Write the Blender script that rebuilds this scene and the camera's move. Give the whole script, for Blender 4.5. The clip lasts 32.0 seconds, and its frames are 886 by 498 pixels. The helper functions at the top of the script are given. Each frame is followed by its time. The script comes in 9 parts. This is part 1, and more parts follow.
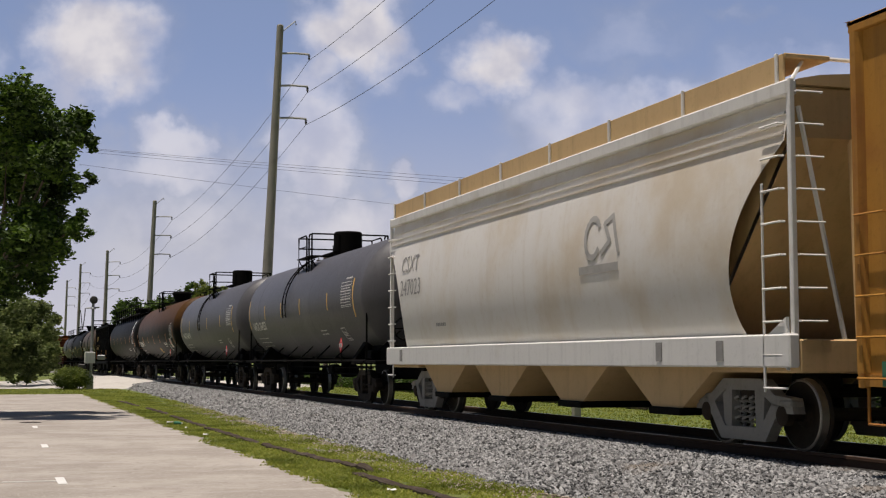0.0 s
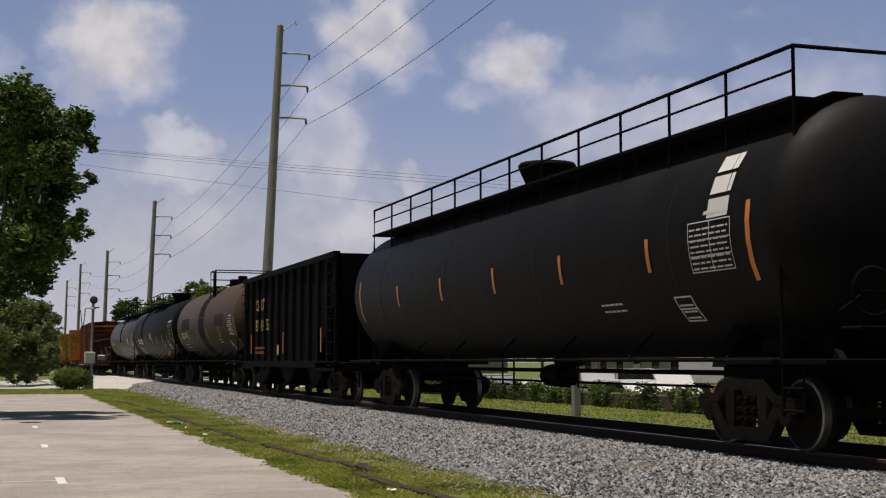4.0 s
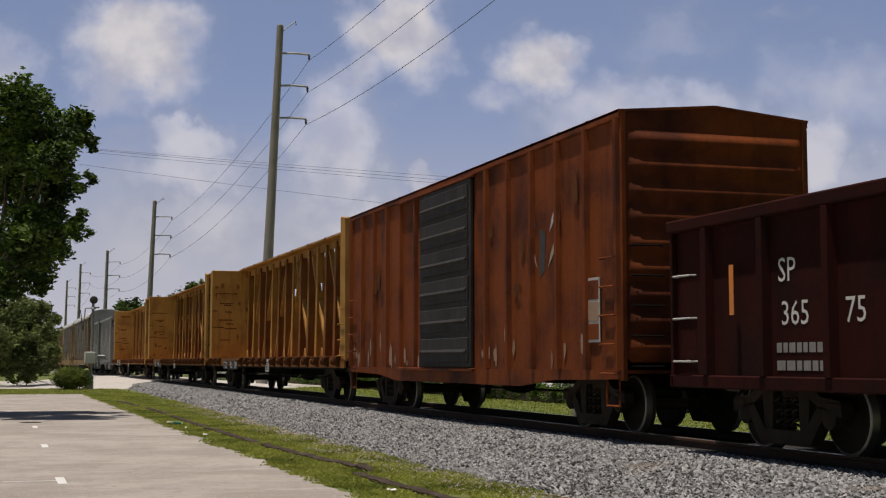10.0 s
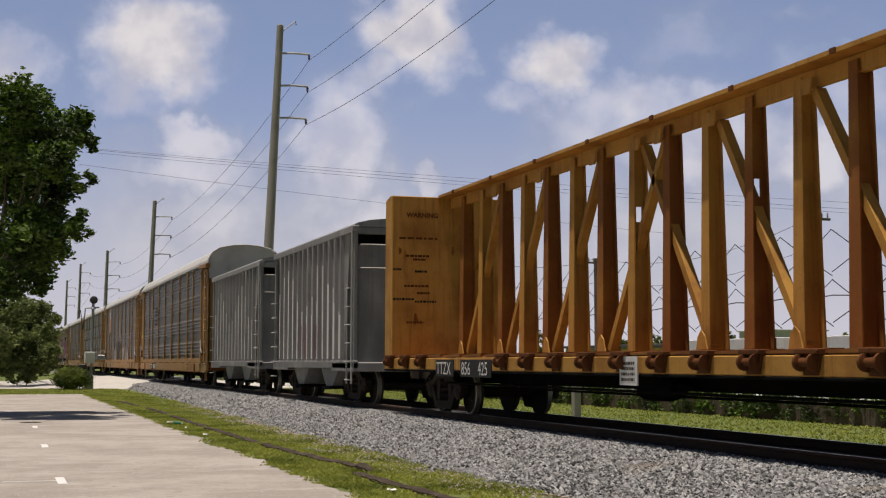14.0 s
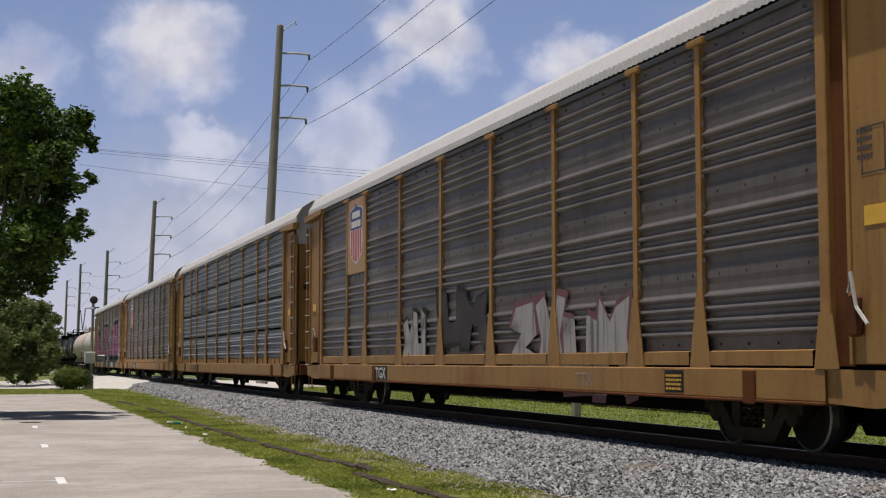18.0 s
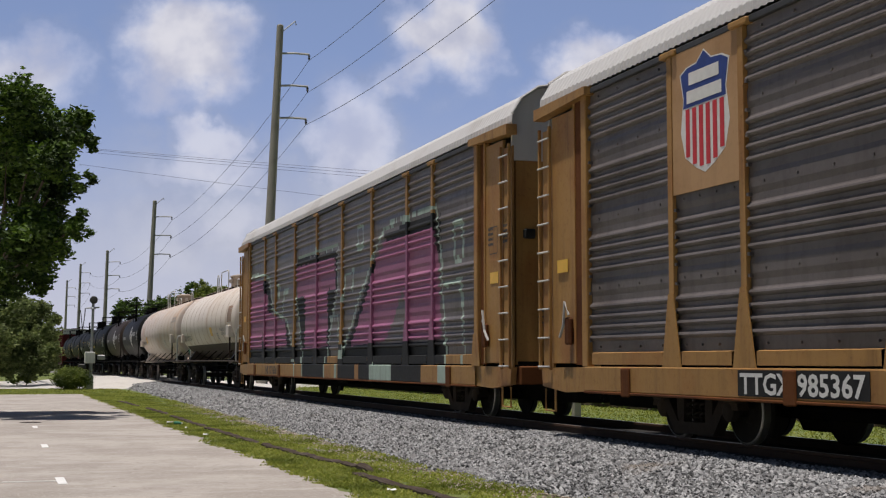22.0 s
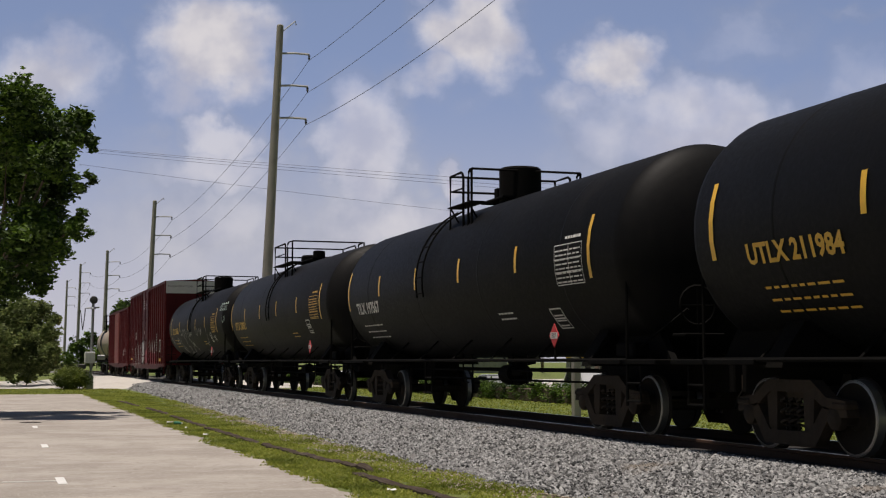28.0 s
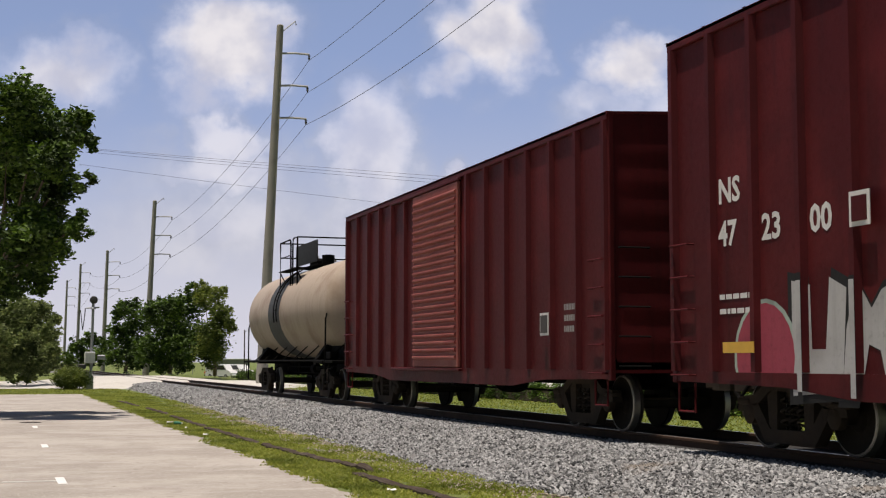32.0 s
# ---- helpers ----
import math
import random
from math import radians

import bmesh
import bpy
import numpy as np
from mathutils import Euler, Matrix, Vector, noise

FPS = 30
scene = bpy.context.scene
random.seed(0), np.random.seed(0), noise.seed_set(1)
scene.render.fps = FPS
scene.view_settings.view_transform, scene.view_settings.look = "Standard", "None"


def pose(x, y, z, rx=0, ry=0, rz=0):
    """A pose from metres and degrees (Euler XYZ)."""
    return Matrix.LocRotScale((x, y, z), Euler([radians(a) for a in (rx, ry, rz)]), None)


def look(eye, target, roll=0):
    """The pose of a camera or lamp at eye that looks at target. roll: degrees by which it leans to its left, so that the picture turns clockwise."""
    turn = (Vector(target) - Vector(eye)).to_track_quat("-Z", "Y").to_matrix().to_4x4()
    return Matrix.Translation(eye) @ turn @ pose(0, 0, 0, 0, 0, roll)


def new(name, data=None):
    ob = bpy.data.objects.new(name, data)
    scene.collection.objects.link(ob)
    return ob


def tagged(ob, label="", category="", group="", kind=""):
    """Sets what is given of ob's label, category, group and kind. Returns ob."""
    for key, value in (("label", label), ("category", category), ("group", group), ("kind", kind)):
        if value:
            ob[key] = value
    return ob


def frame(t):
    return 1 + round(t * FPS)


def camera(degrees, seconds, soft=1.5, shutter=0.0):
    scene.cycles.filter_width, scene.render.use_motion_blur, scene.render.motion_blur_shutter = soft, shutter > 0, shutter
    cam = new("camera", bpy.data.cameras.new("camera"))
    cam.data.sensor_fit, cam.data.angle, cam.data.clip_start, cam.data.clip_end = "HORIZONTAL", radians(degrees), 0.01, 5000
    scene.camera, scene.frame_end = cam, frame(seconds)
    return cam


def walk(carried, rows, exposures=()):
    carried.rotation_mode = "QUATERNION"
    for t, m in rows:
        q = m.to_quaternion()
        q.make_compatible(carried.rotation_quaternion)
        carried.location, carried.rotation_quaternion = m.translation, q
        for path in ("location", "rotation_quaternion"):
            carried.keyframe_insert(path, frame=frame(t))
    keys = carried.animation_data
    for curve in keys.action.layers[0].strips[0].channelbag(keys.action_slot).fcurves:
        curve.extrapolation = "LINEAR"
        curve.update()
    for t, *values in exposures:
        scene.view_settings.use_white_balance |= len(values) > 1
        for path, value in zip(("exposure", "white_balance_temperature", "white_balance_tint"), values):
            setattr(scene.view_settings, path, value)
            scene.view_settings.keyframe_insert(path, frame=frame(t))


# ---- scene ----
F = 2413.0                       # focal length for a view 1568 wide
YAW, PITCH = 18.16, 4.715        # degrees: turn right of the line, tilt up
EYE = Vector((0.0, 0.0, 1.5))
RAIL = 0.45                      # height of the rail tops
TRACK = 9.87                     # distance of the track's middle from the camera
SPEED = 18.6                     # metres a second, towards +x
cam = camera(36.0, 32.0, soft=1.2)
CAM_POSE = Matrix.Translation(EYE) @ pose(0, 0, 0, 90 + PITCH, 0, 90 - YAW)
walk(cam, [(0, CAM_POSE), (32.0, CAM_POSE)], exposures=[(t, e, k, 14.0) for t, e, k in ((0, -0.12, 6750), (0.9, -0.33, 6750), (1.3, -0.33, 6750), (2.2, -0.29, 6750), (3.0, -0.3, 6750), (3.5, -0.3, 6750), (6.0, -0.3, 6750), (10.0, -0.32, 6750), (11.0, -0.22, 6850), (12.0, -0.12, 6900), (14.0, -0.12, 6880), (17.0, -0.14, 6650), (18.0, -0.14, 6380), (20.0, -0.12, 6350), (22.0, -0.12, 6350), (23.5, -0.12, 6480), (24.5, -0.32, 6520), (26.0, -0.34, 6450), (28.0, -0.22, 6750), (30.0, -0.14, 6750), (31.2, -0.12, 6750), (32.0, 0.08, 6750))])

# ---------------------------------------------------------------- light
SUN_DIR = Vector((0.03, -0.15, 1.0)).normalized()
world = bpy.data.worlds.new("sky")
scene.world = world
world.use_nodes = True
wn = world.node_tree
wn.nodes.clear()
sky = wn.nodes.new("ShaderNodeTexSky")
sky.sky_type, sky.sun_disc = "NISHITA", False
sky.sun_elevation = math.asin(SUN_DIR.z)
sky.sun_rotation = math.atan2(SUN_DIR.x, SUN_DIR.y)
sky.air_density, sky.dust_density, sky.ozone_density = 1.0, 0.8, 2.0
back = wn.nodes.new("ShaderNodeBackground")
back.inputs["Strength"].default_value = 0.036
wout = wn.nodes.new("ShaderNodeOutputWorld")
wn.links.new(sky.outputs[0], back.inputs[0])
wn.links.new(back.outputs[0], wout.inputs[0])
sun = new("sun", bpy.data.lights.new("sun", "SUN"))
sun.data.energy, sun.data.angle, sun.data.color = 4.8, radians(0.6), (1.0, 0.95, 0.87)
sun.matrix_world = look(SUN_DIR * 80, (0, 0, 0))


# ---------------------------------------------------------------- materials
def nodes_of(name):
    m = bpy.data.materials.new(name)
    m.use_nodes = True
    n = m.node_tree
    n.nodes.clear()
    out = n.nodes.new("ShaderNodeOutputMaterial")
    b = n.nodes.new("ShaderNodeBsdfPrincipled")
    n.links.new(b.outputs[0], out.inputs[0])
    return m, n, b


def put(n, kind, **values):
    node = n.nodes.new(kind)
    for key, value in values.items():
        node.inputs[key].default_value = value
    return node


def mixed(n, fac, a, b, how="MIX"):
    m = n.nodes.new("ShaderNodeMix")
    m.data_type, m.blend_type = "RGBA", how
    for sock, value in ((m.inputs[0], fac), (m.inputs[6], a), (m.inputs[7], b)):
        if hasattr(value, "links"):
            n.links.new(value, sock)
        elif isinstance(value, (int, float)):
            sock.default_value = value
        else:
            sock.default_value = (*value[:3], 1)
    return m.outputs[2]


def ramp(n, value, lo, hi):
    r = n.nodes.new("ShaderNodeMapRange")
    r.interpolation_type = "SMOOTHSTEP"
    r.inputs["From Min"].default_value, r.inputs["From Max"].default_value = lo, hi
    n.links.new(value, r.inputs["Value"])
    return r.outputs[0]


def coords(n, scale=(1, 1, 1), per_object=True):
    """Object coordinates, shifted at random from object to object."""
    tc = n.nodes.new("ShaderNodeTexCoord")
    mp = n.nodes.new("ShaderNodeMapping")
    mp.inputs["Scale"].default_value = scale
    n.links.new(tc.outputs["Object"], mp.inputs["Vector"])
    if per_object:
        info = n.nodes.new("ShaderNodeObjectInfo")
        mul = n.nodes.new("ShaderNodeMath")
        mul.operation = "MULTIPLY"
        mul.inputs[1].default_value = 37.0
        n.links.new(info.outputs["Random"], mul.inputs[0])
        n.links.new(mul.outputs[0], mp.inputs["Location"])
    return mp.outputs[0]


def noise_at(n, vec, scale, detail=4.0, rough=0.55):
    t = put(n, "ShaderNodeTexNoise", Scale=scale, Detail=detail, Roughness=rough)
    n.links.new(vec, t.inputs["Vector"])
    return t.outputs[0]


def paint(name, base, worn=None, grime=(0.03, 0.026, 0.022), wear=0.5, dirt=0.5, rough=0.5, metal=0.0, streak=0.5, bump=0.15, size=1.0, per_object=True, shine=0.26):
    """Weathered paint or metal: large worn patches, streaks that run down, fine grain."""
    m, n, b = nodes_of(name)
    worn = worn or tuple(c * 0.75 for c in base)
    vec = coords(n, (1, 1, 1), per_object)
    big = noise_at(n, vec, 0.7 / size, 5)
    fine = noise_at(n, vec, 14 / size, 6, 0.65)
    run = noise_at(n, coords(n, (5.0 / size, 5.0 / size, 0.35 / size), per_object), 1.0, 5, 0.6)
    col = mixed(n, ramp(n, big, 0.62 - 0.25 * wear, 0.78 - 0.1 * wear), base, worn)
    runs = n.nodes.new("ShaderNodeMath")
    runs.operation, runs.inputs[1].default_value = "MULTIPLY", streak * dirt * 1.3
    n.links.new(ramp(n, run, 0.48, 0.75), runs.inputs[0])
    col = mixed(n, runs.outputs[0], col, grime)
    spots = n.nodes.new("ShaderNodeMath")
    spots.operation, spots.inputs[1].default_value = "MULTIPLY", dirt * 0.7
    n.links.new(ramp(n, fine, 0.52, 0.8), spots.inputs[0])
    col = mixed(n, spots.outputs[0], col, grime)
    n.links.new(col, b.inputs["Base Color"])
    rr = n.nodes.new("ShaderNodeMapRange")
    rr.inputs["To Min"].default_value, rr.inputs["To Max"].default_value = max(0.05, rough - 0.12), min(1, rough + 0.18)
    n.links.new(fine, rr.inputs["Value"])
    n.links.new(rr.outputs[0], b.inputs["Roughness"])
    b.inputs["Metallic"].default_value = metal
    b.inputs["Specular IOR Level"].default_value = shine
    bp = put(n, "ShaderNodeBump", Strength=bump, Distance=0.02)
    n.links.new(fine, bp.inputs["Height"])
    n.links.new(bp.outputs[0], b.inputs["Normal"])
    return m


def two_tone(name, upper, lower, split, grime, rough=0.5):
    """A tank colour that turns from upper to a darker lower tone near a height, with a blotchy border."""
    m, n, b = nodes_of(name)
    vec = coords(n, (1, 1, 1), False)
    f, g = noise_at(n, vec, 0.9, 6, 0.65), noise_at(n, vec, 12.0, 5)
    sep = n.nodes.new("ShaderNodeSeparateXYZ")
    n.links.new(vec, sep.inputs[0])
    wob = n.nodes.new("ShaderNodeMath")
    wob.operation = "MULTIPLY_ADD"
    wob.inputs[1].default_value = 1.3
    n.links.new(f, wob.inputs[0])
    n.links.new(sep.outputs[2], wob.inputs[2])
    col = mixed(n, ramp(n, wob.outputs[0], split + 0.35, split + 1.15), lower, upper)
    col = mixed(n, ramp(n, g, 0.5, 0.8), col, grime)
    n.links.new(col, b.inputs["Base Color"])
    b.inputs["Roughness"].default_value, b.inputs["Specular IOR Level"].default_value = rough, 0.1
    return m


def plain(name, base, rough=0.6, metal=0.0, vary=0.25, scale=9.0):
    m, n, b = nodes_of(name)
    f = noise_at(n, coords(n), scale, 4)
    n.links.new(mixed(n, f, tuple(c * (1 - vary) for c in base), tuple(min(1, c * (1 + vary)) for c in base)), b.inputs["Base Color"])
    b.inputs["Roughness"].default_value, b.inputs["Metallic"].default_value = rough, metal
    return m


def leafy(name, a, c, through_light=0.25):
    """Leaves and blades: colour varies from leaf to leaf."""
    m, n, b = nodes_of(name)
    geo = n.nodes.new("ShaderNodeNewGeometry")
    col = mixed(n, geo.outputs["Random Per Island"], a, c)
    f = noise_at(n, coords(n, (1, 1, 1), False), 0.8, 3)
    col = mixed(n, ramp(n, f, 0.4, 0.7), col, tuple(x * 0.6 for x in a))
    n.links.new(col, b.inputs["Base Color"])
    b.inputs["Roughness"].default_value = 0.7
    tr = n.nodes.new("ShaderNodeBsdfTranslucent")
    n.links.new(col, tr.inputs["Color"])
    mx = n.nodes.new("ShaderNodeMixShader")
    mx.inputs[0].default_value = through_light
    out = [o for o in n.nodes if o.type == "OUTPUT_MATERIAL"][0]
    n.links.new(b.outputs[0], mx.inputs[1])
    n.links.new(tr.outputs[0], mx.inputs[2])
    n.links.new(mx.outputs[0], out.inputs[0])
    return m


def ground_mat(name, a, c, d, s1, s2, s3, rough=0.9, bump=0.4, dist=0.03):
    m, n, b = nodes_of(name)
    vec = coords(n, (1, 1, 1), False)
    f1, f2, f3 = noise_at(n, vec, s1, 5), noise_at(n, vec, s2, 6, 0.7), noise_at(n, vec, s3, 3)
    col = mixed(n, ramp(n, f1, 0.38, 0.64), a, c)
    col = mixed(n, ramp(n, f2, 0.45, 0.8), col, d)
    col = mixed(n, ramp(n, f3, 0.35, 0.75), col, tuple(x * 0.8 for x in a))
    n.links.new(col, b.inputs["Base Color"])
    b.inputs["Roughness"].default_value = rough
    bp = put(n, "ShaderNodeBump", Strength=bump, Distance=dist)
    n.links.new(f3, bp.inputs["Height"])
    n.links.new(bp.outputs[0], b.inputs["Normal"])
    return m


def glass_mat(name, tint):
    m, n, b = nodes_of(name)
    b.inputs["Base Color"].default_value = (*tint, 1)
    b.inputs["Roughness"].default_value = 0.036
    return m


STEEL = paint("truck_steel", (0.04, 0.032, 0.026), (0.065, 0.047, 0.034), (0.018, 0.015, 0.013), wear=0.7, dirt=0.6, rough=0.8, shine=0.12)
TRUCK_GREY = paint("truck_steel_dusty", (0.30, 0.29, 0.275), (0.17, 0.155, 0.14), wear=0.5, dirt=0.4, rough=0.8)
WHEEL = paint("wheel_steel", (0.03, 0.025, 0.021), (0.05, 0.037, 0.028), (0.016, 0.013, 0.011), wear=0.6, dirt=0.5, rough=0.7, shine=0.15)
BRIGHT = paint("worn_wheel_face", (0.42, 0.40, 0.38), rough=0.4, metal=0.8, dirt=0.3)
UNDER = paint("underframe_black", (0.005, 0.0048, 0.0045), (0.009, 0.0075, 0.006), (0.012, 0.01, 0.008), rough=0.85, shine=0.08)
BLACK = paint("black_tank_paint", (0.0038, 0.0038, 0.0042), (0.007, 0.0066, 0.0066), (0.011, 0.0098, 0.0088), wear=0.5, dirt=0.4, rough=0.55, shine=0.12)
BLACK_DULL = paint("black_tank_paint_dusty", (0.007, 0.0066, 0.0066), (0.012, 0.011, 0.0105), (0.018, 0.0155, 0.0135), wear=0.6, dirt=0.5, rough=0.55, shine=0.15)
GREY_TANK = paint("grey_black_tank_paint", (0.056, 0.055, 0.061), (0.075, 0.072, 0.073), (0.016, 0.015, 0.015), wear=0.6, dirt=0.45, rough=0.5, shine=0.42)
GREY_TANK_L = paint("mid_grey_tank_paint", (0.085, 0.083, 0.092), (0.11, 0.108, 0.117), (0.04, 0.038, 0.04), wear=0.5, dirt=0.4, rough=0.45, shine=0.45)
RUST_TANK = paint("rust_brown_tank", (0.058, 0.031, 0.015), (0.02, 0.016, 0.013), (0.01, 0.009, 0.008), wear=0.6, dirt=0.5, rough=0.6)
BROWN_OVER_BLACK = two_tone("brown_over_black_tank", (0.085, 0.040, 0.013), (0.0045, 0.004, 0.0035), 2.75, (0.012, 0.009, 0.006))
BROWN_TANK = paint("dull_brown_tank", (0.034, 0.021, 0.014), (0.016, 0.012, 0.01), (0.008, 0.0065, 0.006), wear=0.5, dirt=0.5, rough=0.6, shine=0.25)
CREAM_TANK = paint("cream_tank_paint", (0.68, 0.61, 0.54), (0.58, 0.47, 0.37), (0.28, 0.20, 0.14), wear=0.5, dirt=0.35, rough=0.5)
PINK_TANK = paint("rust_stained_cream_tank", (0.58, 0.50, 0.44), (0.52, 0.36, 0.25), (0.32, 0.21, 0.14), wear=0.5, dirt=0.35, rough=0.5)
TAN_TANK = paint("tan_tank_paint", (0.42, 0.34, 0.27), (0.30, 0.22, 0.16), (0.2, 0.15, 0.1), wear=0.5, dirt=0.4, rough=0.55)
BROWN_TOP = two_tone("brown_topped_tank", (0.088, 0.060, 0.037), (0.017, 0.012, 0.009), 2.15, (0.03, 0.021, 0.015))
OLD_PATCH = paint("overpainted_patch", (0.032, 0.023, 0.016), (0.05, 0.035, 0.023), (0.018, 0.013, 0.01), rough=0.65, shine=0.12)
SOOT = paint("sooty_stain", (0.010, 0.008, 0.0065), (0.02, 0.014, 0.01), rough=0.7, shine=0.1)
BROWN_DARK = paint("dark_brown_band", (0.055, 0.038, 0.028), rough=0.6)
BAND_DARK = paint("dark_grey_band", (0.06, 0.062, 0.066), rough=0.6)
HOPPER_W = paint("dusty_white_hopper_paint", (0.76, 0.735, 0.70), (0.64, 0.55, 0.43), (0.50, 0.40, 0.28), wear=0.7, dirt=0.35, rough=0.45, size=1.6)
HOPPER_T = paint("tan_hopper_paint", (0.62, 0.43, 0.22), (0.54, 0.37, 0.19), (0.28, 0.18, 0.09), wear=0.5, dirt=0.4, rough=0.6)
SILL_W = paint("white_sill_paint", (0.75, 0.74, 0.72), (0.6, 0.57, 0.52), wear=0.3, dirt=0.2, rough=0.5)
HOP_GREY = paint("light_grey_hopper_paint", (0.25, 0.245, 0.245), (0.34, 0.33, 0.325), (0.12, 0.1, 0.09), wear=0.6, dirt=0.7, rough=0.6)
COAL_BLACK = paint("black_coal_hopper_paint", (0.0035, 0.0035, 0.0035), (0.008, 0.007, 0.0065), (0.012, 0.01, 0.009), rough=0.75, shine=0.08)
RED_BOX = paint("oxide_red_paint", (0.075, 0.0085, 0.01), (0.115, 0.014, 0.015), (0.022, 0.006, 0.006), wear=0.6, dirt=0.5, rough=0.5, shine=0.14)
RED_DOOR = paint("faded_red_door_paint", (0.25, 0.06, 0.05), (0.33, 0.11, 0.09), (0.09, 0.03, 0.026), wear=0.6, dirt=0.4, rough=0.55)
BOARD_T = paint("tan_board_paint", (0.47, 0.285, 0.14), (0.38, 0.22, 0.10), (0.2, 0.12, 0.06), wear=0.5, dirt=0.35)
SEAM_RUST = paint("rusty_seam", (0.40, 0.28, 0.19), (0.5, 0.42, 0.35), dirt=0.3)
RUSTY = paint("orange_rust_boxcar", (0.22, 0.054, 0.012), (0.075, 0.021, 0.0105), (0.03, 0.014, 0.01), wear=0.75, dirt=0.6, rough=0.65, shine=0.14)
RUST_PATCH = paint("pale_patch", (0.40, 0.27, 0.19), (0.26, 0.14, 0.08), rough=0.7)
DOOR_GREY = paint("grey_box_door", (0.045, 0.042, 0.042), (0.03, 0.028, 0.028), (0.14, 0.125, 0.11), wear=0.7, dirt=0.4, rough=0.6, shine=0.1)
MAROON_G = paint("maroon_gondola_rust", (0.04, 0.0095, 0.0075), (0.022, 0.0092, 0.0074), (0.012, 0.0078, 0.0068), wear=0.7, dirt=0.6, rough=0.7, shine=0.06)
YELLOW_CB = paint("faded_yellow_lumber_car", (0.48, 0.255, 0.062), (0.34, 0.16, 0.04), (0.12, 0.055, 0.024), wear=0.7, dirt=0.6, rough=0.65, size=0.6, shine=0.15)
RUST_SILL = paint("dark_rust_sill", (0.14, 0.052, 0.018), (0.085, 0.032, 0.014), (0.03, 0.015, 0.01), wear=0.7, dirt=0.7, rough=0.75, shine=0.12)
BROWN_CB = paint("brown_yellow_posts", (0.24, 0.092, 0.026), (0.36, 0.165, 0.038), (0.09, 0.036, 0.018), wear=0.7, dirt=0.5, rough=0.65, shine=0.15)
YELLOW_AR = paint("golden_yellow_rack_paint", (0.37, 0.205, 0.066), (0.3, 0.135, 0.042), (0.10, 0.05, 0.027), wear=0.6, dirt=0.65, rough=0.5)
PANEL_B = paint("brown_grey_steel_panel", (0.175, 0.153, 0.145), (0.12, 0.102, 0.094), (0.06, 0.048, 0.044), wear=0.7, dirt=0.5, rough=0.42, metal=0.3)
PANEL_MARK = paint("dark_faded_marking", (0.05, 0.045, 0.045), (0.09, 0.08, 0.08), wear=0.6, dirt=0.4, rough=0.6)
PANEL_G = paint("blue_grey_steel_panel", (0.26, 0.27, 0.305), (0.19, 0.198, 0.222), (0.1, 0.098, 0.1), wear=0.6, dirt=0.5, rough=0.5, metal=0.2)
ROOF_W = paint("white_steel_roof", (0.52, 0.51, 0.50), (0.42, 0.40, 0.375), (0.26, 0.235, 0.21), wear=0.4, dirt=0.2, rough=0.5)
YELLOW_BOX = paint("yellow_orange_boxcar", (0.42, 0.2, 0.035), (0.32, 0.13, 0.03), (0.1, 0.05, 0.02), wear=0.6, dirt=0.5, rough=0.6)
GREEN_P = plain("green_paint", (0.03, 0.16, 0.09))
WHITE_P = plain("white_lettering", (0.72, 0.71, 0.68), 0.6, vary=0.15)
GREY_L = plain("faded_grey_lettering", (0.28, 0.27, 0.26), 0.6)
FADED_L = plain("faded_emblem_paint", (0.40, 0.385, 0.365), 0.6, vary=0.4, scale=3.0)
DARK_L = plain("dark_lettering", (0.06, 0.055, 0.05), 0.6)
YEL_L = plain("yellow_lettering", (0.72, 0.42, 0.05), 0.5, vary=0.15)
ORG_L = plain("orange_reflective_strip", (0.78, 0.25, 0.03), 0.4, vary=0.15)
YEL_S = plain("yellow_reflective_strip", (0.80, 0.47, 0.05), 0.4, vary=0.15)
RED_L = plain("red_sign_paint", (0.55, 0.03, 0.035), 0.5)
BLUE_L = plain("blue_emblem_paint", (0.025, 0.05, 0.22), 0.5)
PINK_L = paint("magenta_spray_paint", (0.31, 0.115, 0.205), (0.34, 0.14, 0.225), (0.22, 0.04, 0.12), wear=0.5, dirt=0.25, rough=0.5)
MINT_L = paint("pale_mint_spray_paint", (0.40, 0.50, 0.43), (0.28, 0.34, 0.3), dirt=0.4, rough=0.6)
BLACK_L = paint("black_spray_paint", (0.018, 0.018, 0.018), rough=0.6)
FADED_SILVER = paint("faded_silver_on_red", (0.40, 0.385, 0.375), (0.12, 0.02, 0.02), (0.10, 0.018, 0.018), wear=0.35, dirt=0.6, streak=0.9, rough=0.55, size=0.6)
FADED_WHITE = paint("faded_white_on_grey", (0.42, 0.40, 0.395), (0.13, 0.118, 0.115), (0.10, 0.088, 0.085), wear=0.45, dirt=0.8, streak=0.9, rough=0.55, size=0.6)
SHIELD_W = plain("faded_white_emblem", (0.36, 0.30, 0.26), vary=0.2)
SHIELD_B = plain("faded_blue_emblem", (0.12, 0.115, 0.15), vary=0.2)
SHIELD_R = plain("faded_red_emblem", (0.27, 0.12, 0.10), vary=0.2)
SILVER_L = paint("silver_spray_paint", (0.50, 0.49, 0.48), (0.36, 0.34, 0.33), dirt=0.4, rough=0.5)
ROSE_DIM = paint("faded_rose_spray_paint", (0.20, 0.085, 0.095), (0.14, 0.10, 0.105), dirt=0.6, rough=0.6)
ROSE_L = paint("rose_spray_paint", (0.36, 0.06, 0.09), rough=0.6)
CHROME = paint("bare_grey_rail", (0.5, 0.49, 0.46), rough=0.5, dirt=0.3)
RAILSTEEL = paint("rusty_rail", (0.075, 0.04, 0.025), (0.11, 0.06, 0.035), rough=0.7)
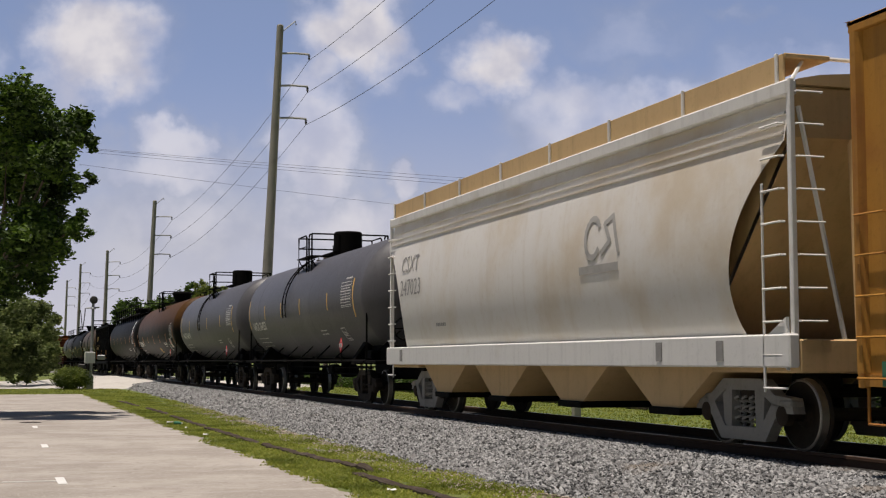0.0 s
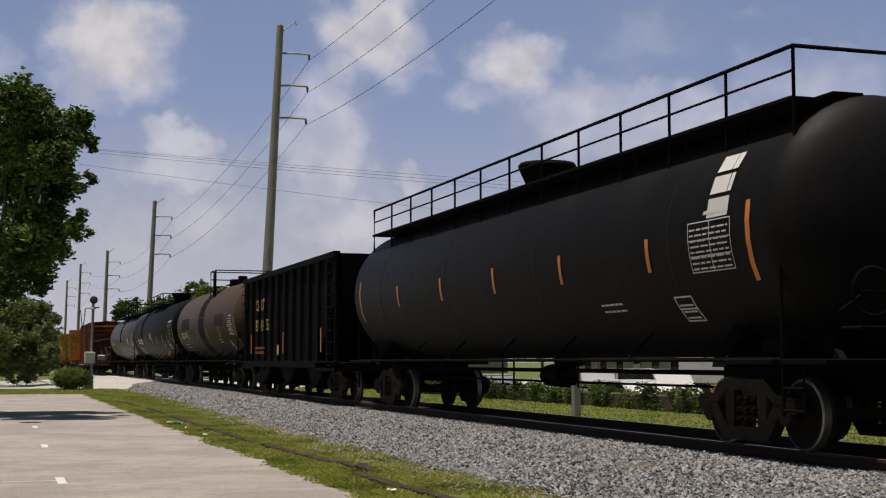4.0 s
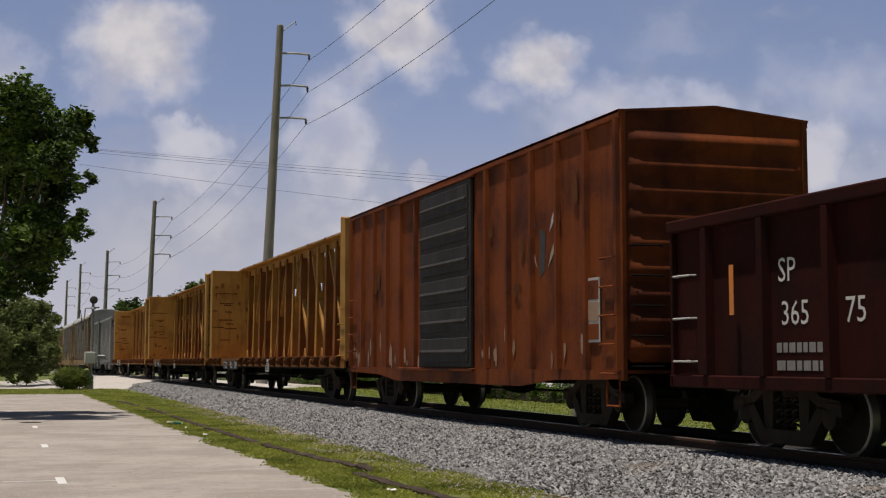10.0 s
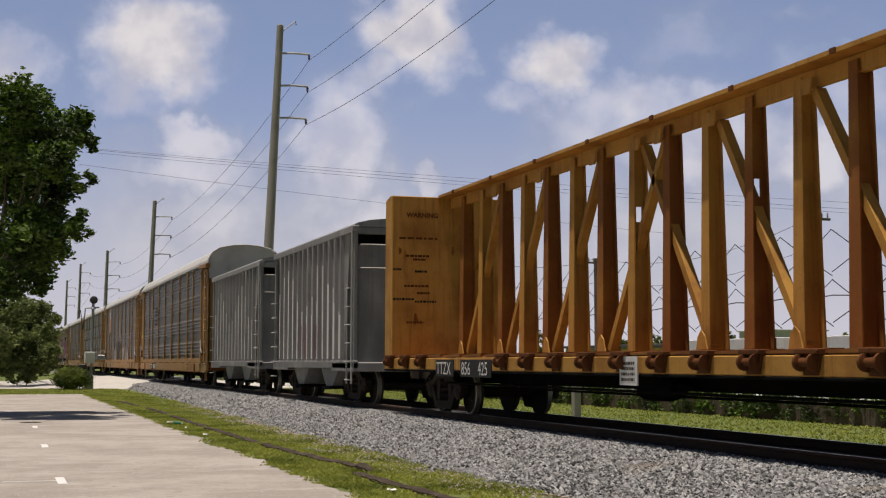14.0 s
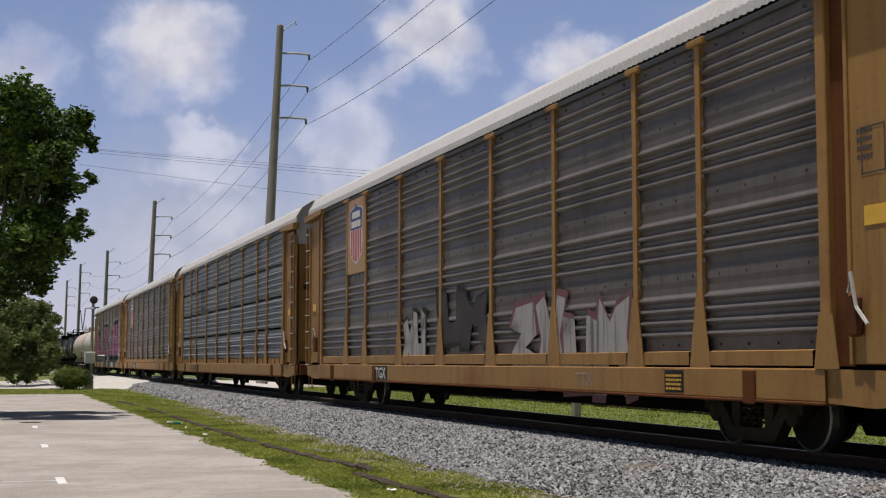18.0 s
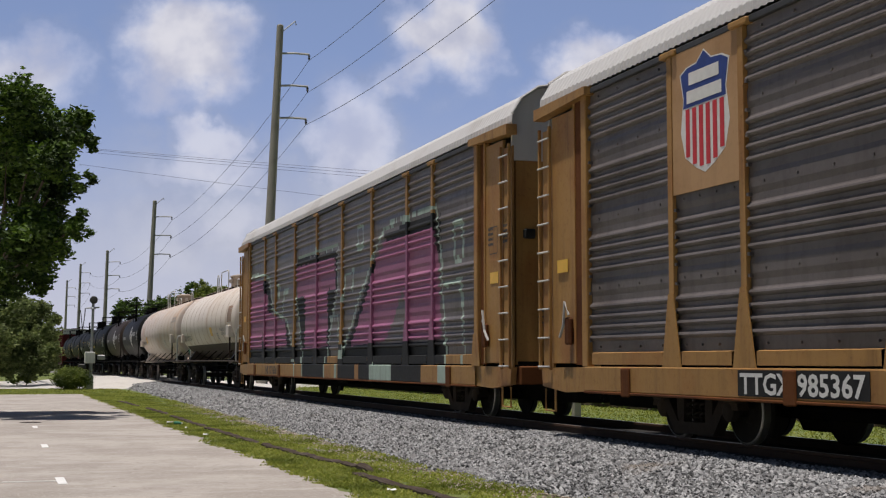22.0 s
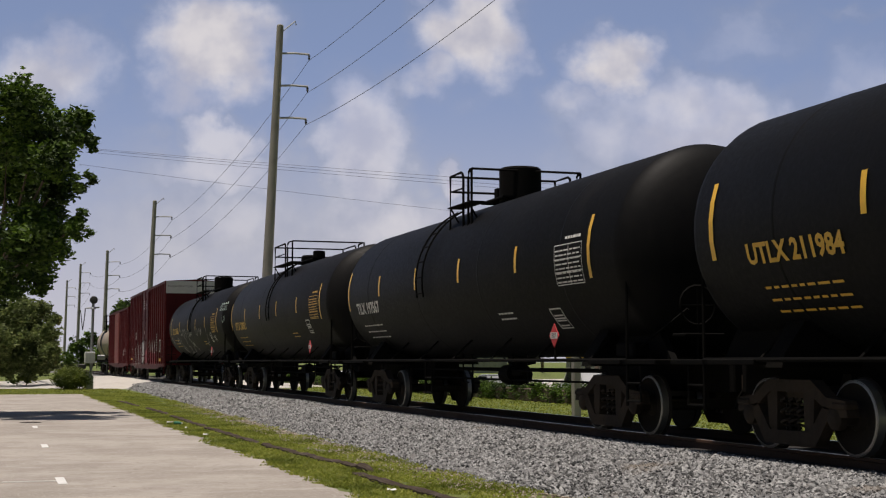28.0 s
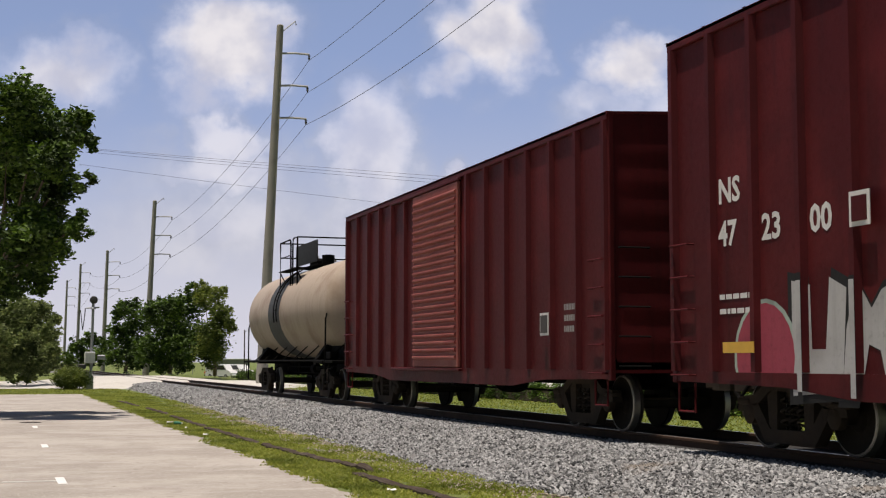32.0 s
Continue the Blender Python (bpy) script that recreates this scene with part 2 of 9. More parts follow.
TIMBER = paint("rotten_timber", (0.06, 0.045, 0.035), (0.10, 0.08, 0.065), (0.02, 0.016, 0.013), wear=0.7, dirt=0.7, rough=0.95, bump=0.5, size=0.3, shine=0.1)
RAILTOP = paint("polished_rail_head", (0.5, 0.48, 0.46), rough=0.3, metal=0.9, dirt=0.15)
TIE = paint("dark_timber", (0.02, 0.015, 0.012), (0.045, 0.035, 0.028), rough=0.9, shine=0.1)
CONCRETE = paint("weathered_concrete", (0.36, 0.34, 0.31), (0.28, 0.26, 0.24), (0.14, 0.12, 0.1), dirt=0.35, rough=0.9)
POLE_C = paint("concrete_pole", (0.30, 0.285, 0.25), (0.24, 0.225, 0.2), (0.12, 0.11, 0.1), dirt=0.3, rough=0.85)
GALV = paint("galvanised_steel", (0.34, 0.345, 0.35), rough=0.5, metal=0.5, dirt=0.25)
WIRE = plain("dark_cable", (0.05, 0.05, 0.055), 0.6)
WOOD = paint("grey_wood_pole", (0.13, 0.105, 0.085), (0.09, 0.07, 0.06), rough=0.9)
BARK = paint("bark", (0.12, 0.09, 0.07), (0.07, 0.055, 0.045), rough=0.95, bump=0.6)
LEAF = leafy("leaves_green", (0.025, 0.055, 0.005), (0.13, 0.225, 0.016), 0.25)
LEAF_Y = leafy("leaves_yellow_green", (0.10, 0.15, 0.02), (0.23, 0.26, 0.045), 0.35)
LEAF_D = leafy("leaves_dull_green", (0.12, 0.165, 0.045), (0.26, 0.30, 0.10), 0.45)
BLADE = leafy("grass_blades", (0.23, 0.28, 0.034), (0.40, 0.40, 0.085), 0.5)
STONE, sn, sb = nodes_of("crushed_granite")
sgeo = sn.nodes.new("ShaderNodeNewGeometry")
scol = mixed(sn, sgeo.outputs["Random Per Island"], (0.022, 0.022, 0.023), (0.42, 0.418, 0.412))
sfine = noise_at(sn, coords(sn, (1, 1, 1), False), 1.3, 4)
scol = mixed(sn, ramp(sn, sfine, 0.58, 0.8), scol, (0.22, 0.19, 0.16))
sn.links.new(scol, sb.inputs["Base Color"])
sb.inputs["Roughness"].default_value = 0.85
GRAVEL, gn, gb = nodes_of("sandy_gravel")
ggeo = gn.nodes.new("ShaderNodeNewGeometry")
gn.links.new(mixed(gn, ggeo.outputs["Random Per Island"], (0.16, 0.12, 0.085), (0.46, 0.40, 0.33)), gb.inputs["Base Color"])
gb.inputs["Roughness"].default_value = 0.9
GRASS = ground_mat("grass_ground", (0.105, 0.15, 0.022), (0.15, 0.175, 0.034), (0.20, 0.165, 0.075), 0.35, 3.0, 60.0, bump=0.6)
LOT, ln, lb = nodes_of("pale_lot_surface")
lvec = coords(ln, (1, 1, 1), False)
lcol = mixed(ln, ramp(ln, noise_at(ln, lvec, 0.45, 6, 0.65), 0.4, 0.6), (0.405, 0.365, 0.325), (0.30, 0.265, 0.23))
# drag marks across the lot, small stains, pale grit
lcol = mixed(ln, ramp(ln, noise_at(ln, coords(ln, (1.0, 0.45, 1), False), 1.1, 7, 0.72), 0.48, 0.7), lcol, (0.30, 0.27, 0.235))
lcol = mixed(ln, ramp(ln, noise_at(ln, coords(ln, (0.8, 0.3, 1), False), 2.0, 6, 0.72), 0.5, 0.7), lcol, (0.43, 0.39, 0.35))
lcol = mixed(ln, ramp(ln, noise_at(ln, lvec, 6.0, 7, 0.78), 0.55, 0.68), lcol, (0.19, 0.165, 0.14))
lcol = mixed(ln, ramp(ln, noise_at(ln, lvec, 26.0, 5, 0.7), 0.54, 0.66), lcol, (0.47, 0.43, 0.39))
ln.links.new(lcol, lb.inputs["Base Color"])
lb.inputs["Roughness"].default_value = 0.92
lbump = put(ln, "ShaderNodeBump", Strength=0.6, Distance=0.02)
ln.links.new(noise_at(ln, lvec, 30.0, 5, 0.7), lbump.inputs["Height"])
ln.links.new(lbump.outputs[0], lb.inputs["Normal"])
# ballast colour darkened to stand in for shade under the train
DARKBED = ground_mat("shade_dark_ballast", (0.022, 0.02, 0.018), (0.04, 0.037, 0.034), (0.012, 0.011, 0.01), 0.8, 12.0, 25.0, bump=0.9, dist=0.05)
BED = ground_mat("ballast_bed", (0.16, 0.155, 0.15), (0.22, 0.215, 0.21), (0.09, 0.085, 0.08), 0.8, 12.0, 25.0, bump=0.9, dist=0.05)
ROADM = ground_mat("pale_concrete_road", (0.56, 0.53, 0.48), (0.50, 0.47, 0.43), (0.42, 0.39, 0.35), 0.2, 2.0, 30.0, bump=0.2)
ASPH = ground_mat("grey_asphalt", (0.13, 0.13, 0.13), (0.17, 0.165, 0.16), (0.1, 0.095, 0.09), 0.2, 3.0, 50.0, bump=0.3)
CAR_W = plain("white_car_paint", (0.75, 0.75, 0.75), 0.25, vary=0.05)
CAR_S = plain("silver_car_paint", (0.38, 0.39, 0.4), 0.3, 0.4, vary=0.08)
CAR_R = plain("red_car_paint", (0.5, 0.02, 0.02), 0.25, vary=0.08)
CAR_B = plain("blue_car_paint", (0.03, 0.045, 0.14), 0.25, vary=0.08)
CARGLASS = glass_mat("dark_car_glass", (0.015, 0.017, 0.02))
TYRE = plain("tyre_rubber", (0.02, 0.02, 0.02), 0.9)
WALL_W = paint("white_wall_paint", (0.68, 0.67, 0.65), dirt=0.2, rough=0.8)
WALL_G = paint("dull_grey_wall_paint", (0.33, 0.32, 0.30), dirt=0.4, rough=0.85)
WALL_Y = plain("yellow_wall_paint", (0.65, 0.38, 0.04), 0.7)
ROOF_D = plain("dark_roof", (0.09, 0.085, 0.085), 0.9)


# ---------------------------------------------------------------- mesh building
class Shape:
    """Vertices and faces of one part."""

    def __init__(self):
        self.v, self.f, self.mi, self.smooth = [], [], [], False

    def add(self, verts, faces, mi=0):
        o = len(self.v)
        self.v += [tuple(p) for p in verts]
        self.f += [tuple(o + i for i in q) for q in faces]
        self.mi += [mi] * len(faces)
        return self

    def box(self, x0, x1, y0, y1, z0, z1, c=0.0, mi=0):
        """A box with its edges chamfered by c."""
        if c <= 0:
            v = [(x, y, z) for z in (z0, z1) for y in (y0, y1) for x in (x0, x1)]
            return self.add(v, [(0, 2, 3, 1), (4, 5, 7, 6), (0, 1, 5, 4), (2, 6, 7, 3), (0, 4, 6, 2), (1, 3, 7, 5)], mi)
        c = min(c, (x1 - x0) * 0.45, (y1 - y0) * 0.45, (z1 - z0) * 0.45)
        lo, hi, v, at = (x0, y0, z0), (x1, y1, z1), [], {}
        for i in range(8):
            s = [(i >> k) & 1 for k in range(3)]
            p = [hi[k] if s[k] else lo[k] for k in range(3)]
            for a in range(3):
                q = [p[k] if k == a else p[k] + (-c if s[k] else c) for k in range(3)]
                at[i, a] = len(v)
                v.append(q)
        f = []
        for a in range(3):
            b, d = (a + 1) % 3, (a + 2) % 3
            for side in (0, 1):
                ring = [side << a, side << a | 1 << b, side << a | 1 << b | 1 << d, side << a | 1 << d]
                q = [at[i, a] for i in ring]
                f.append(q if side else q[::-1])
            for s1 in (0, 1):
                for s2 in (0, 1):
                    i = s1 << b | s2 << d
                    j = i | 1 << a
                    q = [at[i, b], at[j, b], at[j, d], at[i, d]]
                    f.append(q if s1 == s2 else q[::-1])
        for i in range(8):
            q = [at[i, 0], at[i, 1], at[i, 2]]
            f.append(q if bin(i).count("1") % 2 else q[::-1])
        return self.add(v, f, mi)

    def tube(self, pts, r, n=6, mi=0):
        """A round bar along points."""
        pts = [Vector(p) for p in pts]
        v, f = [], []
        for i, p in enumerate(pts):
            d = (pts[min(i + 1, len(pts) - 1)] - pts[max(i - 1, 0)]).normalized()
            up = Vector((0, 0, 1)) if abs(d.z) < 0.9 else Vector((1, 0, 0))
            a = d.cross(up).normalized()
            b = a.cross(d)
            for k in range(n):
                w = 2 * math.pi * k / n
                v.append(p + a * (r * math.cos(w)) + b * (r * math.sin(w)))
        for i in range(len(pts) - 1):
            for k in range(n):
                j = (k + 1) % n
                f.append((i * n + k, i * n + j, (i + 1) * n + j, (i + 1) * n + k))
        f += [tuple(range(n)), tuple(reversed(range((len(pts) - 1) * n, len(pts) * n)))]
        return self.add(v, f, mi)

    def turned(self, profile, base=(0, 0, 0), axis="z", n=16, mi=0, caps=True):
        """A profile of (radius, height) turned about an axis."""
        v, f = [], []
        for r, h in profile:
            for k in range(n):
                w = 2 * math.pi * k / n
                c, s = r * math.cos(w), r * math.sin(w)
                p = {"z": (c, s, h), "x": (h, c, s), "y": (s, h, c)}[axis]
                v.append((p[0] + base[0], p[1] + base[1], p[2] + base[2]))
        for i in range(len(profile) - 1):
            for k in range(n):
                j = (k + 1) % n
                f.append((i * n + k, i * n + j, (i + 1) * n + j, (i + 1) * n + k))
        if caps:
            f += [tuple(reversed(range(n))), tuple(range((len(profile) - 1) * n, len(profile) * n))]
        return self.add(v, f, mi)

    def prism(self, poly, a, b, axis="y", mi=0):
        """A flat outline pushed from a to b along an axis. The outline is in (x, z), (y, z) or (x, y)."""
        at = {"y": lambda p, w: (p[0], w, p[1]), "x": lambda p, w: (w, p[0], p[1]), "z": lambda p, w: (p[0], p[1], w)}[axis]
        n = len(poly)
        v = [at(p, a) for p in poly] + [at(p, b) for p in poly]
        f = [tuple(reversed(range(n))), tuple(range(n, 2 * n))]
        f += [(i, (i + 1) % n, n + (i + 1) % n, n + i) for i in range(n)]
        return self.add(v, f, mi)

    def sheet(self, rows, mi=0):
        """A sheet through rows of points."""
        m = len(rows[0])
        v = [p for r in rows for p in r]
        f = [(i * m + k, i * m + k + 1, (i + 1) * m + k + 1, (i + 1) * m + k) for i in range(len(rows) - 1) for k in range(m - 1)]
        return self.add(v, f, mi)

    def cells(self, rows, mat_at=None):
        """A sheet through rows of points whose cells take their own material, from the middle of each."""
        o, m = len(self.v), len(rows[0])
        self.v += [tuple(p) for r in rows for p in r]
        for i in range(len(rows) - 1):
            for k in range(m - 1):
                q = (i * m + k, i * m + k + 1, (i + 1) * m + k + 1, (i + 1) * m + k)
                self.f.append(tuple(o + j for j in q))
                a, b = rows[i][k], rows[i + 1][k + 1]
                self.mi.append(mat_at((a[0] + b[0]) / 2, (a[2] + b[2]) / 2) if mat_at else 0)
        return self

    def mesh(self, name, materials, fix=True):
        me = bpy.data.meshes.new(name)
        me.from_pydata(self.v, [], self.f)
        for m in materials if isinstance(materials, (list, tuple)) else [materials]:
            me.materials.append(m)
        me.polygons.foreach_set("material_index", self.mi)
        if fix:
            b = bmesh.new()
            b.from_mesh(me)
            bmesh.ops.recalc_face_normals(b, faces=b.faces)
            b.to_mesh(me)
            b.free()
        if self.smooth:
            me.shade_smooth()
            me.set_sharp_from_angle(angle=radians(self.smooth))
        me.update()
        return me


def rounded(shape, angle=40):
    shape.smooth = angle
    return shape


def part(name, shape, material, parent, label="", m=None):
    """Links a shape, or a mesh that other parts share, as one part of a thing."""
    data = shape.mesh(name, material) if isinstance(shape, Shape) else shape
    ob = new(name, data)
    ob.parent = parent
    if m is not None:
        ob.matrix_basis = m
    return tagged(ob, label=label)


def thing(name, label, category, m=None, group="", kind=""):
    ob = new(name)
    ob.empty_display_size = 0.3
    if m is not None:
        ob.matrix_basis = m
    return tagged(ob, label, category, group, kind)


def solo(name, shape, material, label, category="", m=None, group="", kind=""):
    ob = new(name, shape.mesh(name, material) if isinstance(shape, Shape) else shape)
    if m is not None:
        ob.matrix_basis = m
    return tagged(ob, label, category, group, kind)


def ray_point(x, y, depth):
    """The place at that depth in front of the camera, through a point of the picture."""
    p = Vector(((x - 784) / F * depth, (441 - y) / F * depth, -depth))
    return CAM_POSE @ p


def on_ground(x, y, z=0.0):
    d = CAM_POSE.to_3x3() @ Vector(((x - 784) / F, (441 - y) / F, -1))
    return EYE + d * ((z - EYE.z) / d.z)


def on_line(x, lateral):
    """The place along the line, at that distance to its side, that shows at x."""
    d = CAM_POSE.to_3x3() @ Vector(((x - 784) / F, -0.0825, -1))
    k = lateral / d.y
    return EYE.x + d.x * k


# ---------------------------------------------------------------- lettering
def text_shape(body, height, wide=1.0, bold=0.0):
    """The outline of words in the built-in font as a flat shape in (x, z), its left foot at 0."""
    cu = bpy.data.curves.new("words", "FONT")
    cu.body, cu.size, cu.resolution_u, cu.offset = body, height / 0.72, 2, bold
    ob = bpy.data.objects.new("words", cu)
    scene.collection.objects.link(ob)
    bpy.context.view_layer.update()
    me = bpy.data.meshes.new_from_object(ob.evaluated_get(bpy.context.evaluated_depsgraph_get()))
    s = Shape()
    s.add([(v.co.x * wide, 0, v.co.y) for v in me.vertices], [tuple(p.vertices) for p in me.polygons])
    bpy.data.objects.remove(ob)
    bpy.data.curves.remove(cu)
    bpy.data.meshes.remove(me)
    return s


def bars_shape(width, height, rows, seed=1, fill=0.55, words=6):
    """Rows of small bars, for lettering that cannot be read."""
    rng = random.Random(seed)
    s = Shape()
    rh = height / rows
    for i in range(rows):
        x, z = 0.0, height - (i + 1) * rh
        while x < width * 0.97:
            w = min(width - x, width / words * rng.uniform(0.5, 1.3))
            s.add([(x, 0, z), (x + w, 0, z), (x + w, 0, z + rh * fill), (x, 0, z + rh * fill)], [(0, 1, 2, 3)])
            x += w + width * 0.035
    return s


def shifted(s, x, z):
    s.v = [(p[0] + x, p[1], p[2] + z) for p in s.v]
    return s


def on_side(s, y):
    """Lays a flat shape on a side wall that faces the camera."""
    s.v = [(p[0], y, p[2]) for p in s.v]
    return s


def on_barrel(s, radius, zc, lift=0.012):
    """Lays a flat shape on the near side of a barrel; heights are lengths round it from its middle."""
    r = radius + lift
    s.v = [(p[0], -r * math.cos(p[2] / radius), zc + r * math.sin(p[2] / radius)) for p in s.v]
    return s


def bar(s, x0, x1, z0, z1, steps=4):
    """A flat upright strip in small steps, so that it can follow a curve."""
    zs = [z0 + (z1 - z0) * i / steps for i in range(steps + 1)]
    return s.sheet([[(x0, 0, z), (x1, 0, z)] for z in zs])


def polyline(s, pts, w):
    """A flat painted stroke of width w along points (x, z)."""
    for a, b in zip(pts, pts[1:]):
        a, b = Vector((a[0], a[1])), Vector((b[0], b[1]))
        d = (b - a).normalized()
        nrm = Vector((-d.y, d.x)) * (w / 2)
        a, b = a - d * w * 0.3, b + d * w * 0.3
        n = max(1, int((b - a).length / 0.3))
        rows = [[a + (b - a) * (i / n) + nrm, a + (b - a) * (i / n) - nrm] for i in range(n + 1)]
        s.sheet([[(p.x, 0, p.y) for p in r] for r in rows])
    return s
# ---------------------------------------------------------------- ground
def strip(name, y0, y1, z, x0, x1, material, label, kind="structure", thick=0.0, wob0=0.0, wob1=0.0, step=1.5, cat="ground", seed=3):
    """A long strip beside the line, with uneven edges."""
    rng = random.Random(seed)
    rows, n = [], max(2, int((x1 - x0) / step))
    for i in range(n + 1):
        x = x0 + (x1 - x0) * i / n
        a = y0 + wob0 * (noise.noise((x * 0.9, seed, 0)) + 0.6 * noise.noise((x * 3.1, seed, 4)))
        b = y1 + wob1 * (noise.noise((x * 0.9, seed + 9, 0)) + 0.6 * noise.noise((x * 3.1, seed + 9, 4)))
        rows.append([(x, a, z - 0.06), (x, a, z), (x, (a + b) / 2, z), (x, b, z), (x, b, z - 0.06)])
    return solo(name, Shape().sheet(rows), material, label, cat, kind=kind)


def ground_z(y):
    """The street behind the hedge lies a little lower."""
    return -0.75 * min(1.0, max(0.0, (y - 21.0) / 3.0))


g = Shape()
xs = [-4000, -1500, -600, -300, -150, -80, -40, 0, 40, 120, 400, 1500, 4000]
ys = [-4000, -1500, -600, -300, -150, -80, -40, 0, 10, 21.0, 24.0, 40, 120, 400, 1500, 4000]
g.sheet([[(x, y, ground_z(y)) for y in ys] for x in xs])
solo("ground", g, GRASS, "grassy ground that reaches the horizon", "ground", kind="structure")
strip("pavement", -40, 3.85, 0.012, -65, 20, LOT, "pale worn parking lot surface beside the track", wob1=0.34, step=0.25, cat="pavement")
# the road climbs a little to the rails
rise = [(-60, 0.03), (2.0, 0.03), (8.0, 0.425), (12.4, 0.425), (17.0, 0.03), (60, 0.02)]
s = Shape().sheet([[(x, y, z - (0.05 if x in (-107, -79) else 0)) for y, z in rise] for x in (-107, -106.6, -93, -79.4, -79)])
s.sheet([[(-79, y, z - 0.05) for y, z in rise], [(-75.5, y, -0.02 if y < 20 else 0.0) for y, z in rise]])
solo("road", s, ROADM, "pale concrete road that crosses the railway", "road", kind="structure")

# white stall marks on the lot
for i, (px, py) in enumerate(((108, 853), (79, 791), (62, 757))):
    p = on_ground(px, py)
    s = Shape()
    s.box(p.x - 0.5, p.x + 0.5, p.y - 0.055, p.y + 0.055, 0.012, 0.0175)
    if i == 0:
        s.box(p.x - 0.03, p.x + 0.03, p.y - 0.7, p.y - 0.055, 0.012, 0.0168)
    solo("stall_mark", s, WHITE_P, "faded white painted mark on the lot", "road marking", group="stall marks", kind="structure")

# ballast bed with loose stones
bed = Shape()


def bed_foot(x):
    """Where the stones end and the grass begins, beside the line."""
    return float(np.interp(x, (-90, -45, -30, -24, -18, -15.5, -12), (7.1, 6.45, 6.0, 5.9, 5.72, 5.8, 6.25))) + 0.16 * noise.noise((x * 0.9, 1.0, 8))


sect = [(6.15, -0.02), (6.9, 0.13), (7.9, 0.29), (8.5, 0.32), (TRACK, 0.32), (11.2, 0.32), (12.0, 0.24), (13.2, -0.02)]
rows = []
for i in range(351):
    x = 20 - i * 2.0
    rows.append([(x, (bed_foot(x) if k == 0 else max(y, bed_foot(x) + 0.4) if k == 1 else y) + 0.10 * noise.noise((x * 0.7, y, 1)) * (1 if k == 7 else 0.3), z + 0.015 * noise.noise((x, y, 5))) for k, (y, z) in enumerate(sect)])
bed.sheet(rows)
solo("ballast_bed", bed, BED, "bank of grey crushed stone under the railway", "ballast", kind="structure")


def scatter(n, place, size, material, name, label, cat, seed, flat=0.65):
    """Many loose angular stones in one mesh."""
    rng = np.random.default_rng(seed)
    base = np.array([(1, 0, 0), (-1, 0, 0), (0, 1, 0), (0, -1, 0), (0, 0, 1), (0, 0, -1)], float)
    tri = np.array([(0, 2, 4), (2, 1, 4), (1, 3, 4), (3, 0, 4), (2, 0, 5), (1, 2, 5), (3, 1, 5), (0, 3, 5)])
    pos = place(rng, n)
    v = np.repeat(base[None], n, 0) * rng.uniform(0.6, 1.25, (n, 6, 1))
    v += rng.uniform(-0.25, 0.25, (n, 6, 3))
    a = rng.uniform(0, 2 * np.pi, n)
    c, s = np.cos(a)[:, None], np.sin(a)[:, None]
    r = rng.uniform(*size, n)[:, None]
    tilt = rng.uniform(-0.6, 0.6, (n, 1))
    z = v[..., 2] * flat + v[..., 0] * tilt
    w = np.stack([(v[..., 0] * c - v[..., 1] * s) * r, (v[..., 0] * s + v[..., 1] * c) * r * 0.8, z * r], -1) + pos[:, None]
    f = (tri[None] + 6 * np.arange(n)[:, None, None]).reshape(-1, 3)
    me = bpy.data.meshes.new(name)
    me.from_pydata(w.reshape(-1, 3).tolist(), [], f.tolist())
    me.materials.append(material)
    return solo(name, me, None, label, cat, kind="stuff")


def bed_height(y, foot):
    top = np.interp(y, [p[0] for p in sect[1:]], [p[1] for p in sect[1:]])
    second = np.maximum(6.9, foot + 0.4)
    return np.where(y < second, -0.02 + 0.15 * np.clip((y - foot) / (second - foot), 0, 1), top)


def near_bed(rng, n):
    x = -5.0 - 36.0 * rng.random(n) ** 1.5
    foot = np.array([bed_foot(a) for a in x])
    y = foot + (8.8 - foot) * rng.random(n) ** 0.9
    return np.stack([x, y, bed_height(y, foot) + 0.008], -1)


def far_bed(rng, n):
    x = -38.0 - 40.0 * rng.random(n)
    foot = np.array([bed_foot(a) for a in x])
    y = foot + (8.7 - foot) * rng.random(n)
    return np.stack([x, y, bed_height(y, foot) + 0.012], -1)


def bed_edge(rng, n):
    x = -8.0 - 40.0 * rng.random(n) ** 1.3
    y = np.array([bed_foot(a) for a in x]) - 0.7 * rng.random(n) ** 2.0
    return np.stack([x, y, 0.01 + 0 * y], -1)


scatter(52000, near_bed, (0.019, 0.045), STONE, "ballast_stones", "loose grey crushed stones of the railway bed", "gravel", 1)
scatter(14000, far_bed, (0.04, 0.075), STONE, "ballast_stones", "loose grey crushed stones farther down the railway", "gravel", 2)
scatter(6000, bed_edge, (0.010, 0.030), GRAVEL, "loose_gravel", "scattered gravel at the edge of the grass", "gravel", 3)

# strip whose dark colour deepens the train's shadow on the bed
strip("oily_bed", 8.55, 11.2, 0.327, -680, 24, DARKBED, "ballast between the rails, coloured dark for the train's shade", wob0=0.06, wob1=0.06, step=2.0, cat="ballast")

# rails and timbers
RAIL_SECT = [(-0.07, 0.0), (0.07, 0.0), (0.07, 0.015), (0.012, 0.03), (0.012, 0.125), (0.036, 0.135), (0.036, 0.166), (0.026, 0.172), (-0.026, 0.172), (-0.036, 0.166), (-0.036, 0.135), (-0.012, 0.125), (-0.012, 0.03), (-0.07, 0.015)]
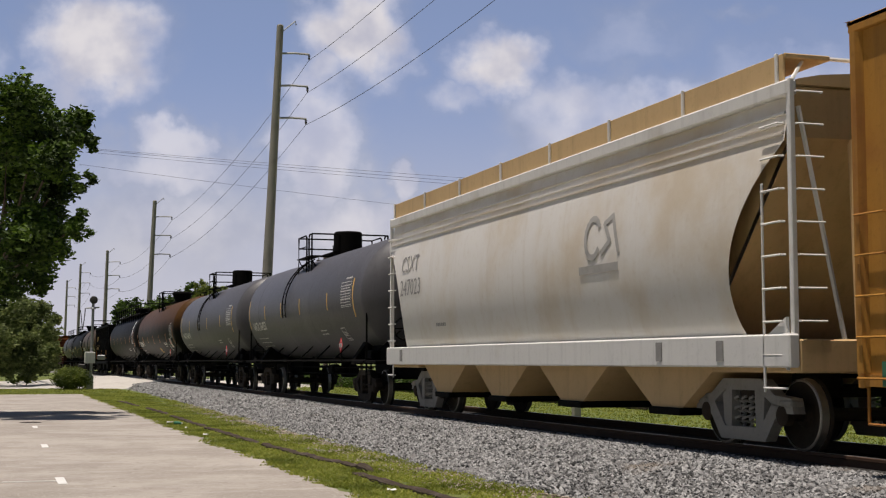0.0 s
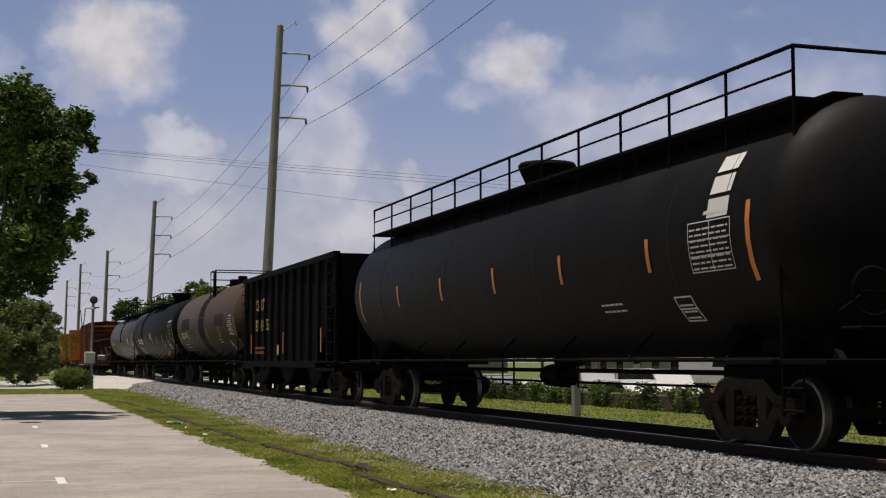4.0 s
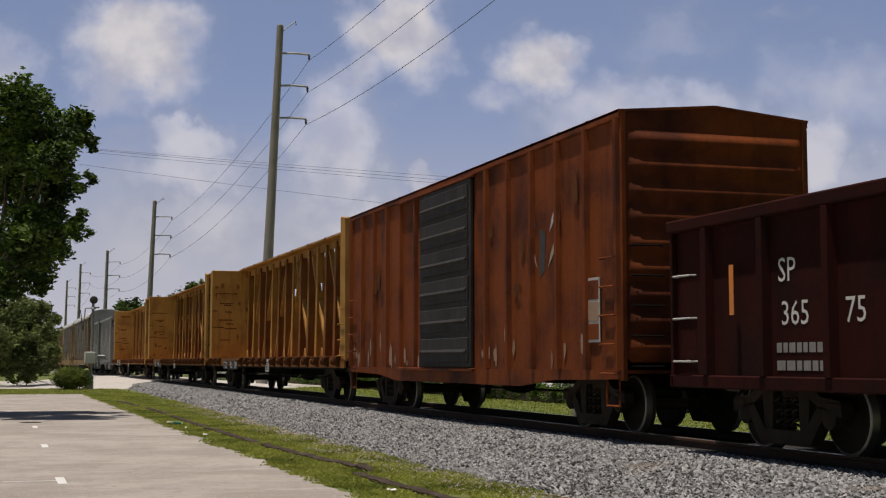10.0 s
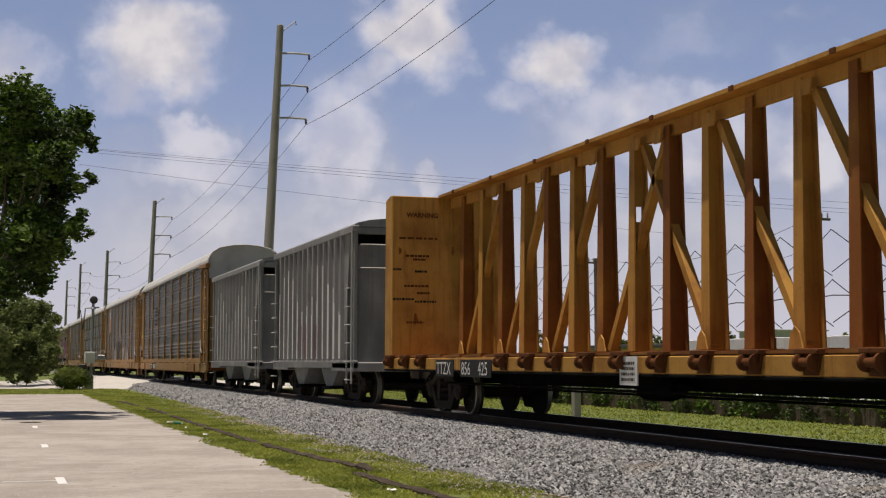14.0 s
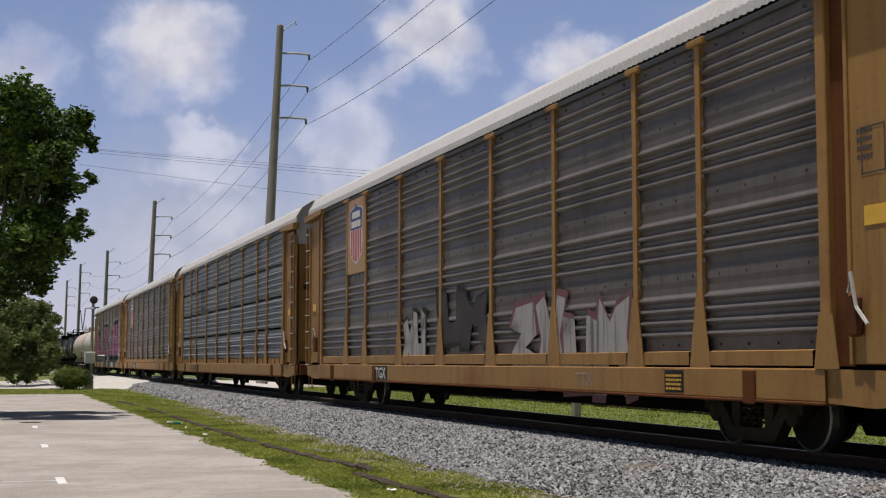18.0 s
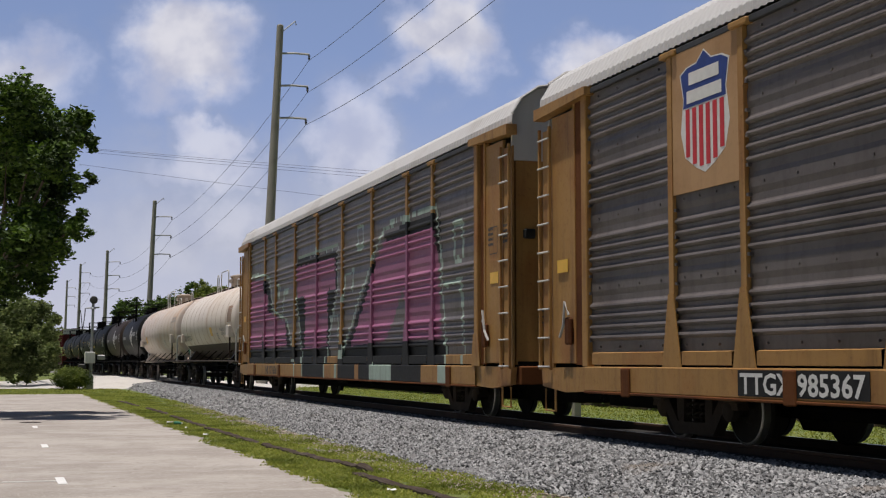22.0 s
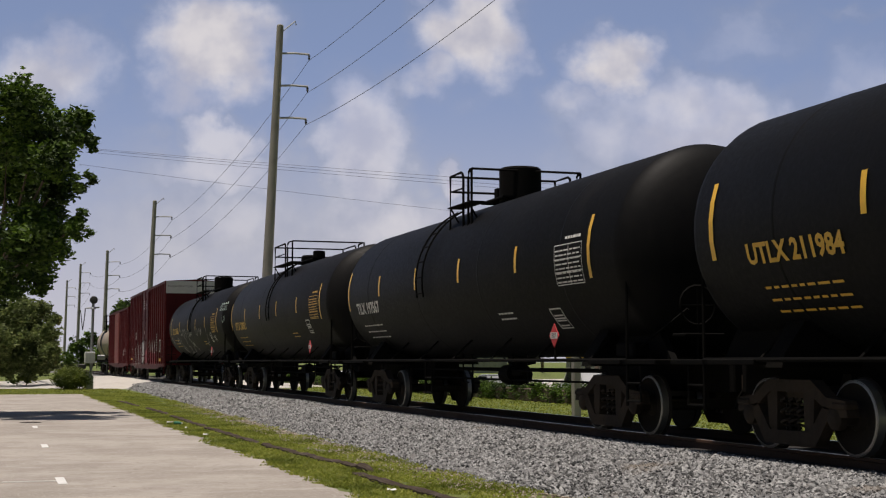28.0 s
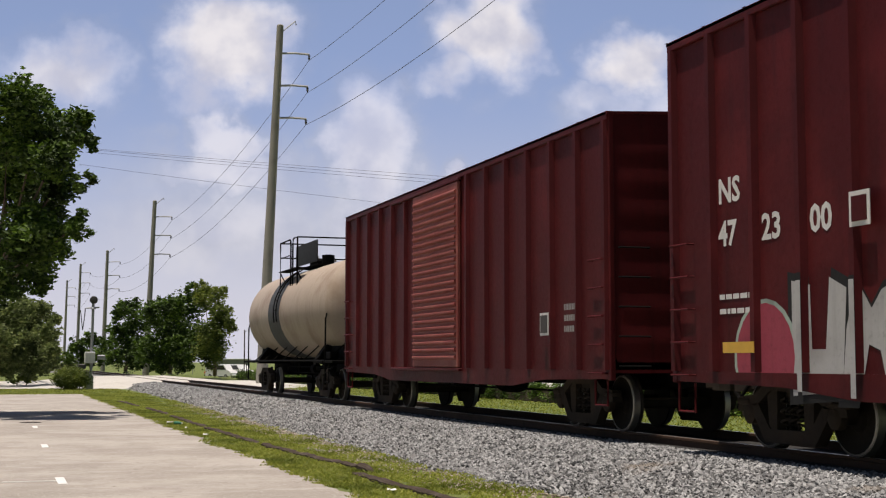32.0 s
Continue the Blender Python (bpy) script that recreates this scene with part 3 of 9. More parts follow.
for y in (TRACK - 0.755, TRACK + 0.755):
    s = Shape()
    s.prism([(y + a, RAIL - 0.172 + b) for a, b in RAIL_SECT], -680, 30, "x")
    rail = solo("rail", s, RAILSTEEL, "rusty steel rail with a worn shiny head", "rail", group="rails", kind="structure")
    part("rail_head", Shape().box(-680, 30, y - 0.024, y + 0.024, RAIL - 0.001, RAIL + 0.002), RAILTOP, rail, "polished running surface")
tie_me = Shape().box(-0.115, 0.115, -1.3, 1.3, -0.17, 0.0, 0.012).mesh("sleeper", TIE)
for i in range(150):
    solo("sleeper", tie_me, None, "dark weathered timber sleeper", "sleeper", pose(8 - i * 0.53 + 0.03 * math.sin(i * 7.0), TRACK + 0.03 * math.sin(i * 3.7), RAIL - 0.172, 0, 0, 1.5 * math.sin(i * 2.1)), group="sleepers", kind="structure")

# old timbers that edge the grass strip
for i, (x0, x1, y, drift) in enumerate(((-17.9, -7.0, 4.60, 0.55), (-24.5, -18.0, 4.62, 0.30), (-31.0, -24.8, 4.56, 0.04), (-38.0, -31.4, 4.62, -0.04), (-44.5, -39.2, 4.66, 0.0), (-52.5, -46.5, 4.50, 0.1))):
    rows, n = [], int((x1 - x0) / 0.16)
    for k in range(n + 1):
        x, e = x0 + (x1 - x0) * k / n, min(1.0, 0.3 + min(k, n - k) * 0.35)
        c = y + drift * (k / n) ** 1.4 + 0.07 * noise.noise((x * 0.7, 3, i)) + 0.03 * noise.noise((x * 4, 3, i))
        wd, h = e * (0.085 + 0.035 * noise.noise((x * 1.9, 5, i))), e * (0.05 + 0.03 * noise.noise((x * 1.3, 7, i)) + 0.02 * noise.noise((x * 6, 7, i)))
        h += 0.05 if i == 1 and n - 4 < k < n else 0.0
        rows.append([(x, c - wd, -0.04), (x, c - wd, h * 0.7), (x, c - wd * 0.5, h), (x, c + wd * 0.5, h * 0.95), (x, c + wd, h * 0.6), (x, c + wd, -0.04)])
    solo("edging_timber", Shape().sheet(rows), TIMBER, "rotting dark timber lying along the grass edge", "timber", group="edging timbers")


def blades(n, place, height, name, label, seed, width=0.012, mat=None):
    """Grass blades: thin bent triangles, all in one mesh."""
    rng = np.random.default_rng(seed)
    pos = place(rng, n)
    n = len(pos)
    a = rng.uniform(0, 2 * np.pi, n)
    h = rng.uniform(*height, n)
    lean = rng.uniform(0.4, 1.7, n) * h
    w = width * rng.uniform(0.7, 1.6, n)
    d = np.stack([np.cos(a), np.sin(a), 0 * a], -1)
    b = rng.uniform(0, 2 * np.pi, n)
    ld = np.stack([np.cos(b), np.sin(b), 0 * a], -1)
    up = np.array([0, 0, 1.0])
    v = np.stack([pos - d * w[:, None], pos + d * w[:, None], pos + d * w[:, None] * 0.6 + ld * lean[:, None] * 0.3 + up * h[:, None] * 0.6,
                  pos + ld * lean[:, None] + up * h[:, None]], 1)
    f = np.array([(0, 1, 2), (0, 2, 3)])[None] + 4 * np.arange(n)[:, None, None]
    me = bpy.data.meshes.new(name)
    me.from_pydata(v.reshape(-1, 3).tolist(), [], f.reshape(-1, 3).tolist())
    me.materials.append(mat or BLADE)
    return solo(name, me, None, label, "grass", kind="stuff")


def near_grass(rng, n):
    x = -8.0 - 57.0 * rng.random(n) ** 1.35
    edge = 3.8 + np.array([0.35 * noise.noise((a * 0.8, 2.0, 3)) + 0.18 * noise.noise((a * 3.5, 6.0, 3)) for a in x])
    far = np.array([bed_foot(a) for a in x])
    y = edge + (far + 0.2 - edge) * rng.random(n)
    # bare and thin patches, mostly toward the stones
    k = np.array([noise.noise((a * 0.8, b * 1.6, 4)) + 0.5 * noise.noise((a * 2.7, b * 4, 7)) for a, b in zip(x, y)]) - 0.55 * (y - edge - 1.3) / 1.6
    keep = k > -0.42
    return np.stack([x, y, 0 * x], -1)[keep]


def far_grass(rng, n):
    x = -14.0 - 70.0 * rng.random(n) ** 1.3
    y = 12.6 + 7.0 * rng.random(n)
    return np.stack([x, y, 0 * x], -1)


def left_grass(rng, n):
    x = -64.5 - 14.0 * rng.random(n)
    y = -6.0 + 12.5 * rng.random(n)
    return np.stack([x, y, 0 * x], -1)


blades(110000, near_grass, (0.012, 0.045), "grass", "short rough grass between the lot and the track", 5)
blades(30000, far_grass, (0.02, 0.06), "grass", "mown green grass behind the track", 6, 0.02)
blades(9000, left_grass, (0.02, 0.05), "grass", "grass at the far end of the lot", 7, 0.03)


# ---------------------------------------------------------------- transmission poles and wires
def power_pole(x, y, height, lean, arms, r0, r1):
    """A round concrete pole with three side arms and a wire bracket on top."""
    th = thing("power_pole", "tall grey concrete power pole with three side arms", "utility pole", pose(x, y, -0.3, 0, 0, 0) @ pose(0, 0, 0, lean[0], lean[1], 0), group="power poles")
    part("pole", rounded(Shape().turned([(r0, 0), ((r0 + r1) / 2, height / 2), (r1, height - 0.06), (r1 * 0.7, height)], n=14)), POLE_C, th)
    ends = []
    for h in arms:
        a = Shape()
        a.tube([(0, r1, h), (0, 1.0, h + 0.10), (0, 1.95, h + 0.12)], 0.07, 6)
        arm = part("arm", a, GALV, th)
        part("insulator", Shape().turned([(0.03, 0), (0.09, -0.05), (0.05, -0.12), (0.09, -0.19), (0.05, -0.26), (0.03, -0.34)], (0, 1.93, h + 0.08), n=8), DARK_L, arm)
        ends.append((0, 1.93, h - 0.27))
    part("top_bracket", Shape().tube([(0, r1, height - 0.35), (0, 0.95, height + 0.35), (0, 1.0, height + 0.1)], 0.045), GALV, th)
    ends.append((0, 1.0, height + 0.1))
    m = th.matrix_basis
    return [m @ Vector(e) for e in ends]


POLES = []
for x, h, lean in ((-19.0, 22.8, 0), (-82.8, 22.8, 2.4), (-150.0, 19.3, 2.0), (-211.5, 18.6, 1.2), (-280.0, 21.2, 1.0), (-333.0, 20.9, 1.0)):
    POLES.append(power_pole(x, 15.5, h, (-lean, 0), (h - 1.8, h - 3.85, h - 5.9), 0.36, 0.21))
POLES.insert(0, [p + Vector((62, 0, 0)) for p in POLES[0]])


def wire(a, b, sag, r=0.014, label="thin dark power cable hung between poles", n=12):
    pts = [Vector(a).lerp(Vector(b), k / n) - Vector((0, 0, 4 * sag * (k / n) * (1 - k / n))) for k in range(n + 1)]
    return solo("power_cable", Shape().tube(pts, r, 4), WIRE, label, "cable", group="power cables")


for a, b in zip(POLES, POLES[1:]):
    for k in range(3):
        wire(a[k], b[k], 1.1, 0.017)
# cables of another line that cross far behind
for (xa, ya), (xb, yb), r in (((150, 262), (1560, 362), 0.016), ((150, 264), (1560, 374), 0.016), ((150, 269), (1560, 381), 0.014), ((140, 291), (1200, 415), 0.014)):
    wire(ray_point(xa, ya, 150), ray_point(xb, yb, 150), 0.35, r, "thin cable that crosses high above the railway")
# ---------------------------------------------------------------- clouds
def cloud_sheet(name, label, depth, blobs, veil, drift, seed, soft=0.0):
    """A far sheet of cloud and haze: soft heaps with ragged edges, in hundredths of the view."""
    m, n, b = nodes_of(name)
    n.nodes.remove(b)
    out = [o for o in n.nodes if o.type == "OUTPUT_MATERIAL"][0]
    tc = n.nodes.new("ShaderNodeTexCoord")
    mp = n.nodes.new("ShaderNodeMapping")
    mp.inputs["Location"].default_value = (seed, seed * 0.7, 0)
    n.links.new(tc.outputs["Object"], mp.inputs["Vector"])
    warp = put(n, "ShaderNodeTexNoise", Scale=1.15, Detail=7.0, Roughness=0.52)
    n.links.new(mp.outputs[0], warp.inputs["Vector"])
    sub = n.nodes.new("ShaderNodeVectorMath")
    sub.operation = "SUBTRACT"
    sub.inputs[1].default_value = (0.5, 0.5, 0.5)
    n.links.new(warp.outputs["Color"], sub.inputs[0])
    sc = n.nodes.new("ShaderNodeVectorMath")
    sc.operation, sc.inputs[3].default_value = "SCALE", 1.5
    n.links.new(sub.outputs[0], sc.inputs[0])
    add = n.nodes.new("ShaderNodeVectorMath")
    add.operation = "ADD"
    n.links.new(tc.outputs["Object"], add.inputs[0])
    n.links.new(sc.outputs[0], add.inputs[1])
    acc = None
    for px, py, rx, ry, k in blobs:
        d = n.nodes.new("ShaderNodeVectorMath")
        d.operation, d.inputs[1].default_value = "SUBTRACT", ((px - 784) / 100, (441 - py) / 100, 0)
        n.links.new(add.outputs[0], d.inputs[0])
        s = n.nodes.new("ShaderNodeVectorMath")
        s.operation, s.inputs[1].default_value = "MULTIPLY", (100 / (1.62 * rx), 100 / (1.62 * ry), 0)
        n.links.new(d.outputs[0], s.inputs[0])
        ln = n.nodes.new("ShaderNodeVectorMath")
        ln.operation = "LENGTH"
        n.links.new(s.outputs[0], ln.inputs[0])
        r = n.nodes.new("ShaderNodeMapRange")
        r.interpolation_type = "SMOOTHSTEP"
        r.inputs["From Min"].default_value, r.inputs["From Max"].default_value = 1.08, soft
        r.inputs["To Min"].default_value, r.inputs["To Max"].default_value = 0.0, k
        n.links.new(ln.outputs["Value"], r.inputs["Value"])
        if acc is None:
            acc = r.outputs[0]
        else:
            mx = n.nodes.new("ShaderNodeMath")
            mx.operation = "MAXIMUM"
            n.links.new(acc, mx.inputs[0])
            n.links.new(r.outputs[0], mx.inputs[1])
            acc = mx.outputs[0]
    # haze that thickens to the horizon
    sep = n.nodes.new("ShaderNodeSeparateXYZ")
    n.links.new(tc.outputs["Object"], sep.inputs[0])
    hz = n.nodes.new("ShaderNodeMapRange")
    hz.inputs["From Min"].default_value, hz.inputs["From Max"].default_value = 4.6, -1.9
    hz.inputs["To Min"].default_value, hz.inputs["To Max"].default_value = veil[0], veil[1]
    n.links.new(sep.outputs[1], hz.inputs["Value"])
    mx = n.nodes.new("ShaderNodeMath")
    mx.operation = "MAXIMUM"
    n.links.new(acc, mx.inputs[0])
    n.links.new(hz.outputs[0], mx.inputs[1])
    big = noise_at(n, mp.outputs[0], 0.9, 4, 0.5)
    heap = n.nodes.new("ShaderNodeMapRange")
    heap.interpolation_type = "SMOOTHSTEP"
    heap.inputs["From Min"].default_value, heap.inputs["From Max"].default_value, heap.inputs["To Max"].default_value = 0.0, 0.74, 0.92
    n.links.new(acc, heap.inputs["Value"])
    n.links.new(heap.outputs[0], mx.inputs[0])
    light = mixed(n, ramp(n, big, 0.35, 0.65), (0.44, 0.455, 0.535), (0.655, 0.65, 0.67))
    veil_col = mixed(n, ramp(n, sep.outputs[1], -1.6, 3.6), (0.51, 0.525, 0.61), (0.285, 0.39, 0.665))
    col = mixed(n, ramp(n, acc, 0.1, 0.8), veil_col, light)
    em = n.nodes.new("ShaderNodeEmission")
    n.links.new(col, em.inputs["Color"])
    em.inputs["Strength"].default_value = CLOUD_LIGHT
    tr = n.nodes.new("ShaderNodeBsdfTransparent")
    ms = n.nodes.new("ShaderNodeMixShader")
    n.links.new(mx.outputs[0], ms.inputs[0])
    n.links.new(tr.outputs[0], ms.inputs[1])
    n.links.new(em.outputs[0], ms.inputs[2])
    n.links.new(ms.outputs[0], out.inputs[0])
    s = Shape()
    s.sheet([[(x, y, 0) for x in (-24, -8, 8, 24)] for y in (-2.2, 3, 9)])
    me = s.mesh(name, m, fix=False)
    pose_m = CAM_POSE @ pose(0, 0, -depth)
    ob = solo(name, me, None, label, "sky", pose_m, kind="structure")
    ob.scale = (depth / F * 100,) * 3
    CLOUDS.append((ob, pose_m, drift / F * depth))


CLOUDS = []
CLOUD_LIGHT = 1.24
cloud_sheet("backdrop", "low white clouds and pale haze above the horizon", 3500,
            [(305, 250, 75, 50, 0.95), (300, 300, 190, 60, 0.7), (560, 270, 100, 130, 0.9), (705, 305, 40, 40, 0.85), (640, 400, 260, 80, 0.7), (320, 390, 270, 100, 0.6), (1000, 240, 130, 110, 0.6),
             (1190, 250, 210, 110, 0.9), (1400, 285, 110, 75, 0.85), (1580, 330, 220, 100, 0.65), (1100, 390, 340, 100, 0.55)], (0.30, 0.94), 95, 3.1)
cloud_sheet("backdrop_high", "drifting white heap clouds in a blue sky", 3000,
            [(170, 90, 135, 100, 0.9), (120, 165, 90, 60, 0.6), (630, 60, 110, 100, 0.9), (560, 130, 80, 60, 0.6), (890, 110, 100, 70, 0.85), (800, 160, 60, 40, 0.5), (1010, 175, 140, 70, 0.55), (1390, 80, 60, 35, 0.4), (1300, 170, 70, 60, 0.45),
             (1300, 20, 80, 25, 0.35), (-120, 120, 140, 90, 0.7), (-420, 60, 160, 90, 0.7), (1420, 150, 230, 120, 0.5), (1120, 60, 160, 70, 0.4)], (0.38, 0.16), 235, 8.4)


# ---------------------------------------------------------------- trees
def leaf_crown(clumps, leaf, per, seed, squash=0.85):
    """A crown of many small leaves, gathered in clumps with gaps between."""
    rng = np.random.default_rng(seed)
    pos = []
    for c, r in clumps:
        n = max(20, int(per * r * r / leaf ** 2 * 0.05))
        for _ in range(max(3, int(n / 45))):
            d = rng.normal(size=3)
            d /= np.linalg.norm(d)
            cc = np.array(c) + d * r * rng.uniform(0.35, 0.95) * np.array([1, 1, squash])
            q = rng.normal(size=(45, 3)) * r * 0.16
            pos.append(cc + q)
    pos = np.concatenate(pos)
    n = len(pos)
    a, b = rng.normal(size=(n, 3)), rng.normal(size=(n, 3))
    a /= np.linalg.norm(a, axis=1)[:, None]
    b = np.cross(a, b)
    b /= np.linalg.norm(b, axis=1)[:, None]
    a[:, 2] *= 0.6
    s = leaf * rng.uniform(0.6, 1.3, (n, 1))
    v = np.stack([pos - a * s, pos + b * s * 0.45, pos + a * s, pos - b * s * 0.45], 1)
    f = np.arange(4 * n).reshape(n, 4)
    me = bpy.data.meshes.new("crown")
    me.from_pydata(v.reshape(-1, 3).tolist(), [], f.tolist())
    return me


def tree(name, label, base, clumps, leaf, per, mat, seed, r0=0.25, cat="tree"):
    """A tapered trunk, limbs that reach the clumps, and a crown of leaves."""
    th = thing(name, label, cat, Matrix.Translation(base))
    base = Vector(base)
    rng = random.Random(seed)
    loc = [(Vector(c) - base, r) for c, r in clumps]
    low = min(c.z - r for c, r in loc)
    mid = sum((c for c, _ in loc), Vector()) / len(loc)
    fork = Vector((mid.x * 0.25, mid.y * 0.25, max(0.4, low + 0.3)))
    t = Shape().tube([(0, 0, -0.1), (fork.x * 0.3, fork.y * 0.3, fork.z * 0.5), fork], r0, 9)
    part("trunk", rounded(t, 60), BARK, th)
    for i, (c, r) in enumerate(loc):
        if r < 0.4:
            continue
        k = fork.lerp(c, 0.5) + Vector((rng.uniform(-0.2, 0.2), rng.uniform(-0.2, 0.2), 0.2))
        part("limb", rounded(Shape().tube([fork, k, k.lerp(c, 0.7)], r0 * 0.13, 6), 60), BARK, th)
    me = leaf_crown([(tuple(c), r) for c, r in loc], leaf, per, seed)
    me.materials.append(mat)
    part("crown", me, None, th)
    return th


def clumps_at(depth, spots, jitter=0.0, seed=1):
    rng = random.Random(seed)
    return [(ray_point(x, y, depth + rng.uniform(-jitter, jitter)), r / F * depth) for x, y, r in spots]


tree("tree", "broad green shade tree over the parking lot", on_ground(-48, 737), clumps_at(38, [(15, 190, 60), (55, 180, 40), (112, 228, 50), (60, 255, 62), (147, 208, 24), (151, 250, 22), (30, 330, 62), (105, 325, 45), (55, 415, 62), (138, 398, 26), (15, 465, 60), (85, 445, 40), (60, 500, 36), (10, 500, 42), (-75, 290, 110), (-90, 420, 100), (148, 325, 22), (85, 380, 45), (20, 260, 55), (95, 285, 40)], 2.8), 0.098, 620, LEAF, 1, 0.24)
tree("tree", "dull green tree at the end of the lot", on_ground(40, 668), clumps_at(82, [(15, 560, 36), (60, 556, 30), (30, 600, 42), (82, 592, 24), (55, 625, 32), (94, 566, 16), (-30, 590, 50), (75, 545, 16), (20, 635, 30), (90, 622, 18), (45, 575, 30), (60, 640, 26), (85, 640, 20), (5, 600, 40), (40, 545, 24), (70, 600, 30), (10, 652, 22), (48, 652, 22), (82, 650, 20), (-20, 640, 30)], 3), 0.12, 760, LEAF_D, 2, 0.25)
tree("tree", "dark green tree behind the crossing", on_ground(222, 657), clumps_at(132, [(222, 550, 24), (212, 590, 26), (240, 575, 28), (225, 620, 34), (238, 540, 14), (205, 560, 14), (250, 610, 26), (205, 630, 22), (245, 640, 22)], 2), 0.18, 420, LEAF, 3, 0.3)
tree("tree", "large green tree behind the railway", on_ground(300, 660), clumps_at(122, [(272, 560, 30), (300, 590, 44), (330, 545, 36), (350, 600, 44), (265, 620, 34), (310, 625, 36), (345, 512, 16), (275, 538, 16), (300, 545, 26), (330, 640, 26), (285, 645, 22)], 3), 0.18, 420, LEAF, 4, 0.3)
tree("tree", "yellow-green tree behind the railway", on_ground(380, 662), clumps_at(115, [(372, 530, 28), (398, 555, 26), (380, 590, 36), (388, 512, 14), (408, 575, 16), (360, 515, 18), (375, 625, 30)], 2), 0.17, 420, LEAF_Y, 5, 0.25)
tree("tree", "low tree far down the road", on_ground(160, 652), clumps_at(180, [(135, 612, 17), (160, 602, 20), (186, 608, 20), (150, 632, 20), (180, 632, 20), (125, 635, 16), (195, 590, 12), (165, 640, 16)], 3), 0.24, 420, LEAF, 6, 0.25)
for i, (x, y, r) in enumerate(((100, 628, 16), (75, 640, 14), (275, 632, 22), (120, 640, 12), (20, 635, 20), (-15, 625, 26))):
    tree("tree", "distant dull green tree beyond the crossing road", on_ground(x, 653), clumps_at(240, [(x - r * 0.7, y + 4, r * 0.7), (x + r * 0.7, y + 2, r * 0.7), (x, y - r * 0.5, r * 0.7), (x, y + 12, r * 0.8), (x + r, y + 12, r * 0.6)], 3, i), 0.34, 420, LEAF_D if i % 2 else LEAF, 60 + i, 0.25)
for i, (x, r) in enumerate(((1085, 26), (1165, 22), (1285, 24), (1345, 18), (1500, 20), (1400, 16), (960, 22), (640, 20))):
    tree("tree", "distant green tree beyond the road", on_ground(x, 653) + Vector((0, 0, -0.75)), clumps_at(185, [(x - r * 0.6, 618, r * 0.7), (x + r * 0.6, 614, r * 0.7), (x, 600, r * 0.6), (x, 628, r * 0.7)], 2, i), 0.26, 420, LEAF_D, 20 + i, 0.3)

# clipped bush and low plants by the signal
p = on_ground(127, 690)
s = leaf_crown([((dx, dy, 0.60), 0.66) for dx, dy in ((0, 0), (0.3, 0.35), (-0.2, -0.35), (0.3, -0.2), (0, 0.2), (0.4, 0), (0.2, -0.45))], 0.055, 420, 31, 0.85)
s.materials.append(LEAF_Y)
bush = thing("bush", "round clipped green bush beside the crossing", "bush", Matrix.Translation(p))
part("crown", s, None, bush)
part("trunk", Shape().tube([(0, 0, -0.05), (0, 0, 0.5)], 0.07), BARK, bush)
for x, y in ((30, 684), (48, 680)):
    p = on_ground(x, y)
    s = leaf_crown([((0, 0, 0.35), 0.4), ((0.2, 0.3, 0.3), 0.35)], 0.10, 260, 32 + x, 0.8)
    s.materials.append(LEAF_Y)
    pl = thing("shrub", "low yellow-green shrub at the lot's edge", "shrub", Matrix.Translation(p))
    part("crown", s, None, pl)
    part("trunk", Shape().tube([(0, 0, -0.05), (0, 0, 0.4)], 0.03), BARK, pl)

# hedge behind the track
hs, rngh = [], np.random.default_rng(9)
for i in range(150):
    x = -20.0 - i * 0.62
    hs.append(((x, 19.3 + rngh.uniform(-0.15, 0.15), 0.36 + rngh.uniform(-0.05, 0.08)), 0.46))
me = leaf_crown(hs, 0.055, 230, 10, 0.9)
me.materials.append(LEAF)
hedge = thing("hedge", "low clipped green hedge behind the track", "hedge")
part("crown", me, None, hedge)
part("inner_stem", Shape().box(-113, -20, 19.15, 19.45, -0.02, 0.5, 0.05), BARK, hedge)

# ---------------------------------------------------------------- posts, signs and the crossing signal
p = on_ground(1020, 741)
solo("concrete_post", Shape().box(-0.10, 0.10, -0.10, 0.10, -0.05, 2.35, 0.02), CONCRETE, "grey concrete post in the grass behind the track", "post", Matrix.Translation(p))

p = on_ground(158, 689)
sig = thing("crossing_signal", "grey crossing signal mast with a control box", "railway signal", Matrix.Translation(p))
part("base", Shape().box(-0.2, 0.2, -0.2, 0.2, -0.05, 0.7, 0.03), GALV, sig)
part("mast", Shape().tube([(0, 0.05, 0), (0, 0.12, 4.75)], 0.075, 10), GALV, sig)
part("control_box", Shape().box(-0.3, 0.25, -0.28, 0.26, 1.4, 2.02, 0.03), WALL_W, sig)
part("side_box", Shape().box(-0.2, 0.2, 0.40, 0.8, 1.6, 1.85, 0.03), GALV, sig)
part("round_lamp", rounded(Shape().turned([(0.02, -0.12), (0.2, -0.1), (0.22, 0), (0.2, 0.1), (0.02, 0.12)], (0, 0.14, 4.85), "x", 16)), DARK_L, sig)
part("bell", rounded(Shape().turned([(0.15, 0), (0.13, 0.08), (0.05, 0.14)], (0, 0.12, 4.35), n=10)), GALV, sig)
part("cross_arm", Shape().tube([(0, -0.25, 4.4), (0, 0.45, 4.45)], 0.04), GALV, sig)
part("gate_counterweight", Shape().box(-0.15, 0.15, -0.6, -0.2, 1.1, 1.35, 0.03), DARK_L, sig)
gp = part("antenna", Shape().tube([(0, -0.42, 3.2), (0, -0.32, 4.0), (0, -0.3, 4.4)], 0.025).tube([(0, -0.42, 3.2), (0, -0.55, 4.3)], 0.02), DARK_L, sig)

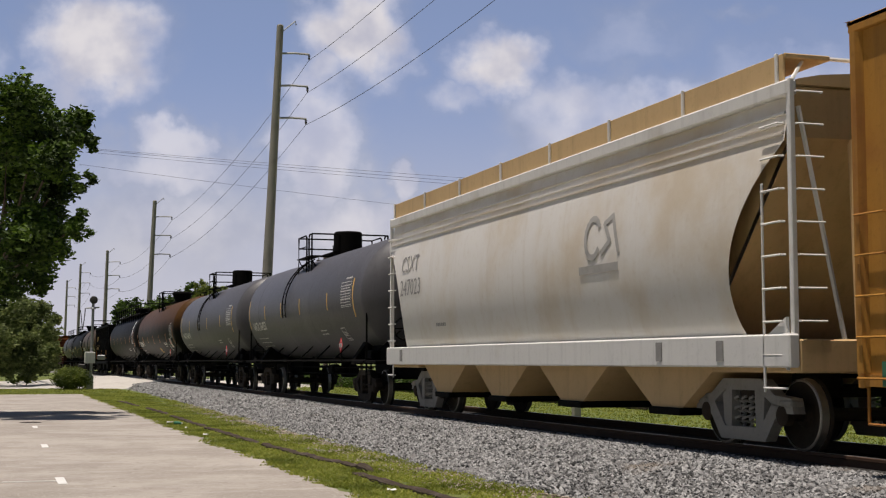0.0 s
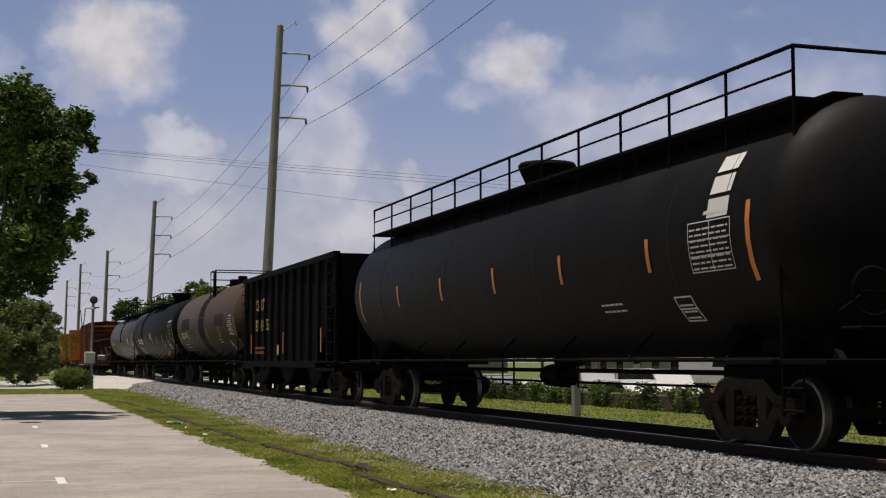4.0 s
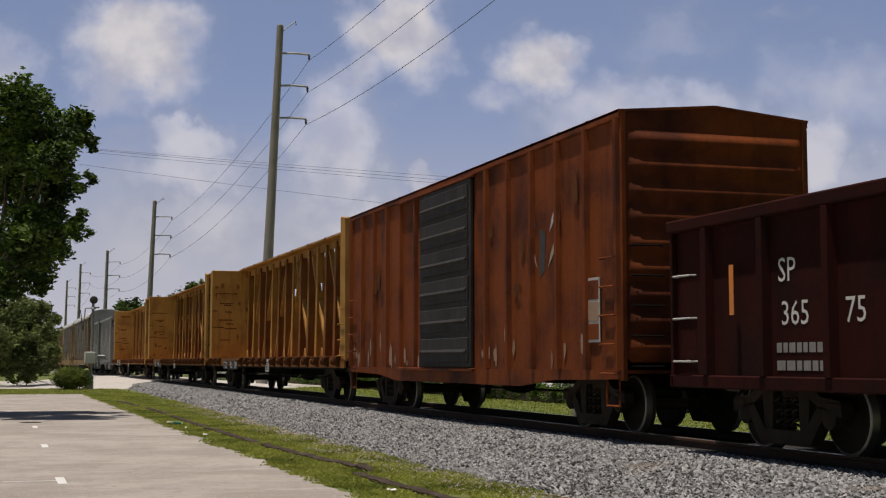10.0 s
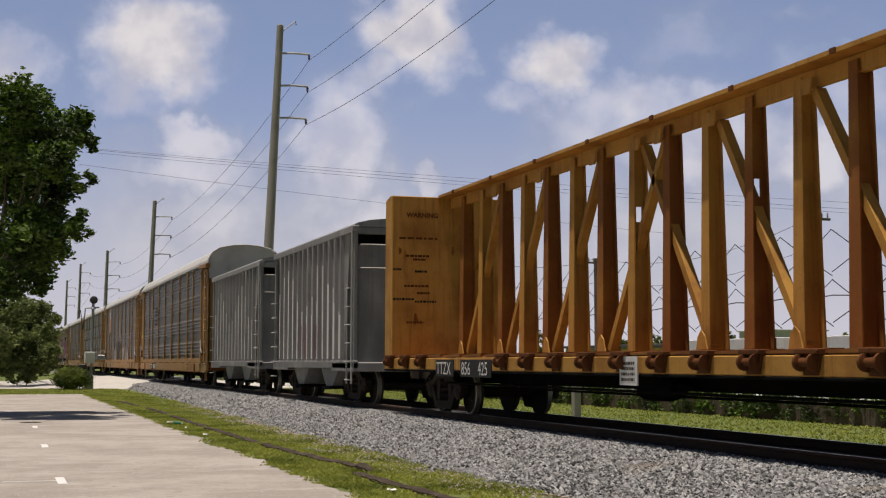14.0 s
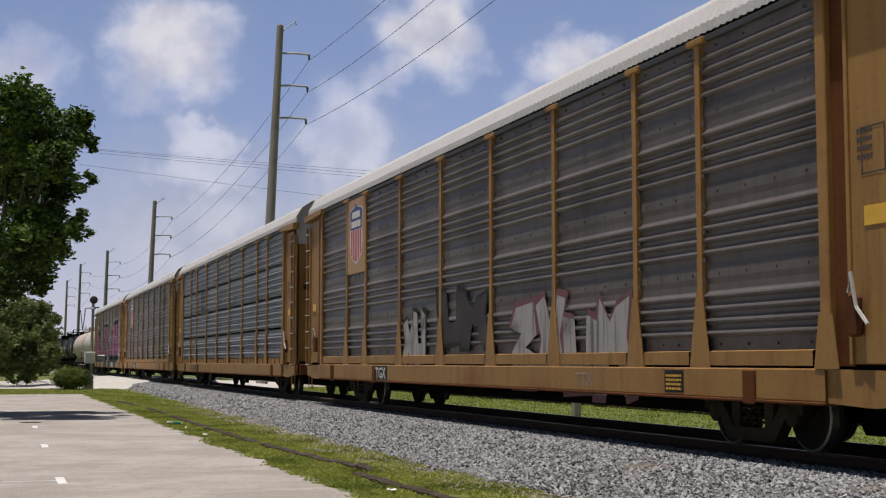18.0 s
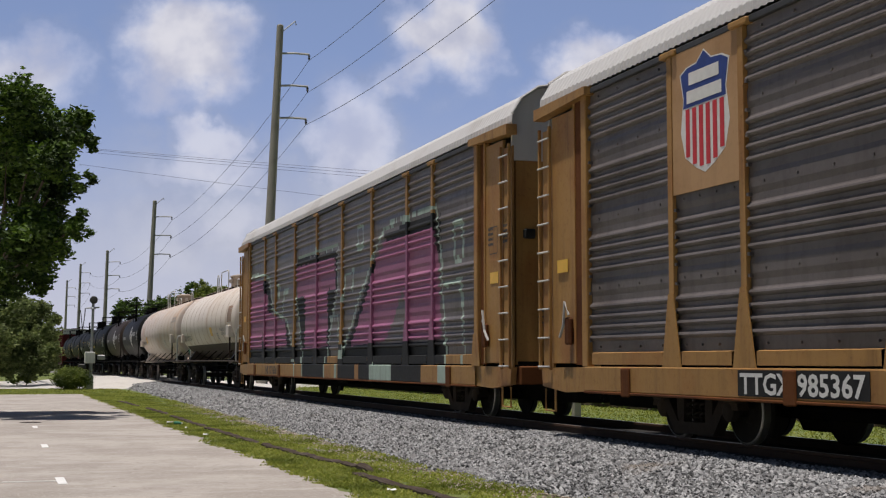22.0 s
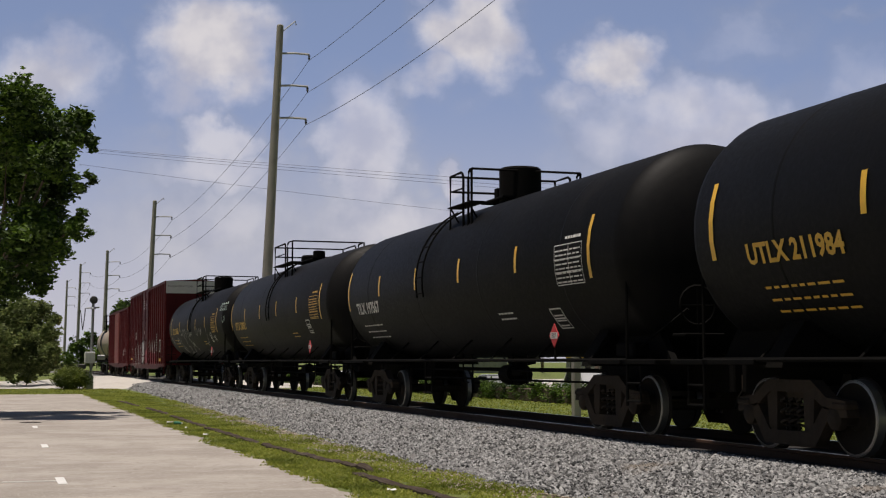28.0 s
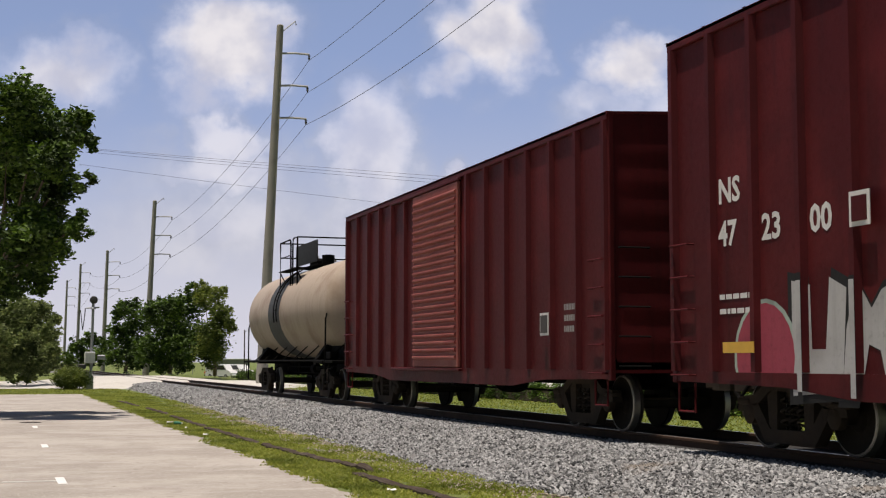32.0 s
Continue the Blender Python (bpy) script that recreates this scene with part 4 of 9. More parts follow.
for x, y, z0 in ((37, 665, 1.3), (341, 662, 1.2)):
    p = on_ground(x, y)
    sg = thing("road_sign", "small square road sign on a thin post", "sign", Matrix.Translation(p), group="road signs")
    part("post", Shape().tube([(0, 0, -0.05), (0, 0, z0 + 1.0)], 0.04), GALV, sg)
    part("panel", Shape().box(-0.02, 0.02, -0.36, -0.02, z0 + 0.3, z0 + 1.0, 0.01).box(-0.02, 0.02, 0.03, 0.4, z0 + 0.3, z0 + 1.0, 0.01), GALV if x < 100 else WHITE_P, sg)

p = on_ground(432, 664)
lp = thing("street_lamp", "thin street lamp with a short arm", "street lamp", Matrix.Translation(p))
part("pole", Shape().tube([(0, 0, -0.05), (0, 0, 5.0)], 0.07), WOOD, lp)
part("arm", Shape().tube([(0, 0, 4.8), (0, 0.8, 5.05)], 0.04), GALV, lp)
part("lamp_head", Shape().box(-0.1, 0.1, 0.7, 1.2, 5.0, 5.12, 0.03), GALV, lp)

# wooden poles of a smaller line behind the road
SMALL = []
for x, top, depth in ((578, 455, 95), (757, 420, 88), (1055, 458, 92), (1450, 378, 72), (1548, 540, 140)):
    foot = ray_point(x, 441, depth)
    foot.z = ground_z(foot.y)
    h = ray_point(x, top, depth).z - foot.z
    th = thing("wooden_pole", "grey wooden pole with a cross arm", "utility pole", Matrix.Translation(foot), group="wooden poles")
    part("pole", Shape().tube([(0, 0, -0.1), (0, 0, h)], 0.17, 10), WOOD, th)
    part("cross_arm", Shape().box(-0.06, 0.06, -0.7, 0.7, h - 0.35, h - 0.22, 0.01), WOOD, th)
    for y in (-0.55, -0.2, 0.2, 0.55):
        part("insulator", Shape().turned([(0.03, h - 0.22), (0.05, h - 0.1), (0.03, h + 0.05)], (0, y, 0), n=8), GALV, th)
    if x == 578:
        part("transformer", rounded(Shape().turned([(0.05, h - 1.5), (0.25, h - 1.45), (0.25, h - 0.7), (0.05, h - 0.65)], (0, 0.4, 0), n=12)), GALV, th)
    SMALL.append(foot + Vector((0, 0, h)))
for a, b in zip(SMALL[:3], SMALL[1:4]):
    wire(a, b, 1.2, 0.014, "slack thin cable of the smaller pole line")
    wire(a - Vector((0, 0, 1.6)), b - Vector((0, 0, 1.6)), 1.0, 0.012, "slack thin cable of the smaller pole line")


# ---------------------------------------------------------------- vehicles and buildings behind
def road_vehicle(kind, m, body, label):
    """A parked or passing vehicle: body, cabin, glass, wheels, lamps."""
    th = thing({"sedan": "sedan", "pickup": "pickup_truck", "van": "van"}[kind], label, {"sedan": "car", "pickup": "pickup", "van": "van"}[kind], m)
    if kind == "sedan":
        side = [(-2.25, 0.35), (2.25, 0.35), (2.3, 0.6), (2.2, 0.82), (1.25, 0.95), (0.55, 1.4), (-0.75, 1.43), (-1.6, 1.0), (-2.2, 0.95), (-2.3, 0.6)]
        glass = [(1.1, 0.97), (0.5, 1.35), (-0.72, 1.38), (-1.45, 1.0)]
        wheels = 1.38
    elif kind == "pickup":
        side = [(-2.75, 0.5), (2.7, 0.5), (2.75, 0.85), (2.6, 1.1), (1.4, 1.2), (0.85, 1.8), (-0.75, 1.82), (-0.95, 1.2), (-2.75, 1.15)]
        glass = [(1.25, 1.22), (0.8, 1.74), (-0.68, 1.76), (-0.8, 1.24)]
        wheels = 1.75
    else:
        side = [(-2.5, 0.4), (2.4, 0.4), (2.5, 0.8), (2.3, 1.05), (1.7, 1.2), (1.1, 1.85), (-2.4, 1.9), (-2.5, 1.2)]
        glass = [(1.55, 1.22), (1.05, 1.75), (-2.2, 1.78), (-2.3, 1.25)]
        wheels = 1.55
    lo = [(x, min(z, 1.0 if kind == "sedan" else 1.22)) for x, z in side]
    b = part("body", Shape().prism(side, -0.86, 0.86), body, th)
    part("cabin_glass", Shape().prism(glass, -0.875, 0.875), CARGLASS, b)
    gz = max(z for _, z in glass)
    part("roof", Shape().box(min(x for x, z in side if z > gz) + 0.05, max(x for x, z in side if z > gz) - 0.05, -0.8, 0.8, gz + 0.02, gz + 0.09, 0.03), body, b)
    part("bumper", Shape().box(2.2 if kind == "sedan" else 2.45, 2.38 if kind == "sedan" else 2.8, -0.85, 0.85, 0.4, 0.6, 0.05), body, b)
    part("rear_bumper", Shape().box(-2.4 if kind == "sedan" else -2.85, -2.2 if kind == "sedan" else -2.5, -0.85, 0.85, 0.4, 0.6, 0.05), DARK_L, b)
    for y in (-0.72, 0.72):
        part("tail_lamp", Shape().box((-2.33 if kind == "sedan" else -2.8), (-2.15 if kind == "sedan" else -2.6), y - 0.13, y + 0.15, 0.75, 0.95, 0.02), RED_L, b)
        part("headlamp", Shape().box((2.1 if kind == "sedan" else 2.35), (2.31 if kind == "sedan" else 2.73), y - 0.13, y + 0.13, 0.65, 0.8, 0.02), WHITE_P, b)
    for x in (-wheels, wheels):
        for y in (-0.78, 0.78):
            w = part("wheel", rounded(Shape().turned([(0.2, -0.1), (0.32, -0.1), (0.34, -0.05), (0.34, 0.05), (0.32, 0.1), (0.2, 0.1)], (x, y, 0.34), "y", 16)), TYRE, th)
            part("rim", rounded(Shape().turned([(0.2, -0.11), (0.05, -0.09)], (x, y, 0.34), "y", 12)), GALV, w)
    return th


strip("back_road", 24.2, 34, -0.73, -160, 30, ASPH, "grey asphalt street behind the hedge", cat="road", step=4)


def along(x, lateral):
    return on_line(x, lateral)


road_vehicle("pickup", pose(along(1045, 27), 27, -0.73, 0, 0, 180), CAR_W, "white pickup truck parked behind the hedge")
road_vehicle("van", pose(along(1165, 27.5), 27.5, -0.73, 0, 0, 0), CAR_W, "white van parked behind the hedge")
road_vehicle("sedan", pose(along(880, 28), 28, -0.73, 0, 0, 0), CAR_S, "silver car parked behind the hedge")
road_vehicle("sedan", pose(along(600, 27), 27, -0.73, 0, 0, 0), CAR_W, "white car parked far behind the hedge")
road_vehicle("van", pose(along(1460, 31), 31, -0.73, 0, 0, 0), CAR_W, "white van parked beyond the street")
PASSING = [(road_vehicle("sedan", pose(along(1290, 25.5), 25.5, -0.73), CAR_W, "white car that waits on the street"), [(0, 900), (3, 1010), (5, 1240), (6, 1285), (7, 1285), (27, 1285), (30, 1215), (32, 1180)], 25.5),
           (road_vehicle("sedan", pose(along(1270, 25.5), 25.5, -0.73), CAR_R, "red car that drives along the street"), [(0, 820), (2, 1030), (3, 1275), (4.5, 1700), (6, 2400), (32, 2400)], 25.3)]
p = on_ground(-112, 716)
road_vehicle("sedan", pose(p.x, p.y - 0.45, 0.012, 0, 0, 78), CAR_B, "dark blue car parked on the lot under the tree")
p = on_ground(-14, 666)
road_vehicle("sedan", pose(p.x, p.y, 0.0, 0, 0, 80), CAR_S, "silver car parked beyond the grass")
for x in (395, 418):
    p = on_ground(x, 661)
    road_vehicle("van", pose(p.x, p.y, ground_z(p.y), 0, 0, 30), CAR_W, "white van parked far behind the trees")


def low_building(name, x, y, z, lx, ly, h, wall, roof, label, windows=4, trim=None):
    th = thing(name, label, "building", pose(x, y, z))
    wl = part("wall", Shape().box(-lx / 2, lx / 2, -ly / 2, ly / 2, 0, h, 0.02), wall, th)
    part("roof", Shape().box(-lx / 2 - 0.3, lx / 2 + 0.3, -ly / 2 - 0.3, ly / 2 + 0.3, h, h + 0.25, 0.04), roof, th)
    if trim:
        part("painted_band", Shape().box(-lx / 2 - 0.02, lx / 2 + 0.02, -ly / 2 - 0.04, -ly / 2, h * 0.72, h * 0.95), trim, th)
    for i in range(windows):
        wx = -lx / 2 + lx * (i + 0.5) / windows
        w = part("window", Shape().box(wx - 0.7, wx + 0.7, -ly / 2 - 0.03, -ly / 2 + 0.02, h * 0.3, h * 0.62), CARGLASS, th)
        part("frame", Shape().box(wx - 0.78, wx + 0.78, -ly / 2 - 0.05, -ly / 2 - 0.03, h * 0.28, h * 0.3).box(wx - 0.78, wx + 0.78, -ly / 2 - 0.05, -ly / 2 - 0.03, h * 0.62, h * 0.64), WALL_W, w)
    return th


def trailer(x, y, label):
    th = thing("box_trailer", label, "trailer", pose(x, y, -0.75))
    part("body", Shape().box(-5, 5, -1.25, 1.25, 1.1, 3.4, 0.03), WALL_W, th)
    part("chassis", Shape().box(-4.8, 4.8, -0.5, 0.5, 0.8, 1.1, 0.02), UNDER, th)
    for wx in (-4.0, -3.0):
        for wy in (-1.0, 1.0):
            part("wheel", rounded(Shape().turned([(0.25, -0.14), (0.48, -0.14), (0.5, 0), (0.48, 0.14), (0.25, 0.14)], (wx, wy, 0.5), "y", 14)), TYRE, th)
    part("landing_leg", Shape().box(3.2, 3.35, -0.8, -0.65, 0.0, 1.1).box(3.2, 3.35, 0.65, 0.8, 0.0, 1.1), GALV, th)
    part("lettering", on_side(shifted(bars_shape(2.2, 0.35, 1, 4, 0.8, 3), -1.0, 2.2), -1.256), DARK_L, th)
    return th


trailer(along(1320, 37), 37, "long white box trailer behind the street")
trailer(along(1500, 37), 37, "white box trailer parked beside another")
solo("yellow_box", Shape().box(-1.2, 1.2, -0.7, 0.7, 0, 1.1, 0.05), WALL_Y, "yellow metal skip beside the trailers", "skip", pose(along(1300, 33.8), 33.8, -0.73))
low_building("low_building", along(1180, 62), 62, -0.75, 26, 10, 3.6, WALL_G, ROOF_D, "low grey building with a yellow band", 7, WALL_Y)
low_building("low_building", along(1385, 110), 110, -0.75, 9, 9, 6.6, WALL_W, WALL_W, "small white building far behind the street", 3)
low_building("low_building", along(1530, 95), 95, -0.75, 22, 12, 4.6, GALV, ROOF_D, "grey building with a dark roof", 5)
low_building("low_building", along(820, 90), 90, -0.75, 24, 10, 3.6, WALL_G, ROOF_D, "long low grey building behind the trees", 6)
low_building("low_building", along(405, 48), 48, -0.75, 6, 8, 2.6, GALV, WALL_W, "small grey shed far behind the trees", 2)

# litter at the edge of the grass
p = on_ground(315, 753)
bt = thing("bottle", "small green plastic bottle lying in the grass", "bottle", Matrix.Translation(p) @ pose(0, 0, 0.05, 0, 90, 35))
part("body", rounded(Shape().turned([(0.02, -0.12), (0.042, -0.11), (0.045, 0.0), (0.042, 0.06), (0.018, 0.11), (0.016, 0.13)], n=12)), GREEN_P, bt)
part("cap", Shape().turned([(0.018, 0.13), (0.018, 0.15)], n=10), WHITE_P, bt)
for i, (x, y, sz) in enumerate(((301, 751, 0.09), (365, 773, 0.07), (693, 873, 0.055), (330, 760, 0.05))):
    p = on_ground(x, y)
    rng = random.Random(i)
    pts = [[(sz * (a - 1) + rng.uniform(-0.2, 0.2) * sz, sz * (b - 1) * 0.8, 0.03 + rng.uniform(0, 0.5) * sz) for a in range(3)] for b in range(3)]
    solo("paper_scrap", Shape().sheet(pts), WHITE_P, "crumpled white scrap of paper on the grass edge", "litter", Matrix.Translation(p), group="paper scraps")
p = on_ground(54, 749)
solo("drain_cover", Shape().turned([(0.26, 0.0), (0.26, 0.018), (0.22, 0.022)], n=18), STEEL, "small dark metal cover set in the lot", "drain cover", Matrix.Translation(p))
# ---------------------------------------------------------------- the train: shared running gear
CARS = []          # (car, metres behind the camera's foot at the start)


def rail_car(name, label, category, front, rear):
    """A freight car whose body reaches from front to rear, in metres down the line at the start."""
    mid = (front + rear) / 2
    th = thing(name, label, category, pose(-mid, TRACK, RAIL), group="freight train")
    CARS.append((th, mid))
    return th, rear - front


def gear_meshes():
    g = {}
    w = Shape()
    for y in (-0.755, 0.755):
        k = -1 if y < 0 else 1
        w.turned([(0.46, y - k * 0.085), (0.445, y - k * 0.05), (0.425, y - k * 0.045), (0.42, y + k * 0.055), (0.39, y + k * 0.06), (0.35, y + k * 0.03), (0.16, y + k * 0.005), (0.13, y + k * 0.05), (0.08, y + k * 0.06)], (0, 0, 0.42), "y", 28)
        w.turned([(0.432, y - k * 0.044), (0.427, y + k * 0.052), (0.394, y + k * 0.063)], (0, 0, 0.42), "y", 28, 1, False)
    w.turned([(0.08, -0.98), (0.08, 0.98)], (0, 0, 0.42), "y", 10)
    g["wheelset"] = rounded(w).mesh("wheelset", [WHEEL, BRIGHT])
    cap = rounded(Shape().turned([(0.13, 0.02), (0.13, -0.07), (0.09, -0.1), (0.05, -0.11)], (0, -1.0, 0.42), "y", 14))
    g["bearing"] = cap.mesh("bearing_cap", STEEL)
    sf = Shape()
    # upper arm, lower arm and the columns, so that the openings go through
    sf.prism([(-1.15, 0.44), (-1.1, 0.62), (-0.75, 0.65), (-0.45, 0.84), (0.45, 0.84), (0.75, 0.65), (1.1, 0.62), (1.15, 0.44), (1.0, 0.44), (0.95, 0.52), (0.72, 0.52), (0.40, 0.70), (-0.40, 0.70), (-0.72, 0.52), (-0.95, 0.52), (-1.0, 0.44)], -1.08, -0.92)
    sf.prism([(-0.92, 0.52), (-0.74, 0.36), (-0.52, 0.09), (0.52, 0.09), (0.74, 0.36), (0.92, 0.52), (0.68, 0.55), (0.42, 0.25), (-0.42, 0.25), (-0.68, 0.55)], -1.08, -0.93)
    for x in (-1, 1):
        sf.prism([(x * 0.29, 0.24), (x * 0.46, 0.24), (x * 0.50, 0.72), (x * 0.27, 0.72)], -1.06, -0.94)
        sf.box(min(x * 0.86, x * 1.14), max(x * 0.86, x * 1.14), -1.10, -0.92, 0.52, 0.60, 0.02)
    g["side_frame"] = sf.mesh("side_frame", STEEL)
    g["side_frame_light"] = sf.mesh("side_frame", TRUCK_GREY)
    sp = Shape()
    for x in (-0.17, 0.0, 0.17):
        pts = [(x + 0.075 * math.cos(a * 0.9), -1.0 + 0.06 * math.sin(a * 0.9), 0.26 + 0.018 * a) for a in range(21)]
        sp.tube(pts, 0.018, 5)
    g["springs"] = sp.mesh("spring_set", STEEL)
    g["springs_light"] = sp.mesh("spring_set", TRUCK_GREY)
    b = Shape().box(-0.2, 0.2, -1.0, 1.0, 0.60, 0.76, 0.03).turned([(0.32, 0.74), (0.30, 0.9)], n=12)
    b.box(-0.95, -0.85, -0.8, 0.8, 0.38, 0.5).box(0.85, 0.95, -0.8, 0.8, 0.38, 0.5)
    g["bolster"] = b.mesh("truck", STEEL)
    g["shoe"] = Shape().prism([(-0.05, 0.28), (0.02, 0.22), (0.06, 0.6), (-0.01, 0.62)], -0.83, -0.68).mesh("brake_shoe", STEEL)
    c = Shape().box(0, 0.34, -0.09, 0.09, 0.66, 0.84, 0.02)
    c.prism([(0.34, -0.16), (0.55, -0.17), (0.66, -0.06), (0.60, 0.02), (0.50, 0.0), (0.50, 0.10), (0.62, 0.13), (0.60, 0.19), (0.34, 0.16)], 0.64, 0.87, "z")
    g["coupler"] = c.mesh("coupler", STEEL)
    g["hose"] = Shape().tube([(0.1, 0.25, 0.75), (0.3, 0.28, 0.55), (0.5, 0.2, 0.42), (0.66, 0.08, 0.45)], 0.025, 5).mesh("brake_hose", UNDER)
    return g


GEAR = gear_meshes()
TURN = pose(0, 0, 0, 0, 0, 180)


def trucks(th, offsets, light=False):
    k = "_light" if light else ""
    for x in offsets:
        t = part("truck", GEAR["bolster"], None, th, m=pose(x, 0, 0))
        for dx in (-0.89, 0.89):
            part("wheelset", GEAR["wheelset"], None, t, m=pose(dx, 0, 0))
            for m in (pose(dx, 0, 0), pose(dx, 0, 0) @ TURN):
                part("bearing_cap", GEAR["bearing"], None, t, m=m)
        for m in (pose(0, 0, 0), TURN):
            part("side_frame", GEAR["side_frame" + k], None, t, m=m)
            part("spring_set", GEAR["springs" + k], None, t, m=m)
        for dx, a in ((-0.42, 0), (0.42, 180)):
            part("brake_shoe", GEAR["shoe"], None, t, m=pose(dx, 0, 0, 0, 0, a))


def couplers(th, half, reach=0.0):
    for m in (pose(half + reach - 0.1, 0, 0), TURN @ pose(half + reach - 0.1, 0, 0)):
        part("coupler", GEAR["coupler"], None, th, m=m)
        part("brake_hose", GEAR["hose"], None, th, m=m)


def ladder(th, x, y, z0, z1, material, width=0.42, rungs=None, r=0.014, off=0.09, axis="x", m=None):
    """Grab irons: single rungs that stand off a wall."""
    n = rungs or int((z1 - z0) / 0.38)
    if axis == "x":
        s = Shape().tube([(x, y, 0), (x, y - off, 0), (x + width, y - off, 0), (x + width, y, 0)], r, 5)
    else:
        s = Shape().tube([(x, y, 0), (x + off, y, 0), (x + off, y + width, 0), (x, y + width, 0)], r, 5)
    me = s.mesh("rung", material)
    for i in range(n + 1):
        z = z0 + (z1 - z0) * i / n
        part("rung", me, None, th, m=(m or pose(0, 0, 0)) @ pose(0, 0, z))


def words(th, name, s, mat, label=""):
    return part(name, s, mat, th, label)


def under_gear(th, half, z=0.62):
    """Air tank, brake cylinder and rods under a car."""
    part("air_reservoir", rounded(Shape().turned([(0.05, -0.55), (0.2, -0.5), (0.22, -0.35), (0.22, 0.35), (0.2, 0.5), (0.05, 0.55)], (-1.6, 0.55, z), "x", 12)), UNDER, th)
    part("brake_cylinder", Shape().turned([(0.15, 0), (0.15, 0.45), (0.06, 0.47), (0.03, 0.9)], (0.6, -0.5, z + 0.05), "x", 10), UNDER, th)
    part("brake_rod", Shape().tube([(-half + 2.5, -0.4, z - 0.08), (half - 2.5, -0.4, z - 0.08)], 0.02, 5), UNDER, th)
    part("train_pipe", Shape().tube([(-half + 0.2, 0.3, z + 0.12), (half - 0.2, 0.3, z + 0.12)], 0.025, 5), UNDER, th)


# ---------------------------------------------------------------- tank cars
def barrel_profile(half, r, dish=0.55):
    p = []
    for i in range(9):
        a = math.pi / 2 * i / 8
        p.append((r * math.sin(a) if i else 0.02, -half + dish * (1 - math.cos(a))))
    return p + [(q[0], -q[1]) for q in reversed(p)]


def arch(x0, x1, y, z0, z1, r=0.12):
    """A hoop of bar with rounded corners, standing on two feet."""
    return [(x0, y, z0), (x0, y, z1 - r), (x0 + r * 0.3, y, z1 - r * 0.3), (x0 + r, y, z1), (x1 - r, y, z1), (x1 - r * 0.3, y, z1 - r * 0.3), (x1, y, z1 - r), (x1, y, z0)]


WIDE = 1.15        # half the width of the railed platforms on top of the tanks


def foot_on(radius, zc, y=WIDE):
    """Height of a barrel's skin at that distance from its middle."""
    return zc + math.sqrt(max(0.0, radius * radius - y * y)) - 0.03


def top_rail(x0, x1, zt, radius, zc, h=0.56):
    """Railings round the platform on a tank: hoops on both sides, bars across both ends."""
    out, zf = [], foot_on(radius, zc)
    xm = x0 + (x1 - x0) * 0.62
    for y in (-WIDE, WIDE):
        k = 1 if y > 0 else -1
        out.append(("hand_rail", Shape().tube([(x0, y, zf), (x0, y, zt + h), (xm - 0.12, y, zt + h), (xm - 0.03, y, zt + h - 0.05), (xm, y, zt + h - 0.16), (xm, y, zf)], 0.026, 6)))
        out.append(("hand_rail", Shape().tube([(xm + 0.3, y, zf), (xm + 0.3, y, zt + h - 0.16), (xm + 0.33, y, zt + h - 0.05), (xm + 0.42, y, zt + h), (x1, y, zt + h), (x1, y, zf)], 0.026, 6)))
        out.append(("middle_rail", Shape().tube([(x0, y, zt + h * 0.42), (xm, y, zt + h * 0.42)], 0.018, 5)))
        out.append(("side_grating", Shape().box(x0 - 0.05, x1 + 0.05, min(k * 0.86, k * 1.2), max(k * 0.86, k * 1.2), zt - 0.10, zt - 0.07, 0.008)))
        for x in (x0 + 0.1, x1 - 0.1):
            out.append(("grating_bracket", Shape().tube([(x, k * 1.18, zt - 0.1), (x, k * 0.9, zf - 0.02)], 0.02, 5)))
    for x, hh in ((x0, h), (x1, h), (x0, h * 0.45)):
        out.append(("end_rail", Shape().tube([(x, -WIDE, zt + hh), (x, WIDE, zt + hh)], 0.025, 6)))
    return out


def long_rail(x0, x1, zt, radius, zc, posts, front_bar, h=0.50):
    """A walkway with a railing along the near edge of a tank's top."""
    zf = foot_on(radius, zc)
    out = [("walkway", Shape().box(x0, x1, -1.2, -0.62, zt - 0.14, zt - 0.09, 0.008)),
           ("hand_rail", Shape().tube([(x0, -WIDE, zf), (x0, -WIDE, zt + h), (x1, -WIDE, zt + h), (x1, -WIDE, zf)], 0.026, 6)),
           ("middle_rail", Shape().tube([(x0, -WIDE, zt + h * 0.42), (x1, -WIDE, zt + h * 0.42)], 0.018, 5))]
    for i in range(1, posts):
        x = x0 + (x1 - x0) * i / posts
        out.append(("rail_post", Shape().tube([(x, -WIDE, zf), (x, -WIDE, zt + h)], 0.022, 5)))
        out.append(("walkway_bracket", Shape().prism([(x - 0.03, zt - 0.14), (x + 0.03, zt - 0.14), (x + 0.03, zf + 0.1), (x - 0.03, zf)], -0.9, -0.84)))
    if front_bar:
        out.append(("end_rail", Shape().tube([(x1, -WIDE, zt + h), (x1, WIDE, zt + h), (x1, WIDE, zf)], 0.026, 6)))
        out.append(("end_rail", Shape().tube([(x1 - 0.7, WIDE, zf), (x1 - 0.7, WIDE, zt + h * 0.55), (x1, WIDE, zt + h * 0.75)], 0.02, 5)))
    return out


